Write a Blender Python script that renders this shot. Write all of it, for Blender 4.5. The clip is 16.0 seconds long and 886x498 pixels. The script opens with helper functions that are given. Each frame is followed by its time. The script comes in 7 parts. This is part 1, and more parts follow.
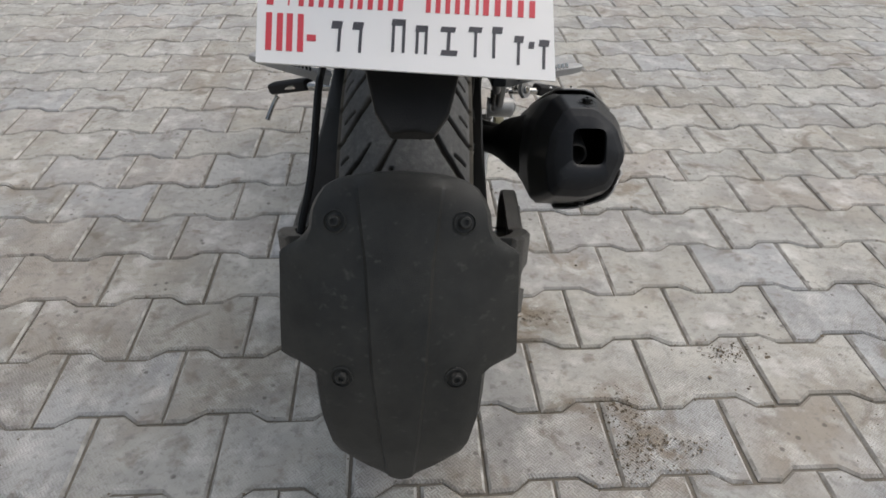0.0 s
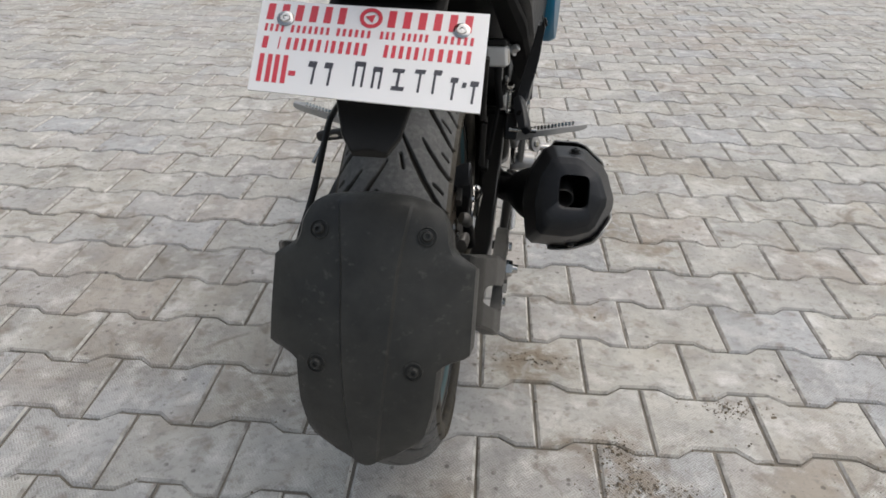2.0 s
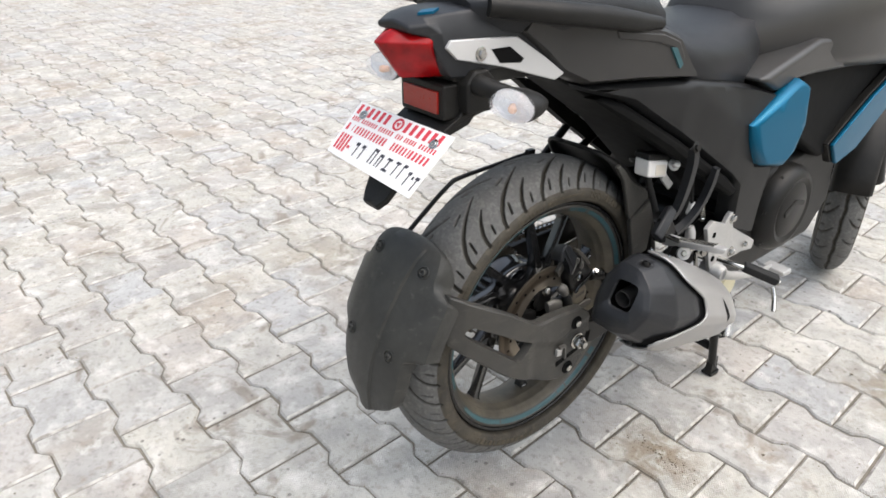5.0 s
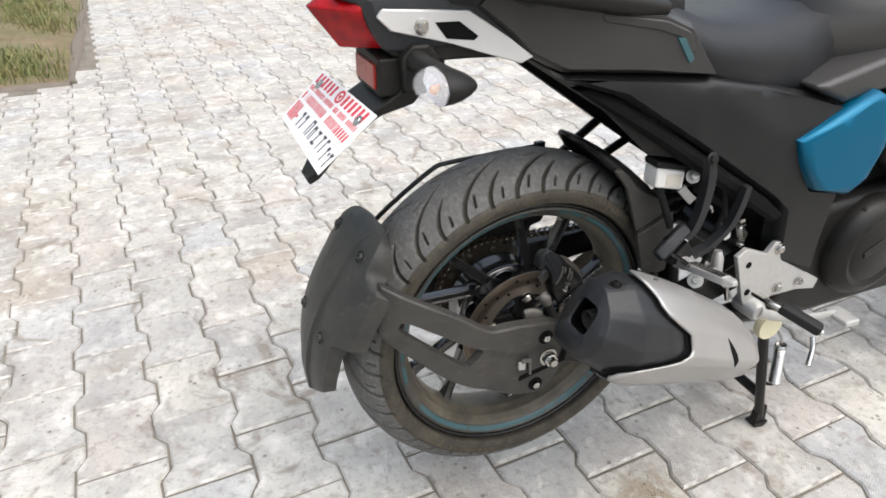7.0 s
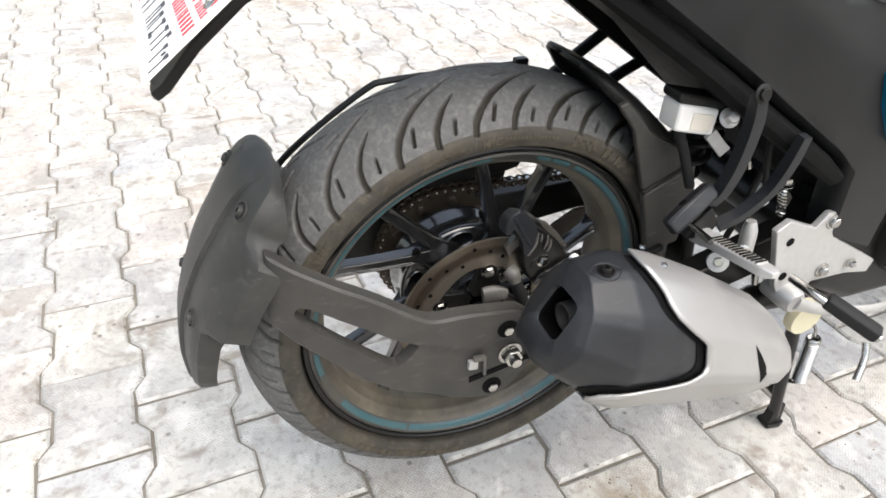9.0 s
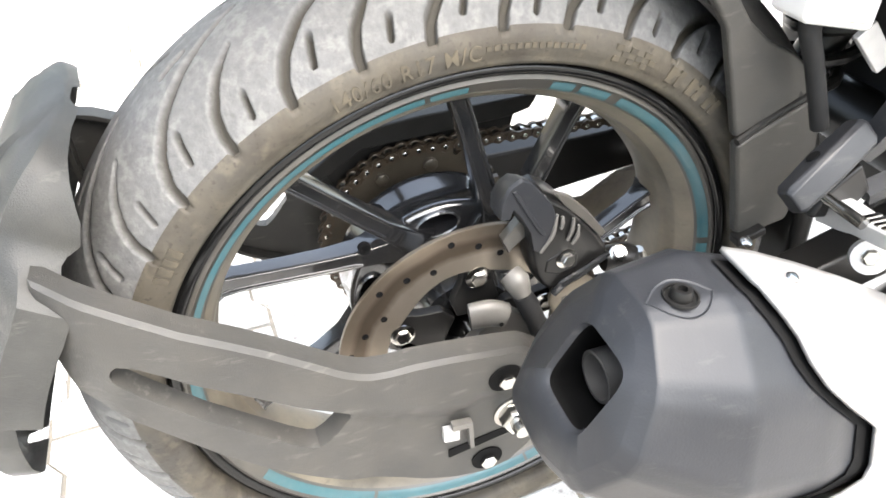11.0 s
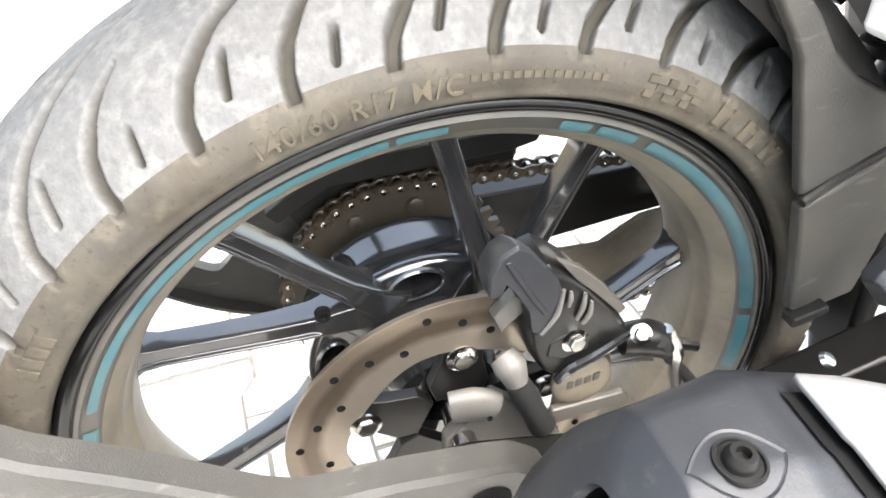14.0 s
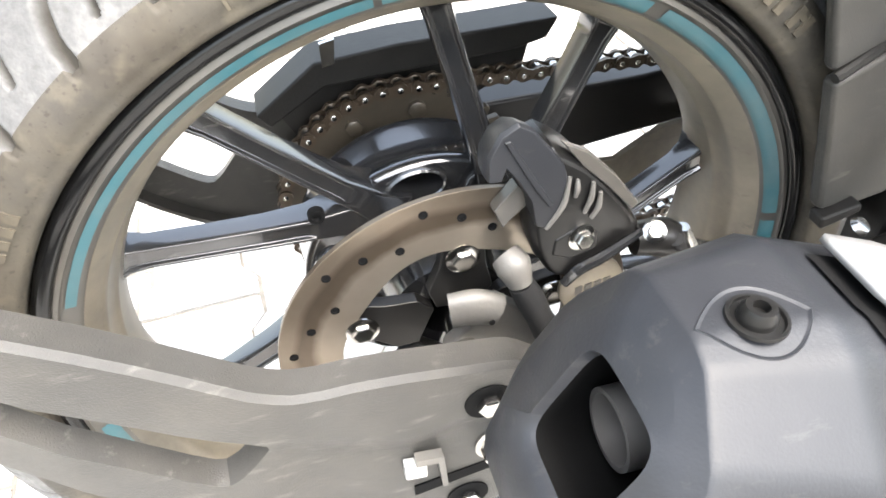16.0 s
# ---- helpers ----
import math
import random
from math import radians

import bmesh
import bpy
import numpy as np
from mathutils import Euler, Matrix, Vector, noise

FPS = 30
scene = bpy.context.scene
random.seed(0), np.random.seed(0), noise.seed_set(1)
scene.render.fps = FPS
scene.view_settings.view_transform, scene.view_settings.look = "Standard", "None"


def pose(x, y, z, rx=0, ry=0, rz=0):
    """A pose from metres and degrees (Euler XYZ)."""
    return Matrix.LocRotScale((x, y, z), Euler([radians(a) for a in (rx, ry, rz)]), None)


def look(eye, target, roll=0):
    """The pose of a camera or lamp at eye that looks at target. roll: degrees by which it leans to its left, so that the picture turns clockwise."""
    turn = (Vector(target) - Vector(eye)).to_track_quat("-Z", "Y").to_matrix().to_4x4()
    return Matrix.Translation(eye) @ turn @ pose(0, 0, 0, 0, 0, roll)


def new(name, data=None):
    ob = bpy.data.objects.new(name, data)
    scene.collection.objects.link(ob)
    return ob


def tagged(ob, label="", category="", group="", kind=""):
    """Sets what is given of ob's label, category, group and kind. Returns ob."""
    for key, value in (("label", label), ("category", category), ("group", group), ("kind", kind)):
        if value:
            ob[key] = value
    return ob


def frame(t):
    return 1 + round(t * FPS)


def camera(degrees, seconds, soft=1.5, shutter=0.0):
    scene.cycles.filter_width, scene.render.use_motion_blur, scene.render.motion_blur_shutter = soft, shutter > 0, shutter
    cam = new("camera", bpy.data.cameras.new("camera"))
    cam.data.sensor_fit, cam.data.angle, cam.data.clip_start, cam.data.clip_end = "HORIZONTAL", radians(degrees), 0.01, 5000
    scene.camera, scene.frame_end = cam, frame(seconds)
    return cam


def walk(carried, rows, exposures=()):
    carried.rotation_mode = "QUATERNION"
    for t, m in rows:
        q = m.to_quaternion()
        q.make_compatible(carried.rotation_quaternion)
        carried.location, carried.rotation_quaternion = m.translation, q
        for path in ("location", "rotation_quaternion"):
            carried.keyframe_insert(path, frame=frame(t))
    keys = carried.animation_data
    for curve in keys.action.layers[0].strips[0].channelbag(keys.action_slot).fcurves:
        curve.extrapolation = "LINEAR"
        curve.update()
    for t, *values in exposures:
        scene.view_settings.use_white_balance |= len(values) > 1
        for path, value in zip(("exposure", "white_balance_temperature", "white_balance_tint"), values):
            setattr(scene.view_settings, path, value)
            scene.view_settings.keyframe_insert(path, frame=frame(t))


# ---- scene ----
from mathutils import geometry
cam = camera(66.45, 16.0, soft=1.7, shutter=0.0)
ZC = 0.3695          # height of the rear axle
ROWS = [
    (0.0, 0.027, -0.7651, 0.9044, 53.63, -1.13, -0.48),
    (0.5, 0.0271, -0.7743, 0.9029, 53.97, -1.02, -1.37),
    (1.0, 0.0247, -0.7876, 0.9018, 55.9, -0.83, -1.62),
    (1.5, 0.0433, -0.8251, 0.891, 56.78, -2.05, -1.62),
    (2.0, 0.1408, -0.8736, 0.9175, 59.27, -0.84, 6.95),
    (2.5, 0.2694, -0.9336, 0.9644, 57.65, -0.59, 16.04),
    (3.0, 0.3592, -0.9437, 1.0008, 59.41, 0.23, 22.28),
    (3.5, 0.4632, -0.9253, 1.028, 60.26, 0.25, 28.03),
    (4.0, 0.5441, -0.9039, 1.0662, 62.13, 2.94, 31.5),
    (4.5, 0.6585, -0.8637, 1.0756, 62.38, 1.83, 41.45),
    (7.0, 0.8574, -0.4974, 1.0496, 60.64, -0.33, 66.72),
    (7.5, 0.8451, -0.4571, 1.0253, 59.53, -0.55, 67.47),
    (8.0, 0.8261, -0.409, 1.0022, 60.25, -0.15, 68.58),
    (8.5, 0.7201, -0.3555, 0.9659, 57.6, -2.56, 70.09),
    (9.0, 0.6403, -0.3108, 0.9368, 54.26, -2.67, 68.69),
    (11.5, 0.3781, -0.1304, 0.7596, 50.94, 0.8, 71.29),
    (12.0, 0.3545, -0.1287, 0.7598, 50.83, 0.27, 71.35),
    (12.5, 0.3427, -0.1234, 0.7583, 51.0, 0.13, 72.16),
    (13.0, 0.3342, -0.1143, 0.7562, 51.65, -0.2, 72.95),
    (13.5, 0.3267, -0.101, 0.7491, 51.45, -0.09, 73.02),
    (14.0, 0.3187, -0.0898, 0.7379, 51.49, -0.02, 73.09),
    (14.5, 0.3088, -0.0868, 0.7316, 51.35, -0.31, 73.53),
    (15.0, 0.3036, -0.0904, 0.7252, 49.81, -1.19, 73.07),
    (15.5, 0.3202, -0.1013, 0.7196, 48.64, -1.53, 73.14),
    (16.0, 0.3259, -0.0786, 0.6938, 47.98, 1.31, 74.37),
]
EXPOSURES = [(0.0, 0.08), (1.5, 0.19), (2.5, 0.34), (4.0, 0.78), (4.7, 1.00), (7.0, 1.07), (8.0, 1.12), (9.0, 1.42), (11.5, 3.17), (12.5, 3.26), (14.5, 3.26), (16.0, 3.26)]
walk(cam, [(t, pose(x, y, z, rx, ry, rz)) for t, x, y, z, rx, ry, rz in ROWS], EXPOSURES)

# world: bright overcast daylight
world = bpy.data.worlds.new("overcast_sky")
scene.world = world
world.use_nodes = True
wn = world.node_tree.nodes
wl = world.node_tree.links
sky = wn.new("ShaderNodeTexSky")
sky.sky_type = "NISHITA"
sky.sun_disc = False
sky.sun_elevation = radians(64)
sky.sun_rotation = radians(61)
sky.air_density = 1.6
sky.dust_density = 5.0
sky.ozone_density = 1.0
soft_sky = wn.new("ShaderNodeHueSaturation")
soft_sky.inputs["Saturation"].default_value = 0.65
wl.new(sky.outputs[0], soft_sky.inputs["Color"])
wl.new(soft_sky.outputs[0], wn["Background"].inputs["Color"])
wn["Background"].inputs["Strength"].default_value = 0.111

sun_data = bpy.data.lights.new("sun", "SUN")
sun_data.energy = 1.25
sun_data.angle = radians(85)
sun_data.color = (0.99, 0.985, 0.995)
sun = new("sun", sun_data)
sun.matrix_world = look((2.1, 1.15, 5.0), (0, 0, 0))


# ---------------------------------------------------------------- materials
def material(name, base, rough=0.6, metal=0.0, second=None, scale=40.0, amount=0.5, bump=0.0, bump_scale=None,
             dust=None, dust_amount=0.0, dust_scale=9.0, coat=0.0, spec=0.5, rough_var=0.1, scuff=0.0, scuff_colour=(0.34, 0.32, 0.28), dust_floor=0.25, coat_rough=0.06):
    """Procedural surface: two noise scales of colour, a dusty film in patches, fine relief."""
    m = bpy.data.materials.new(name)
    m.use_nodes = True
    n, l = m.node_tree.nodes, m.node_tree.links
    b = n["Principled BSDF"]
    tc = n.new("ShaderNodeNewGeometry")
    fine = n.new("ShaderNodeTexNoise")
    fine.inputs["Scale"].default_value = scale
    fine.inputs["Detail"].default_value = 6
    l.new(tc.outputs["Position"], fine.inputs["Vector"])
    ramp = n.new("ShaderNodeMapRange")
    ramp.inputs["From Min"].default_value, ramp.inputs["From Max"].default_value = 0.3, 0.7
    ramp.inputs["To Max"].default_value = amount
    l.new(fine.outputs["Fac"], ramp.inputs["Value"])
    mix = n.new("ShaderNodeMix")
    mix.data_type = "RGBA"
    mix.inputs["A"].default_value = (*base, 1)
    mix.inputs["B"].default_value = (*(second or [c * 1.35 + 0.004 for c in base]), 1)
    l.new(ramp.outputs[0], mix.inputs["Factor"])
    colour = mix.outputs["Result"]
    rsock = None
    if dust:
        big = n.new("ShaderNodeTexNoise")
        big.inputs["Scale"].default_value = dust_scale
        big.inputs["Detail"].default_value = 8
        big.inputs["Roughness"].default_value = 0.65
        l.new(tc.outputs["Position"], big.inputs["Vector"])
        dr = n.new("ShaderNodeMapRange")
        dr.inputs["From Min"].default_value, dr.inputs["From Max"].default_value = 0.36, 0.68
        dr.inputs["To Min"].default_value = dust_amount * dust_floor
        dr.inputs["To Max"].default_value = dust_amount
        l.new(big.outputs["Fac"], dr.inputs["Value"])
        mix2 = n.new("ShaderNodeMix")
        mix2.data_type = "RGBA"
        mix2.inputs["B"].default_value = (*dust, 1)
        l.new(colour, mix2.inputs["A"])
        l.new(dr.outputs[0], mix2.inputs["Factor"])
        colour = mix2.outputs["Result"]
        rsock = dr.outputs[0]
    if scuff:
        # short pale scratches and rubbed spots
        sm = n.new("ShaderNodeMapping")
        sm.inputs["Scale"].default_value = (26, 9, 40)
        sm.inputs["Rotation"].default_value = (0.5, 0.3, 0.8)
        l.new(tc.outputs["Position"], sm.inputs["Vector"])
        sn = n.new("ShaderNodeTexNoise")
        sn.inputs["Scale"].default_value = 3.0
        sn.inputs["Detail"].default_value = 9
        sn.inputs["Roughness"].default_value = 0.7
        l.new(sm.outputs[0], sn.inputs["Vector"])
        sr = n.new("ShaderNodeMapRange")
        sr.inputs["From Min"].default_value, sr.inputs["From Max"].default_value = 0.585, 0.70
        sr.inputs["To Max"].default_value = scuff
        l.new(sn.outputs["Fac"], sr.inputs["Value"])
        mix3 = n.new("ShaderNodeMix")
        mix3.data_type = "RGBA"
        mix3.inputs["B"].default_value = (*scuff_colour, 1)
        l.new(colour, mix3.inputs["A"])
        l.new(sr.outputs[0], mix3.inputs["Factor"])
        colour = mix3.outputs["Result"]
    l.new(colour, b.inputs["Base Color"])
    rr = n.new("ShaderNodeMapRange")
    rr.inputs["To Min"].default_value, rr.inputs["To Max"].default_value = max(0.02, rough - rough_var), min(1, rough + rough_var)
    l.new(rsock or fine.outputs["Fac"], rr.inputs["Value"])
    l.new(rr.outputs[0], b.inputs["Roughness"])
    b.inputs["Metallic"].default_value = metal
    b.inputs["Coat Weight"].default_value = coat
    b.inputs["Coat Roughness"].default_value = coat_rough
    b.inputs["Specular IOR Level"].default_value = spec
    if bump:
        g = n.new("ShaderNodeTexNoise")
        g.inputs["Scale"].default_value = bump_scale or scale * 4
        g.inputs["Detail"].default_value = 4
        l.new(tc.outputs["Position"], g.inputs["Vector"])
        bp = n.new("ShaderNodeBump")
        bp.inputs["Strength"].default_value = bump
        bp.inputs["Distance"].default_value = 0.001
        l.new(g.outputs["Fac"], bp.inputs["Height"])
        l.new(bp.outputs[0], b.inputs["Normal"])
    return m

def blotch(mat, scale, lo, hi, colour, share, detail=3.0):
    """Mixes uneven patches of one colour into the paint of a material."""
    n, l = mat.node_tree.nodes, mat.node_tree.links
    bsdf = n["Principled BSDF"]
    old = bsdf.inputs["Base Color"].links[0].from_socket
    geo, noise = n.new("ShaderNodeNewGeometry"), n.new("ShaderNodeTexNoise")
    noise.inputs["Scale"].default_value, noise.inputs["Detail"].default_value = scale, detail
    l.new(geo.outputs["Position"], noise.inputs["Vector"])
    span = n.new("ShaderNodeMapRange")
    span.inputs["From Min"].default_value, span.inputs["From Max"].default_value = lo, hi
    span.inputs["To Max"].default_value = share
    l.new(noise.outputs["Fac"], span.inputs["Value"])
    mix = n.new("ShaderNodeMix")
    mix.data_type = "RGBA"
    mix.inputs["B"].default_value = (*colour, 1)
    l.new(span.outputs[0], mix.inputs["Factor"])
    l.new(old, mix.inputs["A"])
    l.new(mix.outputs["Result"], bsdf.inputs["Base Color"])


DUST = (0.30, 0.26, 0.20)
M_PLASTIC = material("matte_black_plastic", (0.0075, 0.0075, 0.0075), 0.55, scale=60, bump=0.25, bump_scale=900, dust=DUST, dust_amount=0.025, spec=0.2)
M_HUGGER = material("dusty_grained_plastic", (0.0178, 0.0186, 0.0180), 0.52, scale=30, bump=0.35, bump_scale=1100, dust=(0.24, 0.225, 0.195), dust_amount=0.115, dust_scale=17, spec=0.28, scuff=0.12)
M_BRACKET = material("scuffed_grained_plastic", (0.0235, 0.0237, 0.0232), 0.52, scale=30, bump=0.35, bump_scale=1100, dust=(0.22, 0.195, 0.155), dust_amount=0.15, dust_scale=12, spec=0.3, scuff=0.16)
M_PANEL = material("charcoal_painted_panel", (0.027, 0.0262, 0.0255), 0.42, scale=8, bump=0.08, bump_scale=800, dust=(0.2, 0.18, 0.16), dust_amount=0.04, spec=0.4)
M_PANEL_DARK = material("dark_grained_side_panel", (0.0108, 0.0112, 0.0118), 0.46, scale=14, bump=0.2, bump_scale=900, dust=(0.2, 0.18, 0.16), dust_amount=0.012, spec=0.24)
M_SEAT = material("black_leatherette", (0.0115, 0.0122, 0.0142), 0.44, scale=200, bump=0.3, bump_scale=700, dust=(0.2, 0.2, 0.2), dust_amount=0.010, spec=0.26)
M_FRAME = material("satin_black_steel", (0.006, 0.006, 0.006), 0.4, scale=50, amount=0.3, dust=DUST, dust_amount=0.012, spec=0.24)
M_GLOSS = material("gloss_black_cast_alloy", (0.006, 0.007, 0.009), 0.26, scale=70, amount=0.3, dust=DUST, dust_amount=0.035, dust_scale=22, coat=1.0, coat_rough=0.09, scuff=0.06)
M_FLANGE = material("black_rim_edge", (0.004, 0.004, 0.004), 0.22, scale=60, spec=0.35)
M_SPOKE = material("dull_gloss_spoke_alloy", (0.006, 0.007, 0.009), 0.26, scale=70, amount=0.3, dust=DUST, dust_amount=0.05, dust_scale=30, coat=0.9, coat_rough=0.10, scuff=0.09)
M_RIM_DUST = material("rim_barrel_with_road_dust", (0.026, 0.024, 0.021), 0.5, scale=25, dust=(0.34, 0.29, 0.21), dust_amount=0.54, dust_scale=9, scuff=0.55, scuff_colour=(0.045, 0.038, 0.030))
M_RIM_LIP = material("grey_black_rim_lip", (0.032, 0.031, 0.029), 0.38, scale=60, dust=DUST, dust_amount=0.15, dust_scale=14)
M_TEAL = material("teal_rim_sticker", (0.012, 0.076, 0.094), 0.45, scale=50, amount=0.3, dust=DUST, dust_amount=0.13, dust_scale=30)
M_TYRE = material("worn_tyre_tread_rubber", (0.022, 0.022, 0.022), 0.72, scale=55, amount=0.8, bump=0.4, bump_scale=500, dust=(0.232, 0.228, 0.220), dust_amount=0.43, dust_floor=0.65, dust_scale=190, spec=0.3, scuff=0.16, scuff_colour=(0.30, 0.295, 0.28))
blotch(M_TYRE, 16, 0.48, 0.68, (0.10, 0.102, 0.108), 0.20)
blotch(M_TYRE, 95, 0.52, 0.68, (0.29, 0.285, 0.265), 0.15)
blotch(M_TYRE, 260, 0.62, 0.70, (0.07, 0.068, 0.062), 0.30, 2.0)
# tread grooves tinted darker: olive dirt, and groove shade put into the colour
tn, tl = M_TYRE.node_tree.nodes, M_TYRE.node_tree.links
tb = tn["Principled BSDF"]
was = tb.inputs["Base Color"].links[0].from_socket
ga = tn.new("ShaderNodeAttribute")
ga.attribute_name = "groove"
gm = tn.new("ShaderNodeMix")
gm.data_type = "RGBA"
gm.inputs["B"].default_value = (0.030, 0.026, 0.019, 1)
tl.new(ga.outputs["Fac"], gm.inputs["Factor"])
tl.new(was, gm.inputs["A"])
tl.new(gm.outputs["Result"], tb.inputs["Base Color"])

M_SIDEWALL = material("sidewall_rubber_with_dust", (0.030, 0.028, 0.025), 0.75, scale=70, bump=0.3, bump_scale=350, dust=(0.205, 0.168, 0.106), dust_amount=0.25, dust_floor=0.14, dust_scale=13, spec=0.3, scuff=0.6, scuff_colour=(0.07, 0.06, 0.048))
blotch(M_SIDEWALL, 34, 0.50, 0.66, (0.030, 0.025, 0.019), 0.60)
blotch(M_SIDEWALL, 85, 0.55, 0.70, (0.20, 0.17, 0.12), 0.16)
blotch(M_SIDEWALL, 300, 0.62, 0.72, (0.020, 0.017, 0.013), 0.55, 2.0)
M_LETTER = material("moulded_sidewall_lettering", (0.026, 0.024, 0.021), 0.75, scale=70, dust=(0.20, 0.165, 0.108), dust_amount=0.38, dust_scale=45, spec=0.2)
M_DISC = material("worn_brake_disc_steel", (0.23, 0.21, 0.18), 0.40, metal=0.75, scale=90, amount=0.5, second=(0.20, 0.175, 0.145), dust=(0.17, 0.14, 0.105), dust_amount=0.35, dust_scale=30)
# swept bands worn into the disc by the pads
dn, dl = M_DISC.node_tree.nodes, M_DISC.node_tree.links
db = dn["Principled BSDF"]
was = db.inputs["Base Color"].links[0].from_socket
dg = dn.new("ShaderNodeNewGeometry")
dv = dn.new("ShaderNodeVectorMath")
dv.operation = "DISTANCE"
dv.inputs[1].default_value = (0.0568, 0.0, ZC)
dl.new(dg.outputs["Position"], dv.inputs[0])
dnoise = dn.new("ShaderNodeTexNoise")
dnoise.inputs["Scale"].default_value = 45
dnoise.inputs["Detail"].default_value = 5
dl.new(dg.outputs["Position"], dnoise.inputs["Vector"])
dadd = dn.new("ShaderNodeMath")
dadd.operation = "MULTIPLY_ADD"
dadd.inputs[1].default_value = 0.007
dl.new(dnoise.outputs["Fac"], dadd.inputs[0])
dl.new(dv.outputs["Value"], dadd.inputs[2])
dmap = dn.new("ShaderNodeMapRange")
dmap.inputs["From Min"].default_value, dmap.inputs["From Max"].default_value = 0.0735, 0.1170
dl.new(dadd.outputs[0], dmap.inputs["Value"])
dramp = dn.new("ShaderNodeValToRGB")
dramp.color_ramp.elements[0].position, dramp.color_ramp.elements[0].color = 0.0, (1.15, 1.12, 1.08, 1)
dramp.color_ramp.elements[1].position, dramp.color_ramp.elements[1].color = 1.0, (0.55, 0.50, 0.45, 1)
for at, c in ((0.36, (1.10, 1.05, 1.0, 1)), (0.50, (0.42, 0.37, 0.32, 1)), (0.66, (0.36, 0.31, 0.27, 1)), (0.78, (0.66, 0.60, 0.54, 1))):
    dramp.color_ramp.elements.new(at).color = c
dl.new(dmap.outputs[0], dramp.inputs["Fac"])
dmul = dn.new("ShaderNodeMix")
dmul.data_type, dmul.blend_type = "RGBA", "MULTIPLY"
dmul.inputs["Factor"].default_value = 1.0
dl.new(was, dmul.inputs["A"])
dl.new(dramp.outputs["Color"], dmul.inputs["B"])
dl.new(dmul.outputs["Result"], db.inputs["Base Color"])
M_ALLOY = material("bare_cast_aluminium", (0.44, 0.437, 0.43), 0.48, metal=0.4, scale=120, amount=0.3, bump=0.2, bump_scale=500, dust=DUST, dust_amount=0.14)
M_CHROME = material("bright_zinc_steel", (0.50, 0.495, 0.48), 0.28, metal=1.0, scale=150, amount=0.4, second=(0.34, 0.33, 0.31), dust=DUST, dust_amount=0.22, dust_scale=60)
M_SHIELD = material("satin_silver_heat_shield", (0.31, 0.305, 0.30), 0.42, metal=0.45, scale=14, amount=0.25, bump=0.05, bump_scale=500, dust=DUST, dust_amount=0.10)
M_MUFFLER = material("dark_grey_muffler_cover", (0.0075, 0.0085, 0.0108), 0.50, scale=20, bump=0.12, bump_scale=800, dust=(0.3, 0.29, 0.28), dust_amount=0.04, dust_scale=11, spec=0.32, scuff=0.05)
M_SOOT = material("sooty_steel_pipe", (0.085, 0.080, 0.075), 0.45, metal=0.4, scale=60, spec=0.3)
# near-black for insides; stands in for shade in holes, slots and gaps
M_HOLE = material("near_black_hole_shade", (0.003, 0.003, 0.003), 0.85, scale=40, spec=0.1)
M_SILVER = material("silver_painted_trim", (0.55, 0.545, 0.54), 0.36, metal=0.3, scale=20, amount=0.15)
M_BLUE = material("metallic_blue_paint", (0.001, 0.100, 0.190), 0.36, metal=0.45, scale=6, amount=0.02, coat=0.10, spec=0.2)
M_RED = material("red_lamp_lens", (0.36, 0.004, 0.006), 0.22, scale=45, amount=0.8, second=(0.13, 0.001, 0.002), spec=0.3)
M_REFLECTOR = material("red_prismatic_reflector", (0.34, 0.020, 0.012), 0.3, scale=420, amount=0.7, second=(0.14, 0.008, 0.005), coat=0.1, bump=0.3, bump_scale=500)
M_AMBER = material("amber_bulb", (0.78, 0.42, 0.24), 0.2, scale=160, amount=0.7, second=(0.85, 0.62, 0.48))
M_PLATE = material("white_card_plate", (0.78, 0.77, 0.76), 0.4, scale=25, amount=0.08, dust=(0.6, 0.58, 0.54), dust_amount=0.12)
M_INK_RED = material("red_print", (0.55, 0.035, 0.055), 0.5, scale=200, amount=0.2)
M_INK_BLACK = material("black_marker", (0.03, 0.03, 0.04), 0.5, scale=200, amount=0.3)
M_TANK = material("white_reservoir_plastic", (0.66, 0.65, 0.63), 0.4, scale=40, amount=0.1, dust=DUST, dust_amount=0.08)
M_FLUID = material("amber_fluid_behind_plastic", (0.58, 0.54, 0.47), 0.35, scale=40, amount=0.1)
M_CREAM = material("cream_rubber_pad", (0.58, 0.54, 0.38), 0.55, scale=40, amount=0.2)
M_RUBBER = material("black_ribbed_rubber", (0.010, 0.010, 0.010), 0.7, scale=80, bump=0.2, spec=0.3)
M_CHAIN = material("oily_chain_steel", (0.075, 0.056, 0.040), 0.35, metal=0.35, scale=220, amount=0.5, second=(0.05, 0.037, 0.026), dust=(0.10, 0.075, 0.05), dust_amount=0.3, dust_scale=60)
M_SPROCKET = material("dusty_sprocket_plate", (0.040, 0.034, 0.026), 0.45, metal=0.3, scale=60, dust=(0.18, 0.145, 0.10), dust_amount=0.30, dust_scale=20)
M_BOWL = material("bright_lamp_reflector", (0.90, 0.90, 0.91), 0.25, metal=0.25, scale=180, amount=0.4, second=(0.66, 0.66, 0.68))
M_ENGINE = material("black_engine_casing", (0.007, 0.007, 0.007), 0.5, scale=30, bump=0.2, dust=DUST, dust_amount=0.02, spec=0.22)


M_PALE = material("pale_grey_cast_alloy", (0.080, 0.078, 0.074), 0.55, metal=0.1, scale=120, amount=0.25, bump=0.2, bump_scale=500, dust=DUST, dust_amount=0.2)
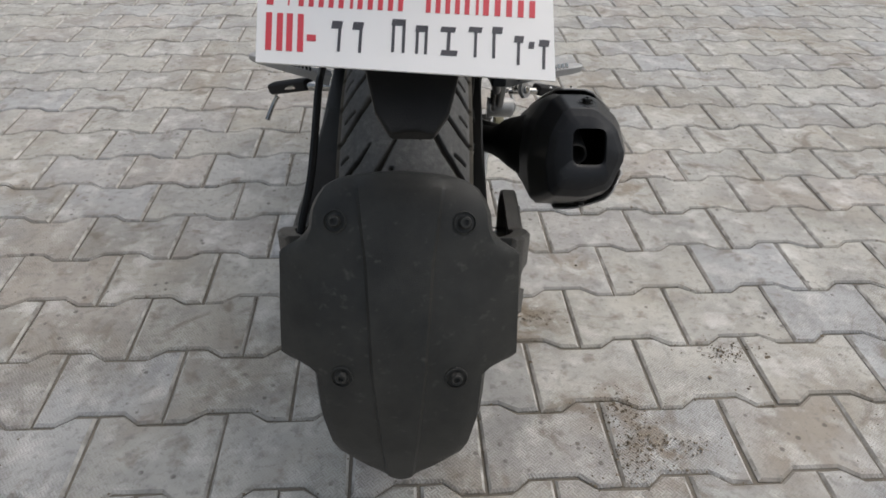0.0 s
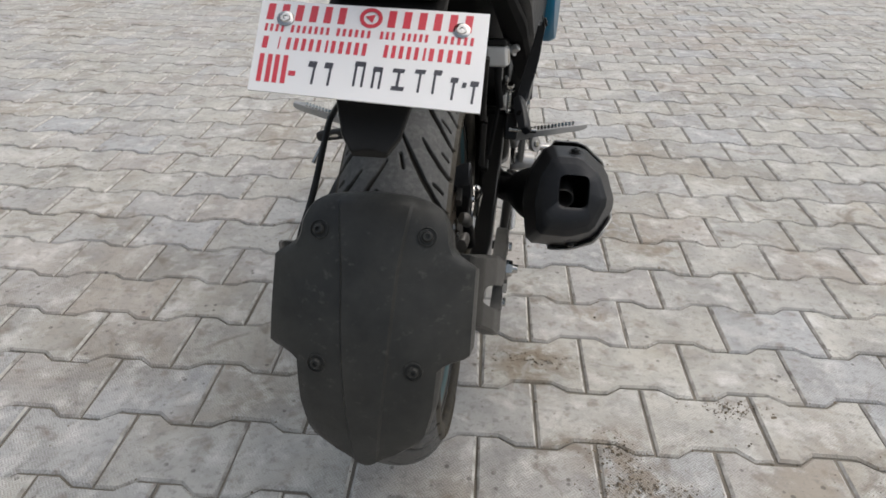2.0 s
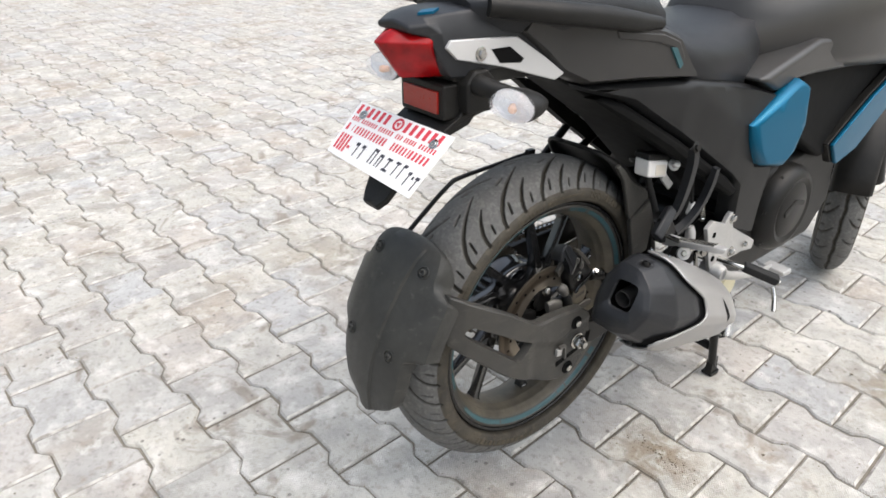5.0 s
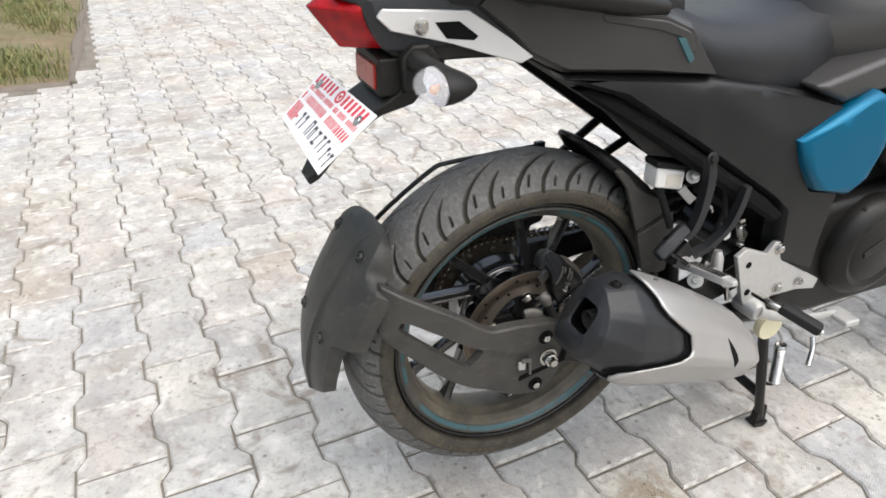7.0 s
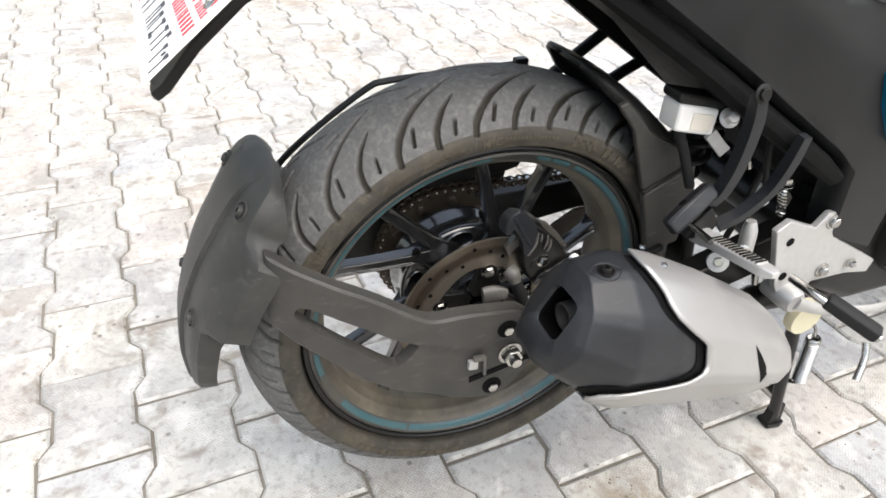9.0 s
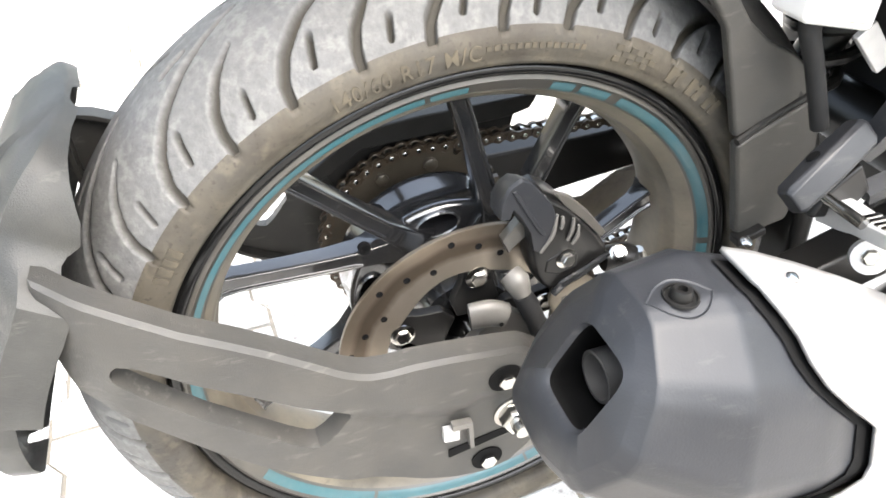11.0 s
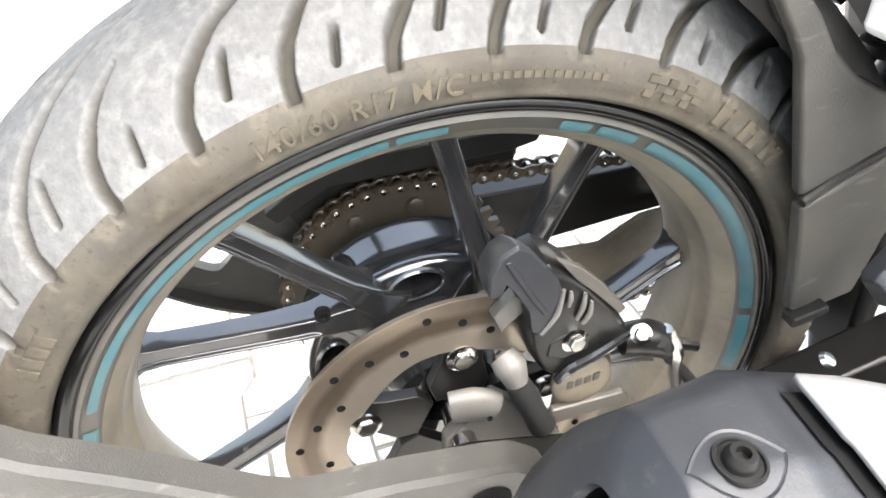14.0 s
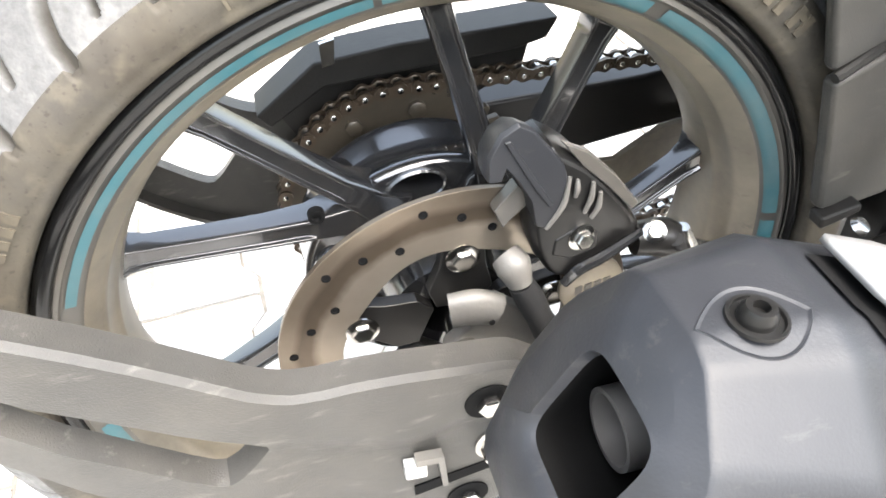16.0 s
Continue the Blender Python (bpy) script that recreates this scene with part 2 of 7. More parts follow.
# darker, duller copy of the black parts, with the shade put into its colour
M_SHADOWED = material("shade_darkened_inner_black", (0.004, 0.004, 0.004), 0.7, scale=40, spec=0.12)


def glass_material(name, tint, rough):
    m = bpy.data.materials.new(name)
    m.use_nodes = True
    b = m.node_tree.nodes["Principled BSDF"]
    b.inputs["Base Color"].default_value = (*tint, 1)
    b.inputs["Roughness"].default_value = rough
    b.inputs["IOR"].default_value = 1.45
    b.inputs["Alpha"].default_value = 0.13
    return m


M_LENS = glass_material("clear_indicator_lens", (0.80, 0.80, 0.82), 0.03)


# ---------------------------------------------------------------- mesh tools
def mesh_of(bm, sharp=38):
    me = bpy.data.meshes.new("mesh")
    bmesh.ops.recalc_face_normals(bm, faces=bm.faces)
    bm.to_mesh(me)
    bm.free()
    for p in me.polygons:
        p.use_smooth = True
    me.set_sharp_from_angle(angle=radians(sharp))
    return me


def part(name, bm, material_, parent, label="", bevel=0.0, sharp=38, segments=2):
    ob = new(name, mesh_of(bm, sharp))
    ob.data.materials.append(material_)
    ob.parent = parent
    if label:
        ob["label"] = label
    if bevel:
        mod = ob.modifiers.new("bevel", "BEVEL")
        mod.width, mod.segments, mod.limit_method, mod.angle_limit = bevel, segments, "ANGLE", radians(32)
        mod.harden_normals = True
    return ob


def rings(bm, loops, cap0=True, cap1=True, closed=True):
    """Skins a list of loops of equal length."""
    vs = [[bm.verts.new(p) for p in lp] for lp in loops]
    n = len(vs[0])
    for a, b in zip(vs, vs[1:]):
        for i in range(n if closed else n - 1):
            j = (i + 1) % n
            bm.faces.new((a[i], a[j], b[j], b[i]))
    if cap0:
        bm.faces.new(vs[0][::-1])
    if cap1:
        bm.faces.new(vs[-1])
    return bm


def loft(loops, cap0=True, cap1=True):
    return rings(bmesh.new(), loops, cap0, cap1)


def smooth_path(pts, steps=6):
    """Catmull-Rom through the points."""
    p = [Vector(q) for q in pts]
    if len(p) < 3:
        return p
    p = [p[0] * 2 - p[1]] + p + [p[-1] * 2 - p[-2]]
    out = []
    for i in range(1, len(p) - 2):
        for k in range(steps):
            t = k / steps
            a, b, c, d = p[i - 1:i + 3]
            out.append(0.5 * (2 * b + (c - a) * t + (2 * a - 5 * b + 4 * c - d) * t * t + (3 * b - a - 3 * c + d) * t ** 3))
    out.append(p[-2])
    return out


def tube(pts, radius, sides=10, steps=6, bm=None, flat=1.0, up=(0, 0, 1)):
    """A swept tube; radius may be a list along the given points; flat squeezes it across 'up'."""
    path = smooth_path(pts, steps)
    n = len(path)
    rad = radius if isinstance(radius, (list, tuple)) else [radius] * len(pts)
    bm = bm or bmesh.new()
    loops = []
    side = None
    for i, q in enumerate(path):
        d = (path[min(i + 1, n - 1)] - path[max(i - 1, 0)]).normalized()
        if side is None:
            ref = Vector(up) if abs(d.dot(Vector(up))) < 0.9 else Vector((1, 0, 0))
            side = d.cross(ref).normalized()
        side = (side - d * side.dot(d)).normalized()
        top = side.cross(d)
        f = i / (n - 1) * (len(rad) - 1)
        k = min(int(f), len(rad) - 2) if len(rad) > 1 else 0
        r = rad[k] + (rad[min(k + 1, len(rad) - 1)] - rad[k]) * (f - k)
        loops.append([q + side * (r * math.cos(a) * flat) + top * (r * math.sin(a)) for a in [2 * math.pi * j / sides for j in range(sides)]])
    return rings(bm, loops)


def prism(outline, x0, x1, bm=None, slope=None):
    """A (y, z) outline extruded along x; slope(y, z) is added to x."""
    s = slope or (lambda y, z: 0.0)
    bm = bm or bmesh.new()
    return rings(bm, [[(x0 + s(y, z), y, z) for y, z in outline], [(x1 + s(y, z), y, z) for y, z in outline]])


def lathe(profile, centre, axis="x", seg=48, closed=False, bm=None):
    """profile: (offset along the axis, radius) pairs turned about the axis through centre."""
    bm = bm or bmesh.new()
    loops = []
    for k in range(seg):
        a = 2 * math.pi * k / seg
        c, s = math.cos(a), math.sin(a)
        lp = []
        for x, r in profile:
            v = {"x": (x, r * c, r * s), "y": (r * s, x, r * c), "z": (r * c, r * s, x)}[axis]
            lp.append(Vector(centre) + Vector(v))
        loops.append([bm.verts.new(p) for p in lp])
    n = len(profile)
    for k in range(seg):
        a, b = loops[k], loops[(k + 1) % seg]
        for i in range(n if closed else n - 1):
            j = (i + 1) % n
            bm.faces.new((a[i], a[j], b[j], b[i]))
    if not closed:
        for i in (0, n - 1):
            if profile[i][1] > 1e-5:
                bm.faces.new([loops[k][i] for k in range(seg)])
    bmesh.ops.remove_doubles(bm, verts=bm.verts, dist=1e-6)
    return bm


def turned(bm, origin, direction):
    """Moves a mesh built along +x at the origin to a place and direction."""
    q = Vector((1, 0, 0)).rotation_difference(Vector(direction))
    bmesh.ops.transform(bm, matrix=Matrix.Translation(origin) @ q.to_matrix().to_4x4(), verts=bm.verts)
    return bm


def bolt(origin, direction, r=0.007, head=0.005, flange=True, socket=False, stud=0.0):
    """A flanged hexagon bolt, or a button head with a socket, along a direction."""
    bm = bmesh.new()
    if flange:
        lathe([(0.0, r * 1.5), (0.0012, r * 1.5), (0.0022, r * 1.05)], (0, 0, 0), seg=20, bm=bm)
    if socket:
        lathe([(0.0, r * 1.05), (head * 0.55, r), (head, r * 0.78), (head, r * 0.45), (head * 0.4, r * 0.42)], (0, 0, 0), seg=20, bm=bm)
    else:
        lathe([(0.001, r), (head * 0.85, r), (head, r * 0.86)], (0, 0, 0), seg=6, bm=bm)
    if stud:
        lathe([(head, r * 0.52), (head + stud * 0.85, r * 0.52), (head + stud, r * 0.42)], (0, 0, 0), seg=14, bm=bm)
    return turned(bm, origin, direction)


def chaikin(poly, times=1):
    for _ in range(times):
        poly = [q for i in range(len(poly)) for q in (
            tuple(0.75 * a + 0.25 * b for a, b in zip(poly[i], poly[(i + 1) % len(poly)])),
            tuple(0.25 * a + 0.75 * b for a, b in zip(poly[i], poly[(i + 1) % len(poly)])))]
    return poly


def grid_mesh(bm, rows_, closed_u=False, closed_v=False):
    vs = [[bm.verts.new(p) for p in r] for r in rows_]
    nu, nv = len(vs), len(vs[0])
    for i in range(nu if closed_u else nu - 1):
        for j in range(nv if closed_v else nv - 1):
            bm.faces.new((vs[i][j], vs[(i + 1) % nu][j], vs[(i + 1) % nu][(j + 1) % nv], vs[i][(j + 1) % nv]))
    return bm


def interp(x, table):
    for (a, u), (b, v) in zip(table, table[1:]):
        if x <= b:
            return u + (v - u) * max(0.0, (x - a) / (b - a))
    return table[-1][1]


def point_inside(q, ring):
    hit = False
    for a, b in zip(ring, ring[1:] + ring[:1]):
        if (a.y > q.y) != (b.y > q.y) and q.x < (b.x - a.x) * (q.y - a.y) / (b.y - a.y) + a.x:
            hit = not hit
    return hit
# ---------------------------------------------------------------- ground
M_SAND = material("sandy_joint_bed", (0.19, 0.170, 0.138), 0.95, scale=60, amount=0.7, second=(0.30, 0.275, 0.235), dust=(0.085, 0.072, 0.055), dust_amount=0.8, dust_scale=6)
M_SOIL = material("brown_verge_soil", (0.135, 0.088, 0.052), 0.95, scale=14, amount=0.9, second=(0.25, 0.18, 0.115), bump=0.8, bump_scale=45, dust=(0.085, 0.095, 0.035), dust_amount=0.75, dust_scale=3.2)
M_GRASS = material("verge_grass", (0.075, 0.130, 0.028), 0.7, scale=7, amount=1.0, second=(0.24, 0.20, 0.085))
M_KERB = material("dark_damp_kerb", (0.125, 0.105, 0.085), 0.85, scale=20, amount=0.6, bump=0.4, bump_scale=80)


bm = bmesh.new()
bmesh.ops.create_grid(bm, x_segments=8, y_segments=8, size=600, matrix=Matrix.Translation((0, 0, -0.0074)))
ground = new("ground", mesh_of(bm))
ground.data.materials.append(M_SAND)
tagged(ground, "pale sandy ground under the concrete paving", "ground", kind="structure")

for bx0, bx1, by0, by1 in ((-16.0, -3.36, -9.0, -0.92), (-24.0, -4.15, 3.86, 7.5)):
    bm = bmesh.new()
    nx, ny = int((bx1 - bx0) / 0.12), int((by1 - by0) / 0.12)
    grid_mesh(bm, [[(bx0 + (bx1 - bx0) * i / nx, by0 + (by1 - by0) * j / ny,
                     0.018 + 0.03 * noise.noise((i * 0.3, j * 0.3, by0)) + 0.02 * noise.noise((i * 0.9, j * 0.9, 3)) if 0 < i < nx and 0 < j < ny else -0.006)
                    for j in range(ny + 1)] for i in range(nx + 1)])
    bed = new("verge_soil", mesh_of(bm, 80))
    bed.data.materials.append(M_SOIL)
    tagged(bed, "bare brown soil of a grassy verge beside the paving", "soil", kind="structure")
    bm = bmesh.new()
    edge_y = by1 if by0 < 0 else by0
    runs = [[(bx0 + (bx1 - bx0) * k / 90, edge_y) for k in range(91)], [(bx1, edge_y + ((by0 - edge_y) if by0 < 0 else (by1 - edge_y)) * k / 60) for k in range(61)]]
    for flat_run, run in zip((True, False), runs):
        loops = []
        for k, (x, y) in enumerate(run):
            w0, w1 = [0.035 + 0.035 * noise.noise((x * 3.1 + q, y * 3.1, q)) for q in (0.3, 5.7)]
            h = 0.016 + 0.014 * noise.noise((x * 5.0, y * 5.0, 2.0))
            line = ((-w0, -0.006), (-w0 * 0.6, h * 0.8), (0.0, h), (w1 * 0.6, h * 0.7), (w1, -0.006))
            loops.append([(x, y + d, z) if flat_run else (x + d, y, z) for d, z in line])
        rings(bm, loops)
    kerb = new("kerb_edge", mesh_of(bm))
    kerb.data.materials.append(M_KERB)
    tagged(kerb, "uneven dark earth edge round the grassy verge", "kerb", kind="structure")
    # grass blades in clumps
    rnd = random.Random(5 + int(by1 * 10))
    verts, faces = [], []
    near_bed = by0 < 0
    for clump in range(2100 if near_bed else 1700):
        cx, cy = rnd.uniform(bx1 - (4.5 if near_bed else 8), bx1 - 0.08), rnd.uniform((-4.2 if near_bed else by0) + 0.1, by1 - 0.1)
        dens = noise.noise((cx * 0.8, cy * 0.8, 1.7))
        if dens < (-0.12 if near_bed else -0.05):
            continue
        for blade in range(26):
            px, py = cx + rnd.gauss(0, 0.09), cy + rnd.gauss(0, 0.09)
            if not (bx0 < px < bx1 and by0 < py < by1):
                continue
            h, a, w = (rnd.uniform(0.02, 0.11) if near_bed else rnd.uniform(0.06, 0.20)), rnd.uniform(0, 6.28), rnd.uniform(0.002, 0.0045)
            lean = rnd.uniform(0.2, 0.9) * h
            dx, dy = math.cos(a), math.sin(a)
            k = len(verts)
            verts += [(px - dy * w, py + dx * w, 0.0), (px + dy * w, py - dx * w, 0.0),
                      (px + dx * lean * 0.4 + dy * w * 0.7, py + dy * lean * 0.4 - dx * w * 0.7, h * 0.65),
                      (px + dx * lean * 0.4 - dy * w * 0.7, py + dy * lean * 0.4 + dx * w * 0.7, h * 0.65),
                      (px + dx * lean, py + dy * lean, h)]
            faces += [(k, k + 1, k + 2, k + 3), (k + 3, k + 2, k + 4)]
    me = bpy.data.meshes.new("grass")
    me.from_pydata(verts, [], faces)
    me.materials.append(M_GRASS)
    grass = new("grass", me)
    tagged(grass, "patchy green and yellowing grass on bare soil", "grass", kind="stuff")

# ---------------------------------------------------------------- motorcycle
bike = new("motorcycle")
bike.empty_display_size = 0.2
tagged(bike, "blue and charcoal street motorcycle on its centre stand, dusty", "motorcycle")
AX = Vector((0.0, 0.0, ZC))          # middle of the rear wheel


def around(r, deg, x=0.0, c=None):
    c = c or AX
    a = radians(deg)
    return Vector((c.x + x, c.y + r * math.cos(a), c.z + r * math.sin(a)))


# tyre cross-section: half width and radius, from crown to bead
CROWN = [(0.0, 0.3000), (0.010, 0.2996), (0.020, 0.2980), (0.030, 0.2950), (0.040, 0.2900), (0.049, 0.2835), (0.0565, 0.2755), (0.0625, 0.2665), (0.0655, 0.2600)]
WALL = [(0.0655, 0.2600), (0.0683, 0.2575), (0.0695, 0.2530), (0.0700, 0.2480), (0.0690, 0.2430), (0.0668, 0.2392), (0.0670, 0.2380), (0.0636, 0.2352), (0.0600, 0.2342), (0.0560, 0.2346), (0.0520, 0.2340)]


def tread_grooves():
    """Groove centre lines on one half of the tread, in (degrees back from the front, share of the half width)."""
    lines = []
    for k in range(19):
        o = 135.0 + k * 360 / 19
        lines.append(([(o + 0.3, 0.99), (o - 0.2, 0.86), (o - 2.0, 0.70), (o - 5.5, 0.50), (o - 10.5, 0.30), (o - 16.5, 0.10), (o - 18.5, 0.045)], 0.0029))
        lines.append(([(o - 9.3, 1.00), (o - 9.6, 0.88), (o - 10.6, 0.74), (o - 13.0, 0.56), (o - 16.2, 0.40)], 0.0028))
        lines.append(([(o - 4.3, 0.86), (o - 5.4, 0.67)], 0.0019))
        lines.append(([(o - 13.9, 0.91), (o - 14.6, 0.76)], 0.0017))
        lines.append(([(o - 7.5, 0.19), (o - 11.0, 0.13)], 0.0015))
    return lines


def build_tyre(parent, centre, radius_scale, width_scale, n_around, n_half, lines, mirror_shift, depth=0.0065):
    """A tyre as a fine grid whose tread is pressed in along the groove lines; the grooves also get a darker colour for
    dirt and shade.
    """
    arc = [0.0]
    for (x0, r0), (x1, r1) in zip(CROWN, CROWN[1:]):
        arc.append(arc[-1] + math.hypot(x1 - x0, r1 - r0))
    total = arc[-1]
    share = np.linspace(0, 1, n_half + 1)
    cx = np.interp(share * total, arc, [p[0] for p in CROWN])
    cr = np.interp(share * total, arc, [p[1] for p in CROWN])
    ang = np.arange(n_around) * 360.0 / n_around
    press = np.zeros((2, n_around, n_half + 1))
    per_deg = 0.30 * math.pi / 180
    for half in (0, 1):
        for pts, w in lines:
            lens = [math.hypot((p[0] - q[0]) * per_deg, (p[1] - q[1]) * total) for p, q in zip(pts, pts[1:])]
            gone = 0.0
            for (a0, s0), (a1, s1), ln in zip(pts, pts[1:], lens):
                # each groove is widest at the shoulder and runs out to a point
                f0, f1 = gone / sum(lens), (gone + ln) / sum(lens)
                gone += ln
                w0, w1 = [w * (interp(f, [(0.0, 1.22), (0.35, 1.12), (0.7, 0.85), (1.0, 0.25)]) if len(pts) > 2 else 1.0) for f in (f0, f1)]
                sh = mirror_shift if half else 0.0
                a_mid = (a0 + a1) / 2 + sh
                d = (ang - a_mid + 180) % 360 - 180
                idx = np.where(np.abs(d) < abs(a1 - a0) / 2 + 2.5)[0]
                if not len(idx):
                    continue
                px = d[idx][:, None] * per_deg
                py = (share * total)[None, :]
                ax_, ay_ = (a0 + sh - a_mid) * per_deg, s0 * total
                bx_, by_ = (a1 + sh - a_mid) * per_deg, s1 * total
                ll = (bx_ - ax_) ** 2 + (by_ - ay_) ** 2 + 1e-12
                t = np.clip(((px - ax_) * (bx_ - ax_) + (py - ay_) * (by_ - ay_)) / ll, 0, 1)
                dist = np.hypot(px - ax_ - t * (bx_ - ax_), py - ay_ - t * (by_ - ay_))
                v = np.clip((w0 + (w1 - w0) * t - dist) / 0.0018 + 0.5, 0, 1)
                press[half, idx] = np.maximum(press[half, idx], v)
    press[:, :, 0] = press[:, :, 0].max(axis=0)
    cols = []
    wall = [(x, r) for x, r in WALL[1:]]
    for x, r in reversed(wall):
        cols.append((-x, r, None, 0))
    for j in range(n_half, 0, -1):
        cols.append((-cx[j], cr[j], 1, j))
    for j in range(0, n_half + 1):
        cols.append((cx[j], cr[j], 0, j))
    for x, r in wall:
        cols.append((x, r, None, 0))
    nc = len(cols)
    co = np.zeros((n_around, nc, 3))
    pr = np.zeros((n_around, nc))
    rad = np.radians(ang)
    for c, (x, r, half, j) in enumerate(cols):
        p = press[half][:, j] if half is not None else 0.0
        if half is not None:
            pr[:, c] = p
        rr = (r - depth * p) * radius_scale
        co[:, c, 0] = x * width_scale * (1 - 0.03 * p)
        co[:, c, 1] = rr * np.cos(rad)
        co[:, c, 2] = rr * np.sin(rad)
    co = co.reshape(-1, 3)
    i, j = np.meshgrid(np.arange(n_around), np.arange(nc - 1), indexing="ij")
    i2 = (i + 1) % n_around
    quads = np.stack([i * nc + j, i * nc + j + 1, i2 * nc + j + 1, i2 * nc + j], -1).reshape(-1, 4)
    me = bpy.data.meshes.new("tyre")
    me.from_pydata(co.tolist(), [], quads.tolist())
    groove_tone = me.attributes.new("groove", "FLOAT", "POINT")
    groove_tone.data.foreach_set("value", pr.reshape(-1).astype(np.float32))
    for m in (M_TYRE, M_SIDEWALL):
        me.materials.append(m)
    col = (quads[:, 0] % nc)
    nw = len(wall)
    side = (col < nw) | (col >= nc - 1 - nw)
    idx = np.where(side, 1, 0).astype(np.int32)
    me.polygons.foreach_set("material_index", idx)
    me.polygons.foreach_set("use_smooth", np.ones(len(quads), dtype=bool))
    me.update()
    ob = new("tyre", me)
    ob.location = centre
    ob.parent = parent
    return ob


rear_wheel = new("rear_wheel")
rear_wheel.parent = bike
rear_wheel["label"] = "black ten-spoke alloy wheel with a wide dusty tyre"
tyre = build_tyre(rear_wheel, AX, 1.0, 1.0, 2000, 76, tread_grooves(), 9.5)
tyre["label"] = "worn black radial tyre with curved tread grooves"

# moulded size marking on the side wall
txt = bpy.data.curves.new("size", "FONT")
txt.body = "140/60 R17 M/C"
txt.size = 0.0124
txt.extrude = 0.0006
txt.space_character = 1.18
txt.offset = 0.00015
tmp = new("size", txt)
me = bpy.data.meshes.new_from_object(tmp.evaluated_get(bpy.context.evaluated_depsgraph_get()))
bpy.data.objects.remove(tmp)
width = max(v.co.x for v in me.vertices)
for v in me.vertices:
    a = 112.6 - (v.co.x / width) * 21.4
    v.co = around(0.2428 + v.co.y * 1.05, a, 0.0700 - abs(v.co.y - 0.004) * 0.08 + v.co.z)
letters = new("size_marking", me)
letters.data.materials.append(M_LETTER)
letters.parent = rear_wheel
letters["label"] = "raised lettering reading 140/60 R17 M/C"
# chequered patch, maker's block marks and small illegible marks
bm = bmesh.new()
for k in range(6):
    for j in range(3):
        if (k + j) % 2 == 0:
            a, r = 70.5 - k * 1.3, 0.2440 + j * 0.0036
            rings(bm, [[around(r + dr, a + da, x) for dr, da in ((0, 0), (0.0034, 0), (0.0034, -1.2), (0, -1.2))] for x in (0.069, 0.0706)])
for a, w in ((59.5, 3.4), (54.5, 3.4), (49.5, 3.2)):
    for off, h in ((0.0, 0.011), (w * 0.62, 0.011)):
        rings(bm, [[around(0.2435 + dr, a - off + da, x) for dr, da in ((0, 0), (h, 0), (h, -w * 0.33), (0, -w * 0.33))] for x in (0.069, 0.0708)])
    rings(bm, [[around(0.2495 + dr, a + da, x) for dr, da in ((0, 0), (0.003, 0), (0.003, -w * 0.7), (0, -w * 0.7))] for x in (0.069, 0.0707)])
for k in range(14):
    a = 90.5 - k * 1.1
    rings(bm, [[around(0.2475 + dr, a + da, x) for dr, da in ((0, 0), (0.0032, 0), (0.0032, -0.7), (0, -0.7))] for x in (0.069, 0.0705)])
for k in range(4):
    a = 148 - k * 1.7
    rings(bm, [[around(0.2445 + dr, a + da, x) for dr, da in ((0, 0), (0.009, 0), (0.009, -1.1), (0, -1.1))] for x in (0.069, 0.0706)])
for k in range(13):
    a = -96 - k * 3.0
    rings(bm, [[around(0.2445 + dr, a + da, x) for dr, da in ((0, 0), (0.009, 0), (0.009, -1.9), (0, -1.9))] for x in (0.069, 0.0706)])
tagged(part("sidewall_mark", bm, M_LETTER, rear_wheel, "raised checks and block marks on the side wall"), kind="stuff")

# rim: outer flange, lip, dusty barrel
RIM_R = [(0.0540 + 0.0046 * math.cos(a), 0.2290 + 0.0046 * math.sin(a)) for a in [radians(d) for d in range(80, -81, -16)]]
bm = lathe(RIM_R + [(0.050, 0.2250), (0.050, 0.2330)], AX, seg=144, closed=True)
part("rim_flange", bm, M_FLANGE, rear_wheel, "gloss black rim edge", sharp=50)
bm = lathe([(0.0545, 0.2243), (0.0555, 0.2215), (0.0530, 0.2200), (0.0500, 0.2135), (0.0460, 0.2105), (0.0440, 0.2250)], AX, seg=144, closed=True)
part("rim_lip", bm, M_RIM_LIP, rear_wheel, "grey-black lip with a teal pinstripe", sharp=50)
bm = lathe([(0.0465, 0.2107), (0.0400, 0.2050), (0.0345, 0.2026), (0.0338, 0.2016), (0.0300, 0.2010), (0.0180, 0.1978), (0.0172, 0.1968), (0.0150, 0.1965), (0.0060, 0.1950), (-0.0100, 0.1950), (-0.0250, 0.2000), (-0.0400, 0.2070), (-0.0540, 0.2240), (-0.0590, 0.2330), (-0.0540, 0.2335), (-0.0420, 0.2160), (-0.0150, 0.2060), (0.0150, 0.2060), (0.0400, 0.2160)], AX, seg=144, closed=True)
part("rim_barrel", bm, M_RIM_DUST, rear_wheel, "rim barrel coated with brown road dust", sharp=50)
for a0, a1 in ((158, 99.2), (98.2, 91.6), (76.3, 71.6), (70.4, 63.8), (61.3, 11.4), (9.6, -5), (-40, -44.4), (-46.2, -66), (-67, -72.8), (-73.6, -116), (-117, -150), (-166, -176), (-178, -198)):
    bm = bmesh.new()
    n = max(2, int((a0 - a1) / 2))
    grid_mesh(bm, [[around(r, a0 + (a1 - a0) * k / n, x) for x, r in (((0.0502, 0.2139), (0.0514, 0.2163), (0.0526, 0.2188)) if a0 > 90 else ((0.0482, 0.2121), (0.0502, 0.2137), (0.0514, 0.2163), (0.0530, 0.2195)))] for k in range(n + 1)])
    bmesh.ops.translate(bm, verts=bm.verts, vec=(0.0006, 0, 0))
    part("rim_stripe", bm, M_TEAL, rear_wheel)


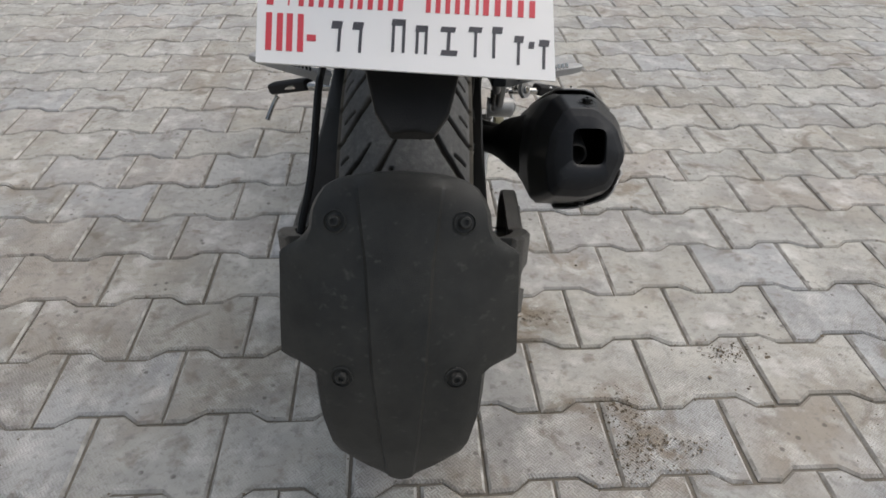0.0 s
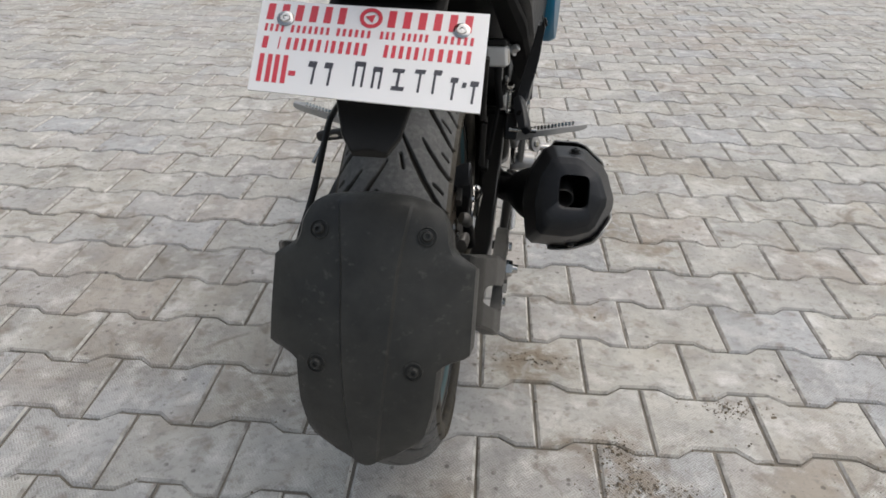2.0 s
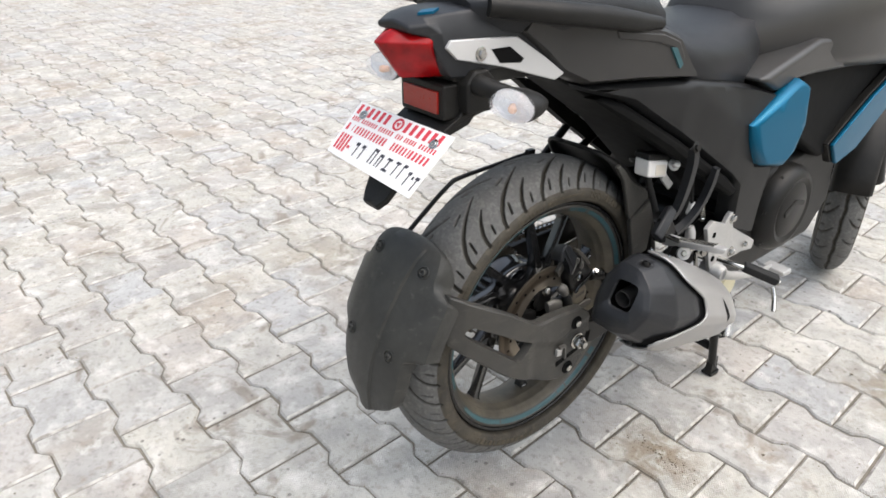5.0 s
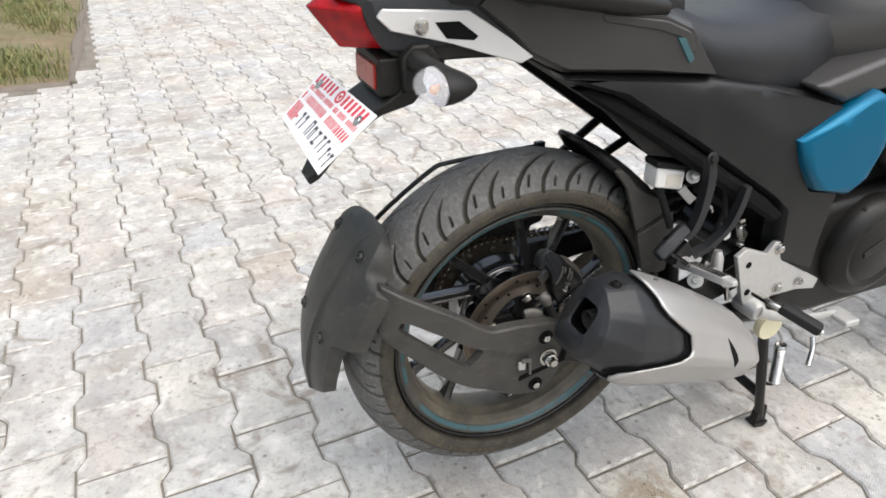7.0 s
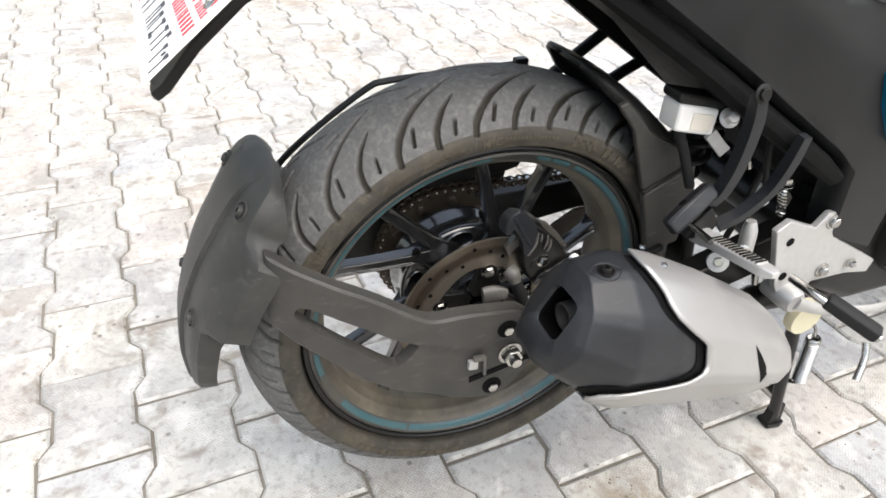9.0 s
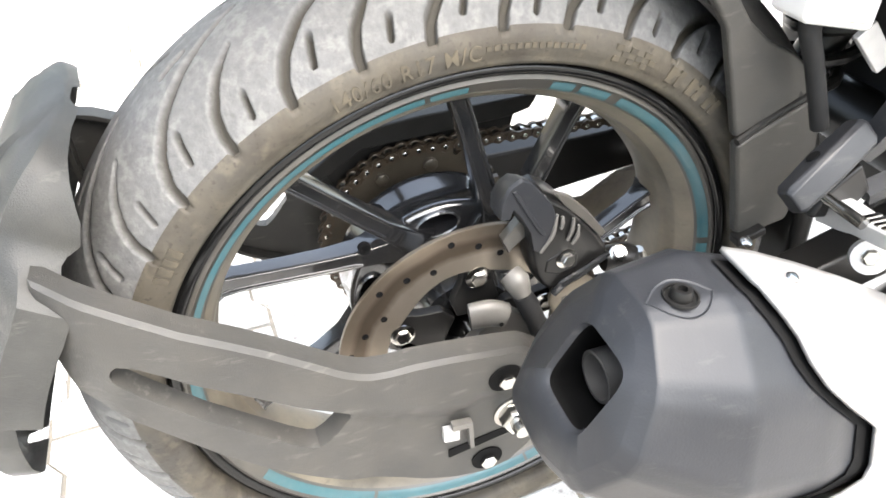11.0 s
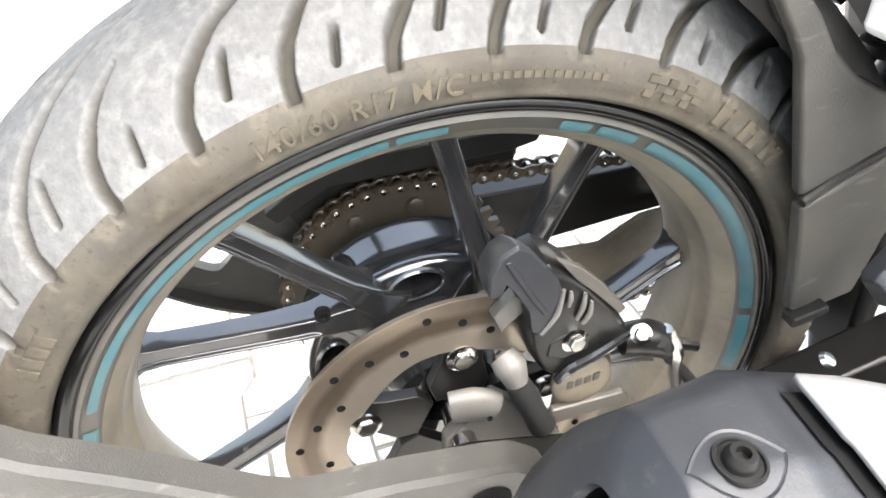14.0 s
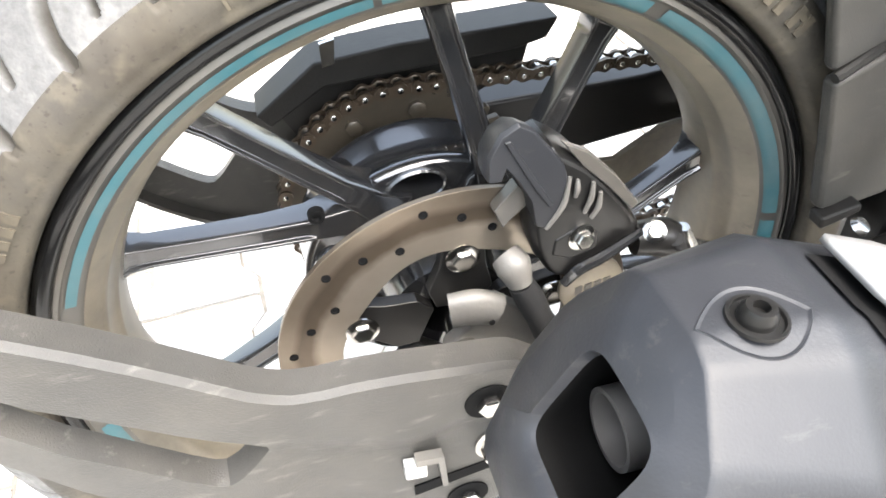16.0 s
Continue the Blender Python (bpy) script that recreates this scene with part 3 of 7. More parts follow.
def spoke(a_hub, a_rim):
    """A straight cast spoke with a shallow channel in its outer face, from the hub to the barrel."""
    p_hub, p_rim = around(0.090, a_hub), around(0.199, a_rim)
    run = p_rim - p_hub
    d = run.normalized()
    t = Vector((0, -d.z, d.y))
    loops = []
    for f, w, xo, xi in ((-0.30, 0.0170, -0.004, -0.046), (-0.12, 0.0108, 0.001, -0.030), (0.06, 0.0088, 0.003, -0.019), (0.10, 0.0084, 0.0035, -0.017), (0.30, 0.0080, 0.004, -0.014), (0.60, 0.0077, 0.004, -0.013), (0.86, 0.0079, 0.004, -0.013), (0.95, 0.0088, 0.005, -0.016), (1.00, 0.0120, 0.007, -0.020)):
        c = p_hub + run * f
        g = 0.0026 if 0.08 < f < 0.97 else 0.0002
        loops.append([c + t * (s * w) + Vector((x, 0, 0)) for s, x in ((-0.9, xi), (-1.0, xo - 0.003), (-0.88, xo), (-0.68, xo), (-0.52, xo - g), (0.52, xo - g), (0.68, xo), (0.88, xo), (1.0, xo - 0.003), (0.9, xi))])
    return loft(loops)


for k in range(5):
    part("spoke", spoke(49.5 + 72 * k, 58.6 + 72 * k), M_SPOKE, rear_wheel, bevel=0.0007)
    part("spoke", spoke(66.5 + 72 * k, 89.4 + 72 * k), M_SPOKE, rear_wheel, bevel=0.0007)

# hub: a waisted drum whose front face has five oval holes, and webs between the spoke pairs
bm = lathe([(0.036, 0.020), (0.036, 0.040), (0.008, 0.044), (-0.008, 0.054), (-0.030, 0.0555), (-0.030, 0.0800), (-0.0125, 0.0830), (-0.0100, 0.0836), (-0.0122, 0.0868), (-0.0160, 0.0875), (-0.0260, 0.0835), (-0.0420, 0.0830), (-0.0540, 0.0868), (-0.0600, 0.0872), (-0.0640, 0.080), (-0.0740, 0.060), (-0.074, 0.020)], AX, seg=120, closed=True)
part("hub", bm, M_GLOSS, rear_wheel, "gloss black hub drum", sharp=50)


def oval(k, grow, x, n=40):
    return [around(0.0705 + (0.0100 + grow) * math.sin(t), 97 + 72 * k + (14.5 + grow * 700) * math.cos(t), x) for t in [2 * math.pi * i / n for i in range(n)]]


# front face, pierced by the ovals
outlines = [[around(r, 3 * i, 0) for i in range(120)] for r in (0.0838, 0.0545)] + [oval(k, 0.0, 0) for k in range(5)]
flat = [Vector((p.y, p.z)) for lp in outlines for p in lp]
links, base = [], 0
for lp in outlines:
    links += [(base + i, base + (i + 1) % len(lp)) for i in range(len(lp))]
    base += len(lp)
co, _, tri, _, _, _ = geometry.delaunay_2d_cdt(flat, links, [], 0, 1e-7)
bm = bmesh.new()
vv = [bm.verts.new((-0.0100, q.x, q.y)) for q in co]
for f in tri:
    m = sum((Vector(co[i]) for i in f), Vector((0, 0))) / 3
    r, a = math.hypot(m.x, m.y - ZC), math.degrees(math.atan2(m.y - ZC, m.x))
    d = (a - 97 + 36) % 72 - 36
    if 0.0545 < r < 0.0838 and (d / 14.5) ** 2 + ((r - 0.0705) / 0.0100) ** 2 > 1.0:
        bm.faces.new([vv[i] for i in f])
bmesh.ops.delete(bm, geom=[v for v in bm.verts if not v.link_faces], context="VERTS")
part("hub_face", bm, M_GLOSS, rear_wheel)
# near-black disc puts the shade behind the ovals into colour
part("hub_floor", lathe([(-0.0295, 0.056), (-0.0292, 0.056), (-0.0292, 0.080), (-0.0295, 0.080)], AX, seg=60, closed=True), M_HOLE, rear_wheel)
for k in range(5):
    bm = bmesh.new()
    rings(bm, [oval(k, 0.0030, -0.0105), oval(k, 0.0026, -0.0078), oval(k, 0.0012, -0.0066), oval(k, 0.0000, -0.0076), oval(k, -0.0004, -0.0290)], cap0=False, cap1=False)
    part("hole_lip", bm, M_GLOSS, rear_wheel, "rounded lip of an oval hole")
    bm = bmesh.new()
    a = 58.5 + 72 * k
    rings(bm, [[around(r, a + da, x) for r, da in ((0.046, -17), (0.060, -15), (0.076, -13), (0.086, -8), (0.089, 0), (0.086, 8), (0.076, 13), (0.060, 15), (0.046, 17))] for x in (-0.060, -0.0040)])
    part("hub_web", bm, M_GLOSS, rear_wheel, bevel=0.003)
    bm = lathe([(0, 0.0052), (0.005, 0.0050), (0.005, 0.0030), (0.002, 0.0028), (0.002, 0.0)], (0, 0, 0), seg=16)
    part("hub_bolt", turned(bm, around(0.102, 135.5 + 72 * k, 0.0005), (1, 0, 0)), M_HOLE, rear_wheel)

# brake disc: outer band with holes, five-arm carrier, bolts
bm = bmesh.new()
n, xd = 160, 0.0548
disc_rows = []
for x, r in ((xd + 0.002, 0.0735), (xd + 0.002, 0.1105), (xd + 0.0015, 0.1113), (xd - 0.0015, 0.1113), (xd - 0.002, 0.1105), (xd - 0.002, 0.0735)):
    disc_rows.append([around(r if r > 0.1 else r - 0.0045 * (0.5 + 0.5 * math.cos(radians(5 * 360 * i / n))), 360 * i / n, x) for i in range(n)])
grid_mesh(bm, disc_rows, closed_u=True, closed_v=True)
disc = part("brake_disc", bm, M_DISC, rear_wheel, "brown-stained drilled steel brake disc")
for k in range(30):
    a = 360 * k / 30 + 5
    r = (0.082, 0.0905, 0.099)[k % 3] + 0.0035
    bm = lathe([(-0.0003, 0.0027), (0.0003, 0.0027), (0.0003, 0.0018), (-0.0001, 0.0016)], (0, 0, 0), seg=12)
    part("disc_hole", turned(bm, around(r, a, xd + 0.0022), (1, 0, 0)), M_HOLE, rear_wheel)
for k in range(5):
    mid = 86 + 72 * k
    loops = []
    for x in (xd - 0.012, xd - 0.003):
        loops.append([around(r, mid + a, x) for r, a in ((0.026, -34), (0.040, -30), (0.055, -15), (0.076, -9), (0.080, 0), (0.076, 9), (0.055, 15), (0.040, 30), (0.026, 34))])
    part("disc_carrier_arm", loft(loops), M_FRAME, rear_wheel, bevel=0.001)
    part("disc_bolt", bolt(around(0.0635, mid + 2, xd + 0.001), (1, 0, 0), 0.0068, 0.0048), M_CHROME, rear_wheel, "bright domed bolt")
# rear sprocket and chain on the far side
XS = -0.097
bm = bmesh.new()
teeth = 44
loops = []
for x in (XS - 0.003, XS + 0.003):
    loops.append([around(0.0875 if i % 4 in (0, 3) else 0.0945, 360 * i / (teeth * 4), x) for i in range(teeth * 4)])
inner = [[around(0.050, 360 * i / (teeth * 4), x) for i in range(teeth * 4)] for x in (XS - 0.003, XS + 0.003)]
grid_mesh(bm, [inner[0], loops[0], loops[1], inner[1]], closed_u=True, closed_v=True)
part("sprocket", bm, M_SPROCKET, rear_wheel, "dusty steel rear sprocket")
for k in range(10):
    bm = lathe([(0, 0.0065), (0.004, 0.0065), (0.005, 0.005)], (0, 0, 0), seg=6 if k % 2 else 16)
    part("sprocket_bolt", turned(bm, around(0.076, 36 * k + 8, XS + 0.003), (1, 0, 0)), M_SPROCKET, rear_wheel)
bm = lathe([(XS + 0.004, 0.062), (-0.078, 0.070), (-0.070, 0.072), (-0.070, 0.02)], AX, seg=60)
part("sprocket_carrier", bm, M_GLOSS, rear_wheel, "gloss black cush-drive housing")

chain = new("drive_chain")
chain.parent = bike
chain["label"] = "oily roller chain"
def link_plates(xs, pinned):
    """One chain link: a pair of waisted side plates, with rollers and pins on the outer ones."""
    bm = bmesh.new()
    out = [(-0.0064 + 0.0055 * math.cos(a), 0.0055 * math.sin(a)) for a in [radians(d) for d in range(90, 271, 30)]]
    out += [(0.0, -0.0036)]
    out += [(0.0064 + 0.0055 * math.cos(a), 0.0055 * math.sin(a)) for a in [radians(d) for d in range(-90, 91, 30)]]
    out += [(0.0, 0.0036)]
    for x in xs:
        rings(bm, [[(x - 0.0008, p, q) for p, q in out], [(x + 0.0008, p, q) for p, q in out]])
    bm.faces.ensure_lookup_table()
    n_plate = len(bm.faces)
    if pinned:
        for px in (-0.0064, 0.0064):
            lathe([(-0.0082, 0.0002), (-0.0082, 0.0022), (-0.0030, 0.0022), (-0.0034, 0.0047), (0.0034, 0.0047), (0.0030, 0.0022), (0.0082, 0.0022), (0.0086, 0.0016), (0.0086, 0.0002)], (0, px, 0), seg=10, bm=bm)
    me = mesh_of(bm)
    me.materials.append(M_CHAIN)
    me.materials.append(M_CHROME)
    for p in me.polygons:
        p.material_index = 1 if p.index >= n_plate else 0
    return me


link_meshes = [link_plates((-0.0064, 0.0064), True), link_plates((-0.0042, 0.0042), False)]
path = [around(0.0925, a, XS) for a in np.arange(270, 84, -7.87)]
front = Vector((XS, 0.47, ZC + 0.075))
p0 = path[-1]
steps = int((front - p0).length / 0.0127)
path += [p0 + (front - p0) * (k / steps) for k in range(1, steps)]
q0 = path[0]
low = Vector((XS, 0.47, ZC - 0.03))
steps = int((low - q0).length / 0.0127)
path = [q0 + (low - q0) * (1 - k / steps) + Vector((0, 0, -0.012 * math.sin(math.pi * k / steps))) for k in range(1, steps)] + path
for k, (a, b) in enumerate(zip(path, path[1:])):
    d = (b - a)
    lk = new("link", link_meshes[k % 2])
    lk.matrix_basis = Matrix.Translation((a + b) / 2) @ Matrix.Rotation(math.atan2(d.z, d.y), 4, "X")
    lk.parent = chain

# front wheel, steered to the left
front_wheel = new("front_wheel")
front_wheel.parent = bike
front_wheel["label"] = "black front wheel with a narrower grooved tyre"
F_C = Vector((0.030, 1.382, 0.296))


def front_grooves():
    lines = []
    for k in range(26):
        o = k * 360 / 26
        lines.append(([(o, 0.99), (o - 1.5, 0.75), (o - 5.0, 0.50), (o - 9.0, 0.26)], 0.0030))
        lines.append(([(o - 6.0, 0.92), (o - 8.0, 0.70)], 0.0022))
        lines.append(([(o, 0.06), (o - 6.9, 0.0)], 0.0028))
        lines.append(([(o - 6.9, 0.0), (o - 13.85, 0.06)], 0.0028))
    return lines


build_tyre(front_wheel, (0, 0, 0), 0.985, 0.73, 540, 26, front_grooves(), 7.0)
bm = lathe([(0.040, 0.228), (0.042, 0.221), (0.034, 0.208), (0.0, 0.198), (-0.034, 0.208), (-0.042, 0.221), (-0.040, 0.228), (-0.02, 0.212), (0.02, 0.212)], (0, 0, 0), seg=96, closed=True)
part("rim", bm, M_GLOSS, front_wheel)
for k in range(10):
    a = 36 * k
    loops = []
    for r, w in ((0.03, 0.014), (0.09, 0.009), (0.16, 0.008), (0.2, 0.013)):
        c, t = Vector((0, r * math.cos(radians(a)), r * math.sin(radians(a)))), Vector((0, -math.sin(radians(a)), math.cos(radians(a))))
        loops.append([c + t * (w * s) + Vector((x, 0, 0)) for s, x in ((-1, -0.012), (-1, 0.010), (1, 0.010), (1, -0.012))])
    part("spoke", loft(loops), M_GLOSS, front_wheel, bevel=0.001)
bm = lathe([(-0.05, 0.012), (-0.05, 0.03), (0.05, 0.03), (0.05, 0.012)], (0, 0, 0), seg=24)
part("hub", bm, M_GLOSS, front_wheel)
front_wheel.matrix_basis = Matrix.Translation(F_C) @ Matrix.Rotation(radians(21), 4, "Z")

# ---------------------------------------------------------------- tyre hugger at the back, with its arms
hugger = new("tyre_hugger")
hugger.parent = bike
hugger["label"] = "dusty matte black plastic tyre hugger with four bolts"


def hug_point(deg, f, off=0.0):
    """Shell of the hugger: deg round the wheel, f from -1 (left edge) to 1 (right edge)."""
    half = interp(deg, [(135.5, 0.012), (135.65, 0.022), (135.95, 0.035), (136.4, 0.048), (136.8, 0.057), (138.0, 0.069), (140.0, 0.0765), (142.0, 0.081), (146, 0.083), (151, 0.083), (160, 0.081), (168, 0.079), (175, 0.076), (180.8, 0.068), (183.4, 0.060), (185.3, 0.042), (186.7, 0.024), (187.6, 0.006)])
    crease = interp(deg, [(134, 0.040), (150, 0.028), (165, 0.023), (193, 0.008)])
    crease = min(crease, half * 0.55)
    skirt = interp(deg, [(134, 0.0), (136, 0.003), (138, 0.011), (141, 0.025), (143.5, 0.028), (146, 0.015), (150, 0.030), (158, 0.034), (165, 0.022), (171, 0.009), (180, 0.006), (188, 0.003)])
    if f < 0:
        skirt *= 0.45
    a = abs(f)
    xs = [0.0, crease, crease + 0.003, half * 0.78, half * 0.95, half, half + 0.001]
    q = interp(deg, [(135.4, 0.12), (137, 0.38), (139, 0.64), (143, 0.88), (148, 1.0), (184, 1.0), (190, 0.25)])
    top_r = 0.3500 - interp(deg, [(135.5, 0.0190), (136.0, 0.0150), (137.0, 0.0100), (139.0, 0.0040), (141.0, 0.0012), (143, 0.0), (152, 0.0), (160, -0.0045), (170, -0.0105), (180, -0.0140), (190, -0.0130)])
    rs = [top_r - q * dr for dr in (0.0, 0.0008, 0.0050, 0.0090, 0.0150, 0.0260)]
    rs.append(rs[-1] - skirt)
    ts = [0.0, 0.25, 0.30, 0.62, 0.76, 0.86, 1.0]
    # over the brackets the flanks swell out into wings
    w = interp(deg, [(144.5, 0.0), (146.0, 0.25), (148.2, 1.0), (165.2, 1.0), (166.2, 0.6), (166.9, 0.0), (190, 0.0)])
    tip = 0.108 if f > 0 else 0.110
    xw = [0.0, crease, crease + 0.003, 0.064, 0.090, tip, tip + 0.003]
    rw = [top_r - dr for dr in (0.0, 0.0008, 0.0050, 0.0090, 0.0190, 0.0310, 0.0560)]
    xs = [p + (q - p) * w for p, q in zip(xs, xw)]
    rs = [p + (q - p) * w for p, q in zip(rs, rw)]
    x, r = np.interp(a, ts, xs), np.interp(a, ts, rs)
    return around(r - off, deg, math.copysign(x, f))


bm = bmesh.new()
cols = [-1, -0.93, -0.86, -0.81, -0.76, -0.69, -0.62, -0.45, -0.30, -0.25, -0.12, 0, 0.12, 0.25, 0.30, 0.45, 0.62, 0.69, 0.76, 0.81, 0.86, 0.93, 1]
degs = [135.5, 135.65, 135.8, 135.95, 136.2, 136.5, 136.9, 137.5, 138.2, 139.0, 140.0] + [141 + 0.75 * k for k in range(59)] + [185.3, 186.1, 186.7, 187.1, 187.4, 187.6]
shell_rows = [[hug_point(d, f) for f in cols] + [hug_point(d, f * 0.985, 0.0035) for f in reversed(cols)] for d in degs]
rings(bm, shell_rows, cap0=False, cap1=False)
bm.verts.ensure_lookup_table()
nc = len(cols)
for row in (0, len(degs) - 1):
    vs = bm.verts[row * 2 * nc:(row + 1) * 2 * nc]
    for k in range(nc - 1):
        bm.faces.new((vs[k], vs[k + 1], vs[2 * nc - 2 - k], vs[2 * nc - 1 - k]))
part("hugger_shell", bm, M_HUGGER, hugger, sharp=30)
for sx, deg, at in ((-1, 143.6, 0.54), (1, 143.6, 0.54), (-1, 167.0, 0.53), (1, 167.0, 0.53)):
    p = hug_point(deg, at * sx)
    du = hug_point(deg + 2, at * sx) - hug_point(deg - 2, at * sx)
    dv = hug_point(deg, (at + 0.06) * sx) - hug_point(deg, (at - 0.08) * sx)
    nrm = du.cross(dv).normalized()
    if nrm.dot(p - AX) < 0:
        nrm = -nrm
    p += nrm * 0.0008
    bm = lathe([(-0.0025, 0.0108), (0.0006, 0.0104), (0.0010, 0.0094), (-0.0012, 0.0086), (-0.002, 0.004)], (0, 0, 0), seg=24)
    part("bolt_seat", turned(bm, p, nrm), M_HUGGER, hugger)
    part("hugger_bolt", bolt(p + nrm * 0.0004, nrm, 0.0058, 0.0042, flange=False, socket=True), M_HUGGER, hugger)

# side bracket: a hollow moulded fork of two bars that meet in a plate at the axle; the left one mirrors it
BAR_OUT = [(-0.268, 0.550), (-0.250, 0.541), (-0.233, 0.530), (-0.201, 0.512), (-0.163, 0.489), (-0.130, 0.4655), (-0.112, 0.452), (-0.096, 0.4455), (-0.065, 0.4465), (-0.005, 0.439), (0.006, 0.437), (0.030, 0.416), (0.037, 0.365), (0.026, 0.330),
           (-0.006, 0.297), (-0.057, 0.305), (-0.101, 0.331), (-0.143, 0.352), (-0.175, 0.375), (-0.204, 0.403), (-0.232, 0.428), (-0.258, 0.451), (-0.270, 0.466)]
BAR_SLOT = [(-0.237, 0.491), (-0.206, 0.474), (-0.1705, 0.4505), (-0.1455, 0.4325), (-0.120, 0.420), (-0.115, 0.416), (-0.120, 0.409), (-0.138, 0.389), (-0.148, 0.392), (-0.178, 0.418), (-0.2105, 0.4445), (-0.240, 0.470), (-0.246, 0.481)]
BAR_SKIN, BAR_DEPTH, LEDGE = 0.005, 0.018, 0.014


def bracket_x(y):
    return interp(y, [(-0.29, 0.096), (-0.262, 0.105), (-0.245, 0.116), (-0.20, 0.129), (-0.12, 0.137), (0.0, 0.139), (0.06, 0.138)])


def resample(poly, n):
    pts = [Vector(q) for q in poly] + [Vector(poly[0])]
    ln = [0.0]
    for a, b in zip(pts, pts[1:]):
        ln.append(ln[-1] + (b - a).length)
    return [Vector((float(np.interp(k / n * ln[-1], ln, [p.x for p in pts])), float(np.interp(k / n * ln[-1], ln, [p.y for p in pts])))) for k in range(n)]


def drawn_in(ring, d):
    """The closed ring offset inwards by d."""
    n = len(ring)
    area = sum(ring[k].x * ring[(k + 1) % n].y - ring[(k + 1) % n].x * ring[k].y for k in range(n))
    out = []
    for k in range(n):
        t = (ring[(k + 1) % n] - ring[k - 1]).normalized()
        out.append(ring[k] + Vector((-t.y, t.x)) * (d if area > 0 else -d))
    return out


def bracket(sign, outline, slot):
    """The outer skin with its slot, deep rim walls round it, and a ledge along the lower side of the slot."""
    no, ni = 130, 70
    outer, inner = resample(chaikin(outline), no), resample(chaikin(slot), ni)
    edge = drawn_in(outer, 0.0030)
    rim = outer + edge + inner
    step = 0.0065
    grid = [Vector((-0.30 + step * (i + 0.5 * (j % 2)), 0.27 + step * j)) for i in range(56) for j in range(46)]
    grid = [q for q in grid if point_inside(q, edge) and not point_inside(q, inner) and min((q - p).length for p in rim) > 0.0035]
    links = [(no + k, no + (k + 1) % no) for k in range(no)] + [(2 * no + k, 2 * no + (k + 1) % ni) for k in range(ni)] + [(k, (k + 1) % no) for k in range(no)]
    co, _, tri, origin, _, _ = geometry.delaunay_2d_cdt(rim + grid, links, [], 0, 1e-7)
    where = {o: k for k, ids in enumerate(origin) for o in ids}
    bm = bmesh.new()

    def skin(q):
        # the upper bar stands a little proud of the axle plate
        line = interp(q.x, [(-0.124, 0.418), (-0.085, 0.402), (-0.049, 0.388), (-0.022, 0.397), (0.01, 0.407)])
        low = max(0.0, min(1.0, (line - q.y) / 0.003)) * max(0.0, min(1.0, (q.x + 0.125) / 0.02))
        return bracket_x(q.x) - 0.0035 * low
    front, back = [], []
    rim_ids = {where[k] for k in range(no)}
    for k, q in enumerate(co):
        x = skin(q)
        front.append(bm.verts.new((sign * (x - (0.0030 if k in rim_ids else 0.0)), q.x, q.y)))
        back.append(bm.verts.new((sign * (x - BAR_SKIN), q.x, q.y)))
    for f in tri:
        m = (co[f[0]] + co[f[1]] + co[f[2]]) / 3
        if point_inside(m, outer) and not point_inside(m, inner):
            bm.faces.new([front[k] for k in f])
            if point_inside(m, edge):
                bm.faces.new([back[k] for k in reversed(f)])
    # rim walls: down outside, across, and up inside to the back of the skin
    deep_o = [bm.verts.new((sign * (bracket_x(q.x) - BAR_DEPTH), q.x, q.y)) for q in outer]
    deep_i = [bm.verts.new((sign * (bracket_x(q.x) - BAR_DEPTH), q.x, q.y)) for q in edge]
    for k in range(no):
        n = (k + 1) % no
        a, c = where[k], where[n]
        bm.faces.new((front[a], front[c], deep_o[n], deep_o[k]))
        bm.faces.new((deep_o[k], deep_o[n], deep_i[n], deep_i[k]))
        bm.faces.new((deep_i[k], deep_i[n], back[where[no + n]], back[where[no + k]]))
    # slot walls; the lower one runs in as a ledge
    cy, cz = sum(q.x for q in inner) / ni, sum(q.y for q in inner) / ni
    run = []
    for k in range(ni):
        q = inner[k]
        t = inner[(k + 1) % ni] - inner[k - 1]
        up = max(0.0, min(1.0, (t.x if sum(inner[i].x * inner[(i + 1) % ni].y - inner[(i + 1) % ni].x * inner[i].y for i in range(ni)) > 0 else -t.x) / t.length * 3 + 0.4))
        d = BAR_SKIN + (LEDGE - BAR_SKIN) * up
        toward = (Vector((cy, cz)) - q).normalized()
        run.append(bm.verts.new((sign * (bracket_x(q.x) - d), q.x + toward.x * 0.001, q.y + 0.003 * up)))
    for k in range(ni):
        n = (k + 1) % ni
        a, c = where[2 * no + k], where[2 * no + n]
        bm.faces.new((front[a], front[c], run[n], run[k]))
        bm.faces.new((run[k], run[n], back[c], back[a]))
    bmesh.ops.delete(bm, geom=[v for v in bm.verts if not v.link_faces], context="VERTS")
    return bm


for s in (1, -1):
    part("hugger_bracket", bracket(s, BAR_OUT, BAR_SLOT), M_BRACKET, hugger, "forked plastic bracket from hugger to axle", sharp=32)
part("stay_rod", tube([(-0.106, -0.262, 0.470), (-0.100, -0.225, 0.523), (-0.091, -0.185, 0.567), (-0.090, -0.110, 0.620), (-0.090, -0.080, 0.629), (-0.092, 0.0, 0.631), (-0.10, 0.095, 0.630)], 0.0042, 8, 6), M_FRAME, hugger, "thin black bent steel rod")
part("rod_clip", loft([[(-0.098, 0.086, z), (-0.086, 0.086, z), (-0.086, 0.104, z), (-0.098, 0.104, z)] for z in (0.622, 0.641)]), M_FRAME, hugger, bevel=0.002)

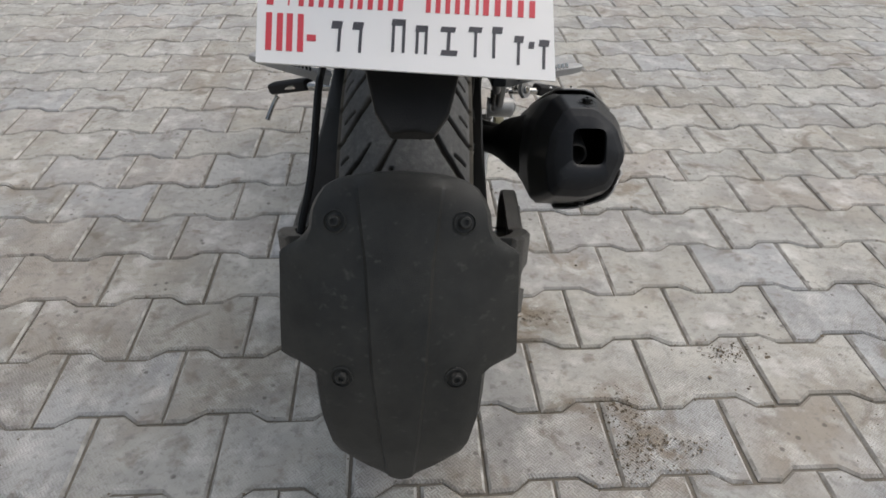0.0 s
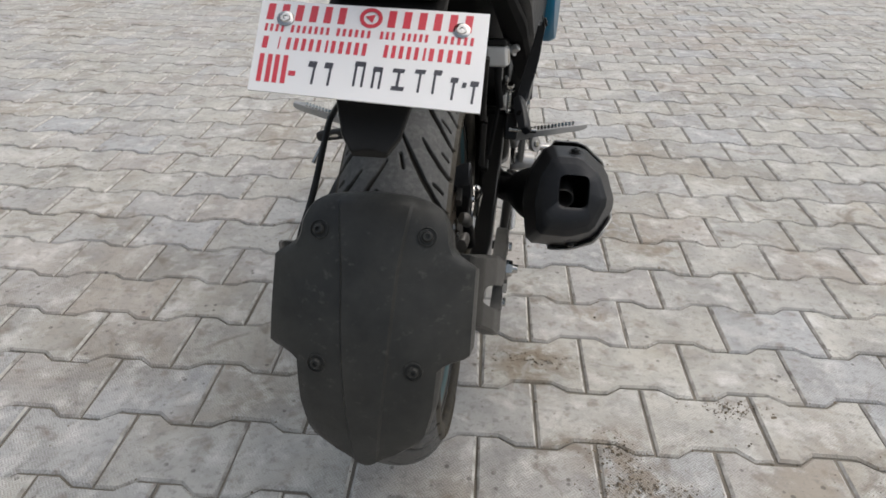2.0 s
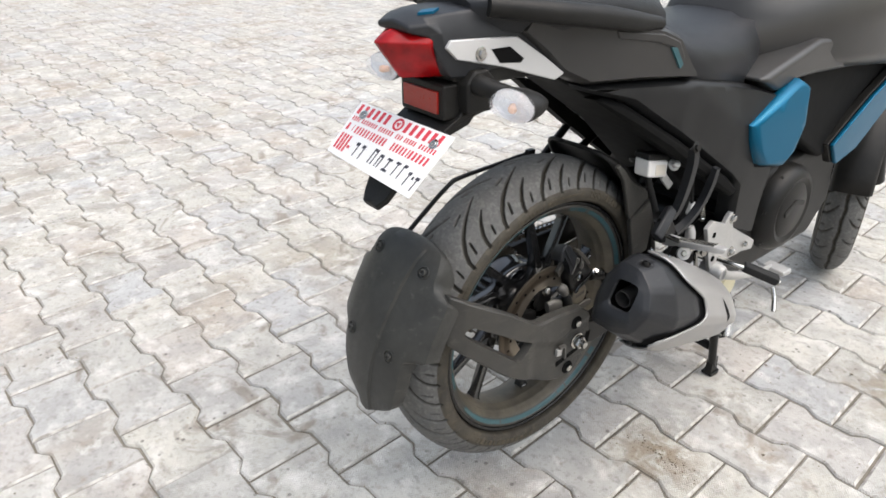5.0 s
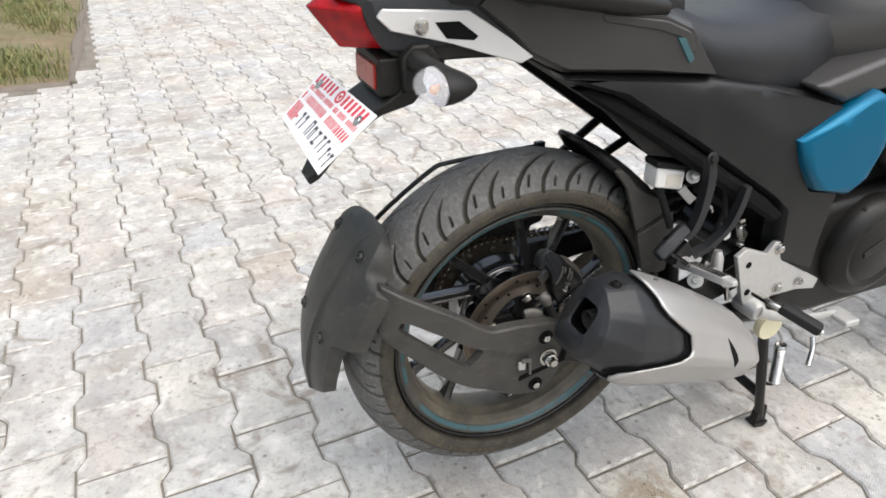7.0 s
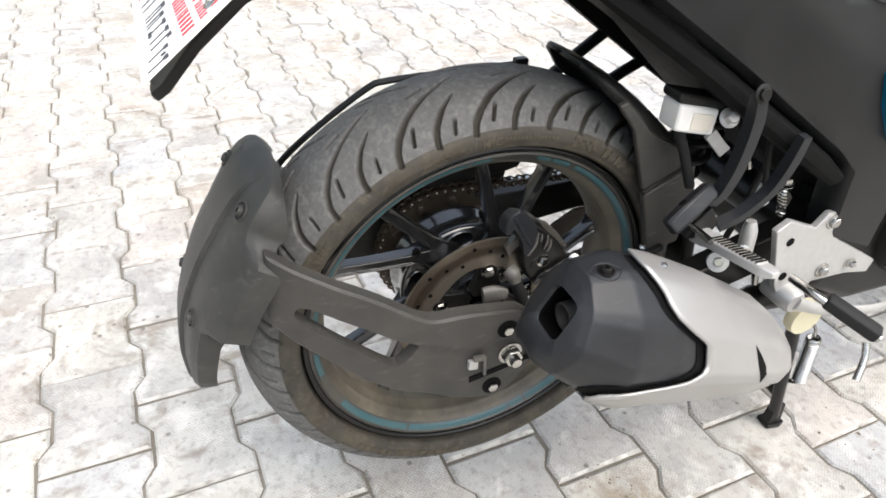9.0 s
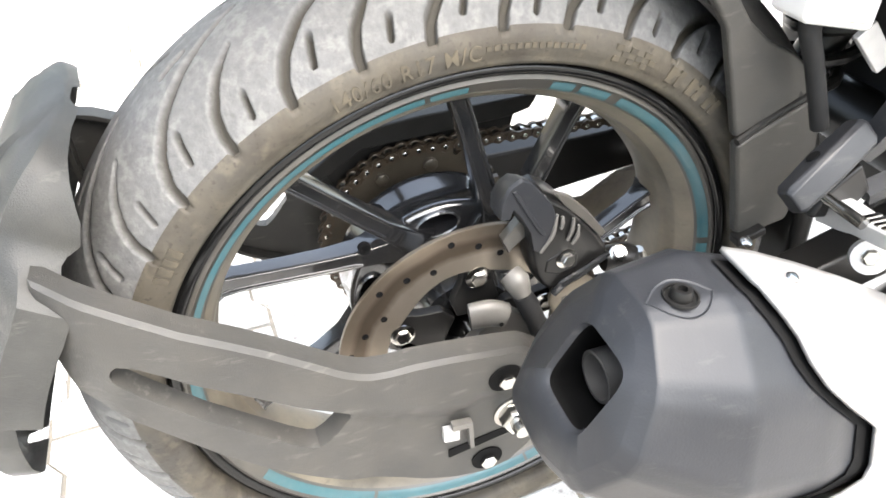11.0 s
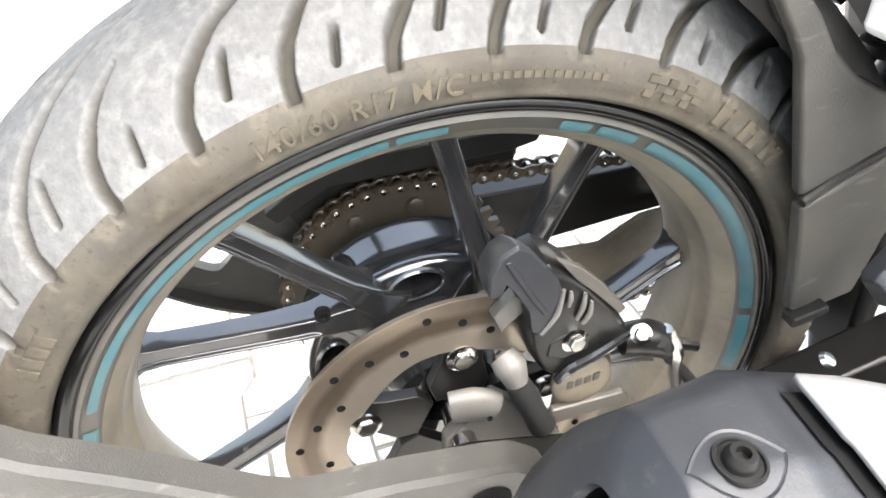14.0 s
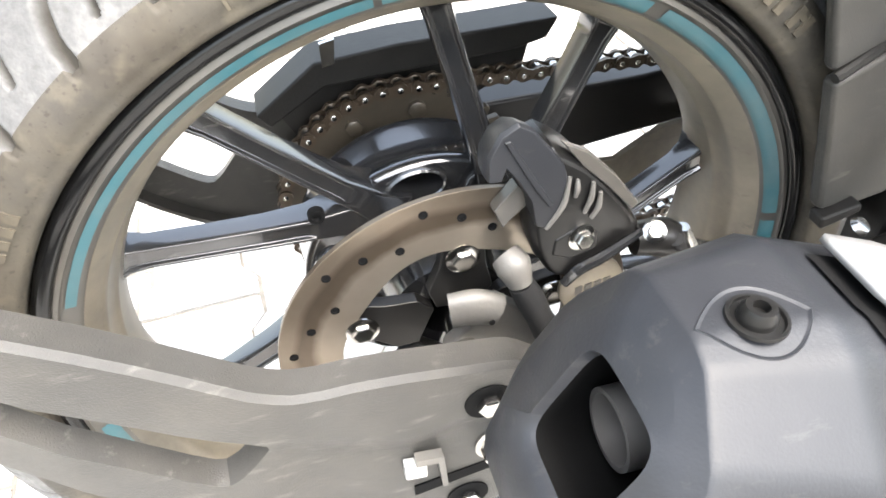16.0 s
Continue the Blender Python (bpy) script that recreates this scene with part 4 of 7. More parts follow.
# ---------------------------------------------------------------- swing arm, axle and adjusters
swing = new("swing_arm")
swing.parent = bike
swing["label"] = "black box-section swing arm with bright axle hardware"
for s, xa in ((1, 0.096), (-1, -0.131)):
    loops = []
    left = s < 0
    if left:
        table = ((-0.075, ZC - 0.022, ZC + 0.022, 0.012), (0.0, ZC - 0.030, ZC + 0.030, 0.013), (0.06, ZC - 0.016, ZC + 0.056, 0.015), (0.21, ZC + 0.004, ZC + 0.058, 0.016), (0.47, ZC + 0.03, ZC + 0.09, 0.018))
    else:
        table = ((-0.075, ZC - 0.022, ZC + 0.018, 0.012), (0.0, ZC - 0.032, ZC + 0.020, 0.013), (0.08, ZC - 0.055, ZC - 0.004, 0.015), (0.21, ZC - 0.040, ZC + 0.012, 0.016), (0.47, ZC + 0.03, ZC + 0.09, 0.018))
    for y, z0, z1, w in table:
        loops.append([(xa - w, y, z0), (xa + w, y, z0), (xa + w, y, z1), (xa - w, y, z1)])
    part("arm_beam", loft(loops), M_FRAME, swing, bevel=0.004, segments=3)
part("pivot_tube", lathe([(-0.12, 0.02), (-0.12, 0.032), (0.12, 0.032), (0.12, 0.02)], (0, 0.47, ZC + 0.06), seg=24), M_FRAME, swing)
part("axle", lathe([(-0.15, 0.0075), (0.118, 0.0085), (0.148, 0.0072), (0.156, 0.0062)], AX, seg=20), M_CHROME, swing)
part("axle_washer", lathe([(0.134, 0.0155), (0.1375, 0.0155), (0.1385, 0.0135), (0.1385, 0.008), (0.134, 0.008)], AX, seg=28), M_CHROME, swing)
part("axle_nut", lathe([(0.1385, 0.0128), (0.146, 0.0128), (0.1485, 0.0112), (0.1485, 0.0072)], AX, seg=6), M_CHROME, swing, "bright castellated axle nut")
part("adjuster_plate", loft([[(x, y, z) for y, z in ((-0.049, 0.380), (-0.034, 0.378), (-0.032, 0.348), (-0.035, 0.348), (-0.037, 0.373), (-0.049, 0.374))] for x in (0.1365, 0.142)]), M_PALE, swing, "bright folded adjuster plate")
part("adjuster_block", loft([[(x, -0.055, 0.362), (x, -0.043, 0.360), (x, -0.043, 0.373), (x, -0.055, 0.375)] for x in (0.135, 0.141)]), M_ALLOY, swing, bevel=0.001)
part("adjuster_slot", loft([[(0.1345, y, z) for y, z in ((-0.050, 0.335), (0.032, 0.352), (0.036, 0.375), (0.026, 0.377), (0.020, 0.358), (-0.050, 0.344))], [(0.1360, y, z) for y, z in ((-0.050, 0.335), (0.032, 0.352), (0.036, 0.375), (0.026, 0.377), (0.020, 0.358), (-0.050, 0.344))]]), M_HOLE, swing)
for y, z, out in ((-0.0095, 0.4130, 0.0035), (-0.0190, 0.3200, 0.0002)):
    part("bracket_bolt_recess", lathe([(0.1350 + out, 0.0125), (0.1362 + out, 0.0125), (0.1362 + out, 0.009)], (0, y, z), seg=24), M_HOLE, swing)
    part("bracket_bolt", bolt((0.1358 + out, y, z), (1, 0, 0), 0.0066, 0.0058, flange=False), M_CHROME, swing)
# chain guard on the far side
part("chain_guard", prism([(-0.090, 0.452), (-0.050, 0.476), (0.085, 0.483), (0.106, 0.488), (0.114, 0.502), (0.00, 0.499), (-0.055, 0.494), (-0.098, 0.462)], -0.118, -0.084, slope=lambda y, z: 0.0), M_PLASTIC, swing, "black chain guard", bevel=0.002)
part("chain_guard_plate", prism([(-0.074, 0.428), (-0.020, 0.410), (0.060, 0.436), (0.100, 0.455), (0.106, 0.480), (0.09, 0.486), (-0.05, 0.482), (-0.088, 0.455)], -0.117, -0.113), M_PLASTIC, swing)
part("chain_slider", prism([(0.144, 0.362), (0.186, 0.360), (0.224, 0.384), (0.30, 0.392), (0.30, 0.330), (0.16, 0.300), (0.12, 0.330)], -0.106, -0.100), M_RIM_DUST, swing, "brown dusty lower chain slider")
part("guard_tab", loft([[(-0.080, y, z) for y, z in ((-0.050, 0.492), (-0.042, 0.494), (-0.040, 0.510), (-0.050, 0.508))], [(-0.084, y, z) for y, z in ((-0.050, 0.492), (-0.042, 0.494), (-0.040, 0.510), (-0.050, 0.508))]]), M_CHROME, swing)

# ---------------------------------------------------------------- rear brake caliper
caliper = new("brake_caliper")
caliper.parent = bike
caliper["label"] = "black sliding rear brake caliper with silver bracket"
CAL = chaikin([(0.030, 0.492), (0.038, 0.514), (0.058, 0.501), (0.075, 0.483), (0.093, 0.461), (0.104, 0.444), (0.092, 0.431), (0.070, 0.424), (0.056, 0.416), (0.044, 0.428), (0.034, 0.454), (0.034, 0.478)])
bm = loft([[(x, 0.066 + (y - 0.066) * k, 0.460 + (z - 0.460) * k) for y, z in CAL] for x, k in ((0.036, 0.82), (0.042, 0.94), (0.064, 1.0), (0.072, 0.97), (0.0755, 0.90), (0.0765, 0.84))])
part("caliper_body", bm, M_FRAME, caliper, sharp=28)
# hook over the pads: an angular hood with a raised edge
HOOD = [(0.0085, 0.499), (0.0085, 0.513), (0.0145, 0.5245), (0.023, 0.5295), (0.0305, 0.525), (0.0485, 0.502), (0.0515, 0.4925), (0.0495, 0.475), (0.0445, 0.460), (0.036, 0.4645), (0.0325, 0.482), (0.024, 0.4975), (0.0175, 0.506), (0.015, 0.4985)]
bm = loft([[(x, 0.030 + (y - 0.030) * k, 0.496 + (z - 0.496) * k - dz) for y, z in HOOD] for x, k, dz in ((0.050, 0.82, 0.006), (0.066, 0.97, 0.002), (0.0755, 1.0, 0.0), (0.0780, 0.955, 0.0))])
part("caliper_hood", bm, M_MUFFLER, caliper, "dark grey angular hood over the pads", bevel=0.0006)
part("hood_ridge", prism([(0.016, 0.521), (0.019, 0.5215), (0.0375, 0.4895), (0.044, 0.4795), (0.0415, 0.478), (0.034, 0.489)], 0.0770, 0.0792), M_MUFFLER, caliper, bevel=0.0006)
# pale alloy paints in the gloss highlight along each dark rib
for run in (((0.052, 0.4935), (0.0495, 0.477), (0.0415, 0.4625)), ((0.0565, 0.491), (0.0565, 0.486), (0.056, 0.4805)), ((0.0655, 0.4875), (0.065, 0.478), (0.0625, 0.4685)), ((0.0705, 0.480), (0.070, 0.4715), (0.067, 0.464))):
    part("caliper_rib", tube([(0.0775, *run[0]), (0.0785, *run[1]), (0.0780, *run[2])], [0.0011, 0.0017, 0.0012], 8, 4), M_PALE, caliper, "rib coloured pale for its highlight")
part("caliper_bridge", prism([(0.047, 0.513), (0.0625, 0.5045), (0.080, 0.4865), (0.0965, 0.465), (0.093, 0.461), (0.0755, 0.4805), (0.0605, 0.4955)], 0.0700, 0.0750), M_RIM_LIP, caliper, bevel=0.0012)
part("caliper_lug", prism([(0.048, 0.452), (0.060, 0.458), (0.074, 0.452), (0.074, 0.440), (0.058, 0.436), (0.047, 0.441)], 0.0740, 0.0775), M_FRAME, caliper, bevel=0.0015)
part("caliper_piping", tube([(0.078, 0.056, 0.418), (0.079, 0.064, 0.428), (0.079, 0.076, 0.433), (0.079, 0.088, 0.440), (0.078, 0.100, 0.446)], [0.0030, 0.0036, 0.0034, 0.0030, 0.0026], 8, 4), M_GLOSS, caliper)
part("pad_block", prism([(0.0165, 0.4705), (0.029, 0.4855), (0.036, 0.4785), (0.0365, 0.472), (0.0255, 0.462), (0.022, 0.4575)], 0.0575, 0.0660), M_RIM_LIP, caliper, "brown-grey brake pad backing", bevel=0.001)
part("piston_cover", turned(lathe([(0, 0.0205), (0.003, 0.0205), (0.0045, 0.0185), (0.0045, 0.0)], (0, 0, 0), seg=32), (0.0665, 0.079, 0.402), (1, 0, 0.05)), M_RIM_DUST, caliper, "round olive cover with cast marks")
for k in range(4):
    part("cast_mark", loft([[(x, 0.068 + 0.006 * k + dy, 0.398 + dz + 0.001 * k) for dy, dz in ((0, 0), (0.0042, 0.001), (0.0042, 0.007), (0, 0.006))] for x in (0.0708, 0.0718)]), M_RIM_LIP, caliper)
part("caliper_bolt", bolt((0.0765, 0.0635, 0.4505), (1, 0.1, 0.1), 0.0055, 0.006), M_CHROME, caliper, "bright bolt with a green paint mark")
part("caliper_carrier", prism([(0.020, 0.406), (0.040, 0.388), (0.070, 0.352), (0.076, 0.330), (0.030, 0.325), (-0.012, 0.345), (-0.012, 0.372), (0.008, 0.392)], 0.058, 0.068), M_PALE, caliper, "pale cast carrier", bevel=0.002)
part("carrier_arm", prism([(0.060, 0.380), (0.112, 0.381), (0.117, 0.374), (0.112, 0.368), (0.064, 0.365), (0.058, 0.372)], 0.066, 0.072), M_PALE, caliper, "pale cast arm with a slot", bevel=0.0015)
part("link", tube([(0.071, -0.010, 0.408), (0.073, 0.004, 0.409), (0.074, 0.018, 0.404)], [0.0125, 0.0130, 0.0115], 16, 4, flat=0.6), M_PALE, caliper, "pale grey link with a pin hole")
part("pin_hole", turned(lathe([(0, 0.0019), (0.0005, 0.0019)], (0, 0, 0), seg=10), (0.0818, 0.0120, 0.4030), (1, 0, 0.1)), M_HOLE, caliper)
part("guide_pin_boss", tube([(0.066, 0.024, 0.438), (0.072, 0.027, 0.434), (0.077, 0.030, 0.424)], [0.0090, 0.0105, 0.0070], 14, 3), M_PALE, caliper)
part("guide_boot", tube([(0.076, 0.030, 0.424), (0.077, 0.036, 0.411), (0.078, 0.043, 0.394), (0.078, 0.050, 0.378)], [0.0075, 0.0088, 0.0080, 0.0094], 14, 4), M_RUBBER, caliper, "black rubber boot")
part("hose_union", tube([(0.074, 0.098, 0.438), (0.076, 0.114, 0.437), (0.078, 0.128, 0.430)], [0.0100, 0.0118, 0.0105], 12, 3), M_FRAME, caliper)
part("banjo_bolt", bolt((0.081, 0.106, 0.447), (0.6, -0.3, 0.6), 0.0044, 0.007), M_CHROME, caliper)
part("bleed_nipple", tube([(0.078, 0.134, 0.428), (0.082, 0.150, 0.424)], [0.0045, 0.0036], 8, 2), M_CHROME, caliper)
part("hose_clip", tube([(0.079, 0.126, 0.444), (0.082, 0.132, 0.428), (0.082, 0.136, 0.410), (0.080, 0.148, 0.378)], [0.0050, 0.0090, 0.0062, 0.0054], 8, 4, flat=0.6), M_CHROME, caliper, "bright bent clip")
part("brake_hose", tube([(0.086, 0.118, 0.442), (0.080, 0.142, 0.405), (0.080, 0.19, 0.355), (0.082, 0.26, 0.340), (0.090, 0.33, 0.42), (0.11, 0.34, 0.56)], 0.0042, 10, 6), M_RUBBER, caliper, "black rubber brake hose")

# ---------------------------------------------------------------- exhaust
exhaust = new("exhaust")
exhaust.parent = bike
exhaust["label"] = "stubby grey-black muffler with a silver heat shield"
def cut_corners(poly, share, long_n, short_n):
    """A polygon with narrow bevels at its corners, split finely."""
    out = []
    n = len(poly)
    for i in range(n):
        a, b = poly[i], poly[(i + 1) % n]
        c = poly[(i + 2) % n]
        p = [a[k] + (b[k] - a[k]) * share for k in (0, 1)]
        q = [b[k] + (a[k] - b[k]) * share for k in (0, 1)]
        r = [b[k] + (c[k] - b[k]) * share for k in (0, 1)]
        out += [(p[0] + (q[0] - p[0]) * k / long_n, p[1] + (q[1] - p[1]) * k / long_n) for k in range(long_n)]
        out += [(q[0] + (r[0] - q[0]) * k / short_n, q[1] + (r[1] - q[1]) * k / short_n) for k in range(short_n)]
    return out


SECTION = cut_corners([(-0.98, 0.44), (-0.62, 1.0), (0.16, 1.0), (0.74, 0.60), (1.04, -0.06), (0.68, -0.80), (0.0, -1.0), (-0.94, -0.97), (-1.08, -0.20)], 0.14, 9, 3)
EX = [(0.2235, -0.010, 0.500, 0.046, 0.039, 0.45), (0.2235, -0.004, 0.497, 0.056, 0.048, 0.40), (0.226, 0.050, 0.470, 0.078, 0.064, 0.15), (0.225, 0.110, 0.451, 0.075, 0.064, 0.05),
      (0.220, 0.200, 0.409, 0.069, 0.056, 0.0), (0.212, 0.300, 0.360, 0.054, 0.048, 0.0), (0.205, 0.345, 0.338, 0.030, 0.033, 0.0)]


def ex_point(s, k, off=0.0):
    i = min(int(s), len(EX) - 2)
    f = s - i
    x, y, z, hh, hw, lean = [a + (b - a) * f for a, b in zip(EX[i], EX[i + 1])]
    px, pz = SECTION[k % len(SECTION)]
    c = math.sqrt(1 - lean * lean)
    return Vector((x + px * (hw + off), y + pz * (hh + off) * lean, z + pz * (hh + off) * c))


NS = len(SECTION)
hole_c = Vector((0.2245, -0.007, 0.5080))
mouth, mouth_in = [], []
for px, pz in SECTION:
    a = math.atan2(pz, px)
    sq = (abs(math.cos(a)) ** 5 + abs(math.sin(a)) ** 5) ** -0.2
    mouth.append(hole_c + Vector((0.0215 * math.cos(a) * sq, -0.0040 + 0.0125 * math.sin(a) * sq, 0.0212 * math.sin(a) * sq)))
    mouth_in.append(hole_c + Vector((0.0198 * math.cos(a) * sq, 0.000 + 0.0115 * math.sin(a) * sq, 0.0195 * math.sin(a) * sq)))
def ex_near(p):
    return min(((s * 0.05, k) for s in range(10, 60) for k in range(NS)), key=lambda q: (ex_point(*q) - p).length)


bm = bmesh.new()
rings(bm, [mouth_in, mouth] + [[ex_point(0.08 * i, k) for k in range(NS)] for i in range(76)], cap0=False)
muffler = part("muffler_cover", bm, M_MUFFLER, exhaust, sharp=75)
mouth_mid = sum(mouth_in, Vector()) / NS
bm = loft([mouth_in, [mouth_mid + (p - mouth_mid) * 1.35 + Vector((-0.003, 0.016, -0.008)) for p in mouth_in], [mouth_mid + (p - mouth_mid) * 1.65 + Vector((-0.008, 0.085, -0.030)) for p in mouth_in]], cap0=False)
# near-black lining carries the shade inside the mouth
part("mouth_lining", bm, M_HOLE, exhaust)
part("tail_pipe", lathe([(-0.004, 0.0130), (-0.004, 0.0150), (0.06, 0.0150), (0.06, 0.0130)], (0.2125, 0.012, 0.4885), axis="y", seg=32, closed=True), M_SOOT, exhaust, "dark round outlet pipe")
for c, nrm in ((Vector((0.2250, 0.0400, 0.5450)), Vector((0.12, -0.30, 0.95))), (Vector((0.232, 0.020, 0.412)), Vector((0.4, -0.5, -0.75)))):
    s0, k0 = ex_near(c)
    c = ex_point(s0, k0)
    nrm = (ex_point(s0 + 0.1, k0) - c).cross(ex_point(s0, k0 + 1) - c).normalized()
    if nrm.dot(c - Vector((0.224, 0.05, 0.47))) < 0:
        nrm = -nrm
    eye = []
    for t in range(48):
        a = 2 * math.pi * t / 48
        u = math.cos(a)
        v = math.copysign(1 - u * u, math.sin(a))
        kf = k0 + 3.6 * v
        p, q = ex_point(s0 + 0.42 * u, math.floor(kf), 0.0003), ex_point(s0 + 0.42 * u, math.floor(kf) + 1, 0.0003)
        eye.append(p.lerp(q, kf - math.floor(kf)))
    mid = c - nrm * 0.0008
    bm = bmesh.new()
    rings(bm, [[p + (p - mid) * 0.03 - nrm * 0.0006 for p in eye], [p + nrm * 0.0002 for p in eye], [mid + (p - mid) * 0.90 - nrm * 0.0003 for p in eye]], cap0=False)
    part("bolt_recess", bm, M_MUFFLER, exhaust, "eye-shaped bolt seat", sharp=60)
    part("bolt_collar", turned(lathe([(0.0, 0.0092), (0.0012, 0.0090), (0.0012, 0.0080), (0.0002, 0.0076)], (0, 0, 0), seg=30), c, nrm), M_FRAME, exhaust)
    part("muffler_bolt", bolt(c + nrm * 0.0002, nrm, 0.0056, 0.0050, flange=False, socket=True), M_FRAME, exhaust, "black socket bolt")


SHIELD_EDGE = [(0, 3.25), (8, 3.35), (26, 3.35), (33, 3.15), (45, 2.80), (55, 2.67), (66, 2.60), (76, 2.45), (90, 2.35), (117, 2.40), (180, 2.4), (235, 2.0), (290, 1.80), (301, 1.68), (313, 1.57), (324, 1.68), (339, 2.0), (347, 2.7), (354, 3.1), (360, 3.25)]


def shield_start(k):
    px, pz = SECTION[k % NS]
    a = math.degrees(math.atan2(pz, px)) % 360
    return interp(a, SHIELD_EDGE)


def ring_angle(k):
    return math.degrees(math.atan2(SECTION[k % NS][1], SECTION[k % NS][0])) % 360


start = max(range(NS), key=lambda k: (ring_angle(k) <= 112) * ring_angle(k))
SHIELD_K = []
k = start
while not (118 < ring_angle(k) < 248):
    SHIELD_K.append(k % NS)
    k += 1
    if len(SHIELD_K) > NS:
        break
# near-black strip laid over the cover, painting the shade under the shield edge
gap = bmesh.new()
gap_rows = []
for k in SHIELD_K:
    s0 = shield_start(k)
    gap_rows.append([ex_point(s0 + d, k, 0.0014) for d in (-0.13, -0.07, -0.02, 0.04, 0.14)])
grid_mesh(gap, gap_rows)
part("shield_edge_shade", gap, M_HOLE, exhaust, "black strip for the shade under the shield edge")
bm = bmesh.new()
rows_ = []
for k in range(NS):
    s0 = shield_start(k)
    rows_.append([ex_point(s0 + (6.0 - s0) * t, k, 0.0085) for t in (0, 0.04, 0.12, 0.25, 0.4, 0.55, 0.7, 0.85, 1.0)])
grid_mesh(bm, [rows_[k] for k in SHIELD_K])
shield = part("heat_shield", bm, M_SHIELD, exhaust, "satin silver heat shield with a notched edge", sharp=60)
sol = shield.modifiers.new("thickness", "SOLIDIFY")
sol.thickness, sol.offset = 0.0030, -1
bm = bmesh.new()
SLOT_AT = -11.6
kk = min(range(NS), key=lambda k: abs(math.degrees(math.atan2(SECTION[k][1], SECTION[k][0])) + SLOT_AT))
slot = [ex_point(s, k, 0.0090) for s, k in ((4.34, kk - 6), (4.48, kk - 3), (4.58, kk), (4.60, kk + 3), (4.54, kk + 6), (4.46, kk + 3), (4.42, kk), (4.38, kk - 3))]
# slot is a near-black sheet on the shield, coloured for its shaded depth
bm.faces.new([bm.verts.new(p) for p in slot])
ktop = min(range(NS), key=lambda k: abs(ring_angle(k) - 95))
part("shield_slot", bm, M_HOLE, exhaust)
for s, k in ((3.0, ktop), (2.9, ktop - 7)):
    p = ex_point(s, k, 0.008)
    part("shield_rivet", turned(lathe([(0, 0.004), (0.002, 0.003), (0.0025, 0.0)], (0, 0, 0), seg=12), p, (0.4, 0.3, 0.85)), M_CHROME, exhaust)
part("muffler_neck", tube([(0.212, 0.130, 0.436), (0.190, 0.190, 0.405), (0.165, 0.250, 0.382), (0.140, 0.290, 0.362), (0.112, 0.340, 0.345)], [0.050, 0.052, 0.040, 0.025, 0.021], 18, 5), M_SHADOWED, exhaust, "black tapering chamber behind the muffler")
part("header_pipe", tube([(0.185, 0.325, 0.345), (0.115, 0.40, 0.330), (0.075, 0.62, 0.27), (0.04, 0.85, 0.28), (0.02, 1.0, 0.36), (0.0, 1.02, 0.5)], 0.021, 16, 8), M_FRAME, exhaust, "black exhaust header pipe")

# ---------------------------------------------------------------- tail: lamps, plate, panels
XT = 0.013          # the tail sits a little to the right of the wheel's plane


def body_x(y):
    return interp(y, [(-0.35, 0.050), (-0.2, 0.078), (-0.05, 0.096), (0.2, 0.155), (0.4, 0.178), (0.6, 0.200), (1.0, 0.200)])


tail = new("tail_unit")
tail.parent = bike
tail["label"] = "black tail with red lamp, reflector and plate holder"
# red lamp: a prow with a keel in the middle, built section by section across the bike
loops = []
for x, fold in ((-0.050, 1.0), (-0.047, 0.90), (-0.036, 0.66), (-0.018, 0.30), (-0.004, 0.05), (0.004, 0.05), (0.018, 0.30), (0.036, 0.66), (0.047, 0.90), (0.050, 1.0)):
    row = []
    # upright profile at the keel and at the outer end, from the top back round to the bottom back
    for (y0, z0), (y1, z1), k in (((-0.235, 0.921), (-0.225, 0.912), 1.0), ((-0.277, 0.921), (-0.252, 0.914), 1.0), ((-0.299, 0.915), (-0.256, 0.911), 1.0), ((-0.315, 0.905), (-0.262, 0.903), 1.0), ((-0.306, 0.893), (-0.258, 0.888), 0.95), ((-0.277, 0.854), (-0.229, 0.855), 0.66), ((-0.215, 0.854), (-0.205, 0.855), 0.66)):
        row.append((XT + x * k, y0 + (y1 - y0) * fold, z0 + (z1 - z0) * fold))
    loops.append(row)
part("tail_lamp", loft(loops), M_RED, tail, "faceted red tail lamp", bevel=0.0025)
# cowl over the lamp
loops = []
for y, w, zb, zt in ((-0.285, 0.034, 0.917, 0.930), (-0.262, 0.048, 0.910, 0.938), (-0.248, 0.053, 0.880, 0.940), (-0.232, 0.055, 0.856, 0.941), (-0.20, 0.058, 0.852, 0.942), (-0.12, 0.064, 0.862, 0.945), (-0.04, 0.074, 0.850, 0.945), (0.06, 0.090, 0.830, 0.935)):
    loops.append([(XT - w, y, zb), (XT + w, y, zb), (XT + w * 1.02, y, zb + (zt - zb) * 0.6), (XT + w * 0.78, y, zt - 0.004), (XT, y, zt), (XT - w * 0.78, y, zt - 0.004), (XT - w * 1.02, y, zb + (zt - zb) * 0.6)])
part("tail_cowl", loft(loops), M_MUFFLER, tail, bevel=0.004)
loops = []
for y, w, zb, zt in ((-0.225, 0.050, 0.848, 0.885), (-0.18, 0.056, 0.838, 0.885), (-0.12, 0.060, 0.838, 0.87), (-0.05, 0.066, 0.835, 0.86)):
    loops.append([(XT - w, y, zb), (XT + w, y, zb), (XT + w, y, zt), (XT - w, y, zt)])
part("under_tail", loft(loops), M_PLASTIC, tail, bevel=0.006)
part("cowl_sticker", loft([[(XT + x, y, z + dz) for x, y, z in ((0.024, -0.262, 0.9370), (0.036, -0.246, 0.9385), (0.030, -0.232, 0.9412), (0.018, -0.250, 0.9390))] for dz in (-0.002, 0.0016)]), M_BLUE, tail, "small pale blue sticker")
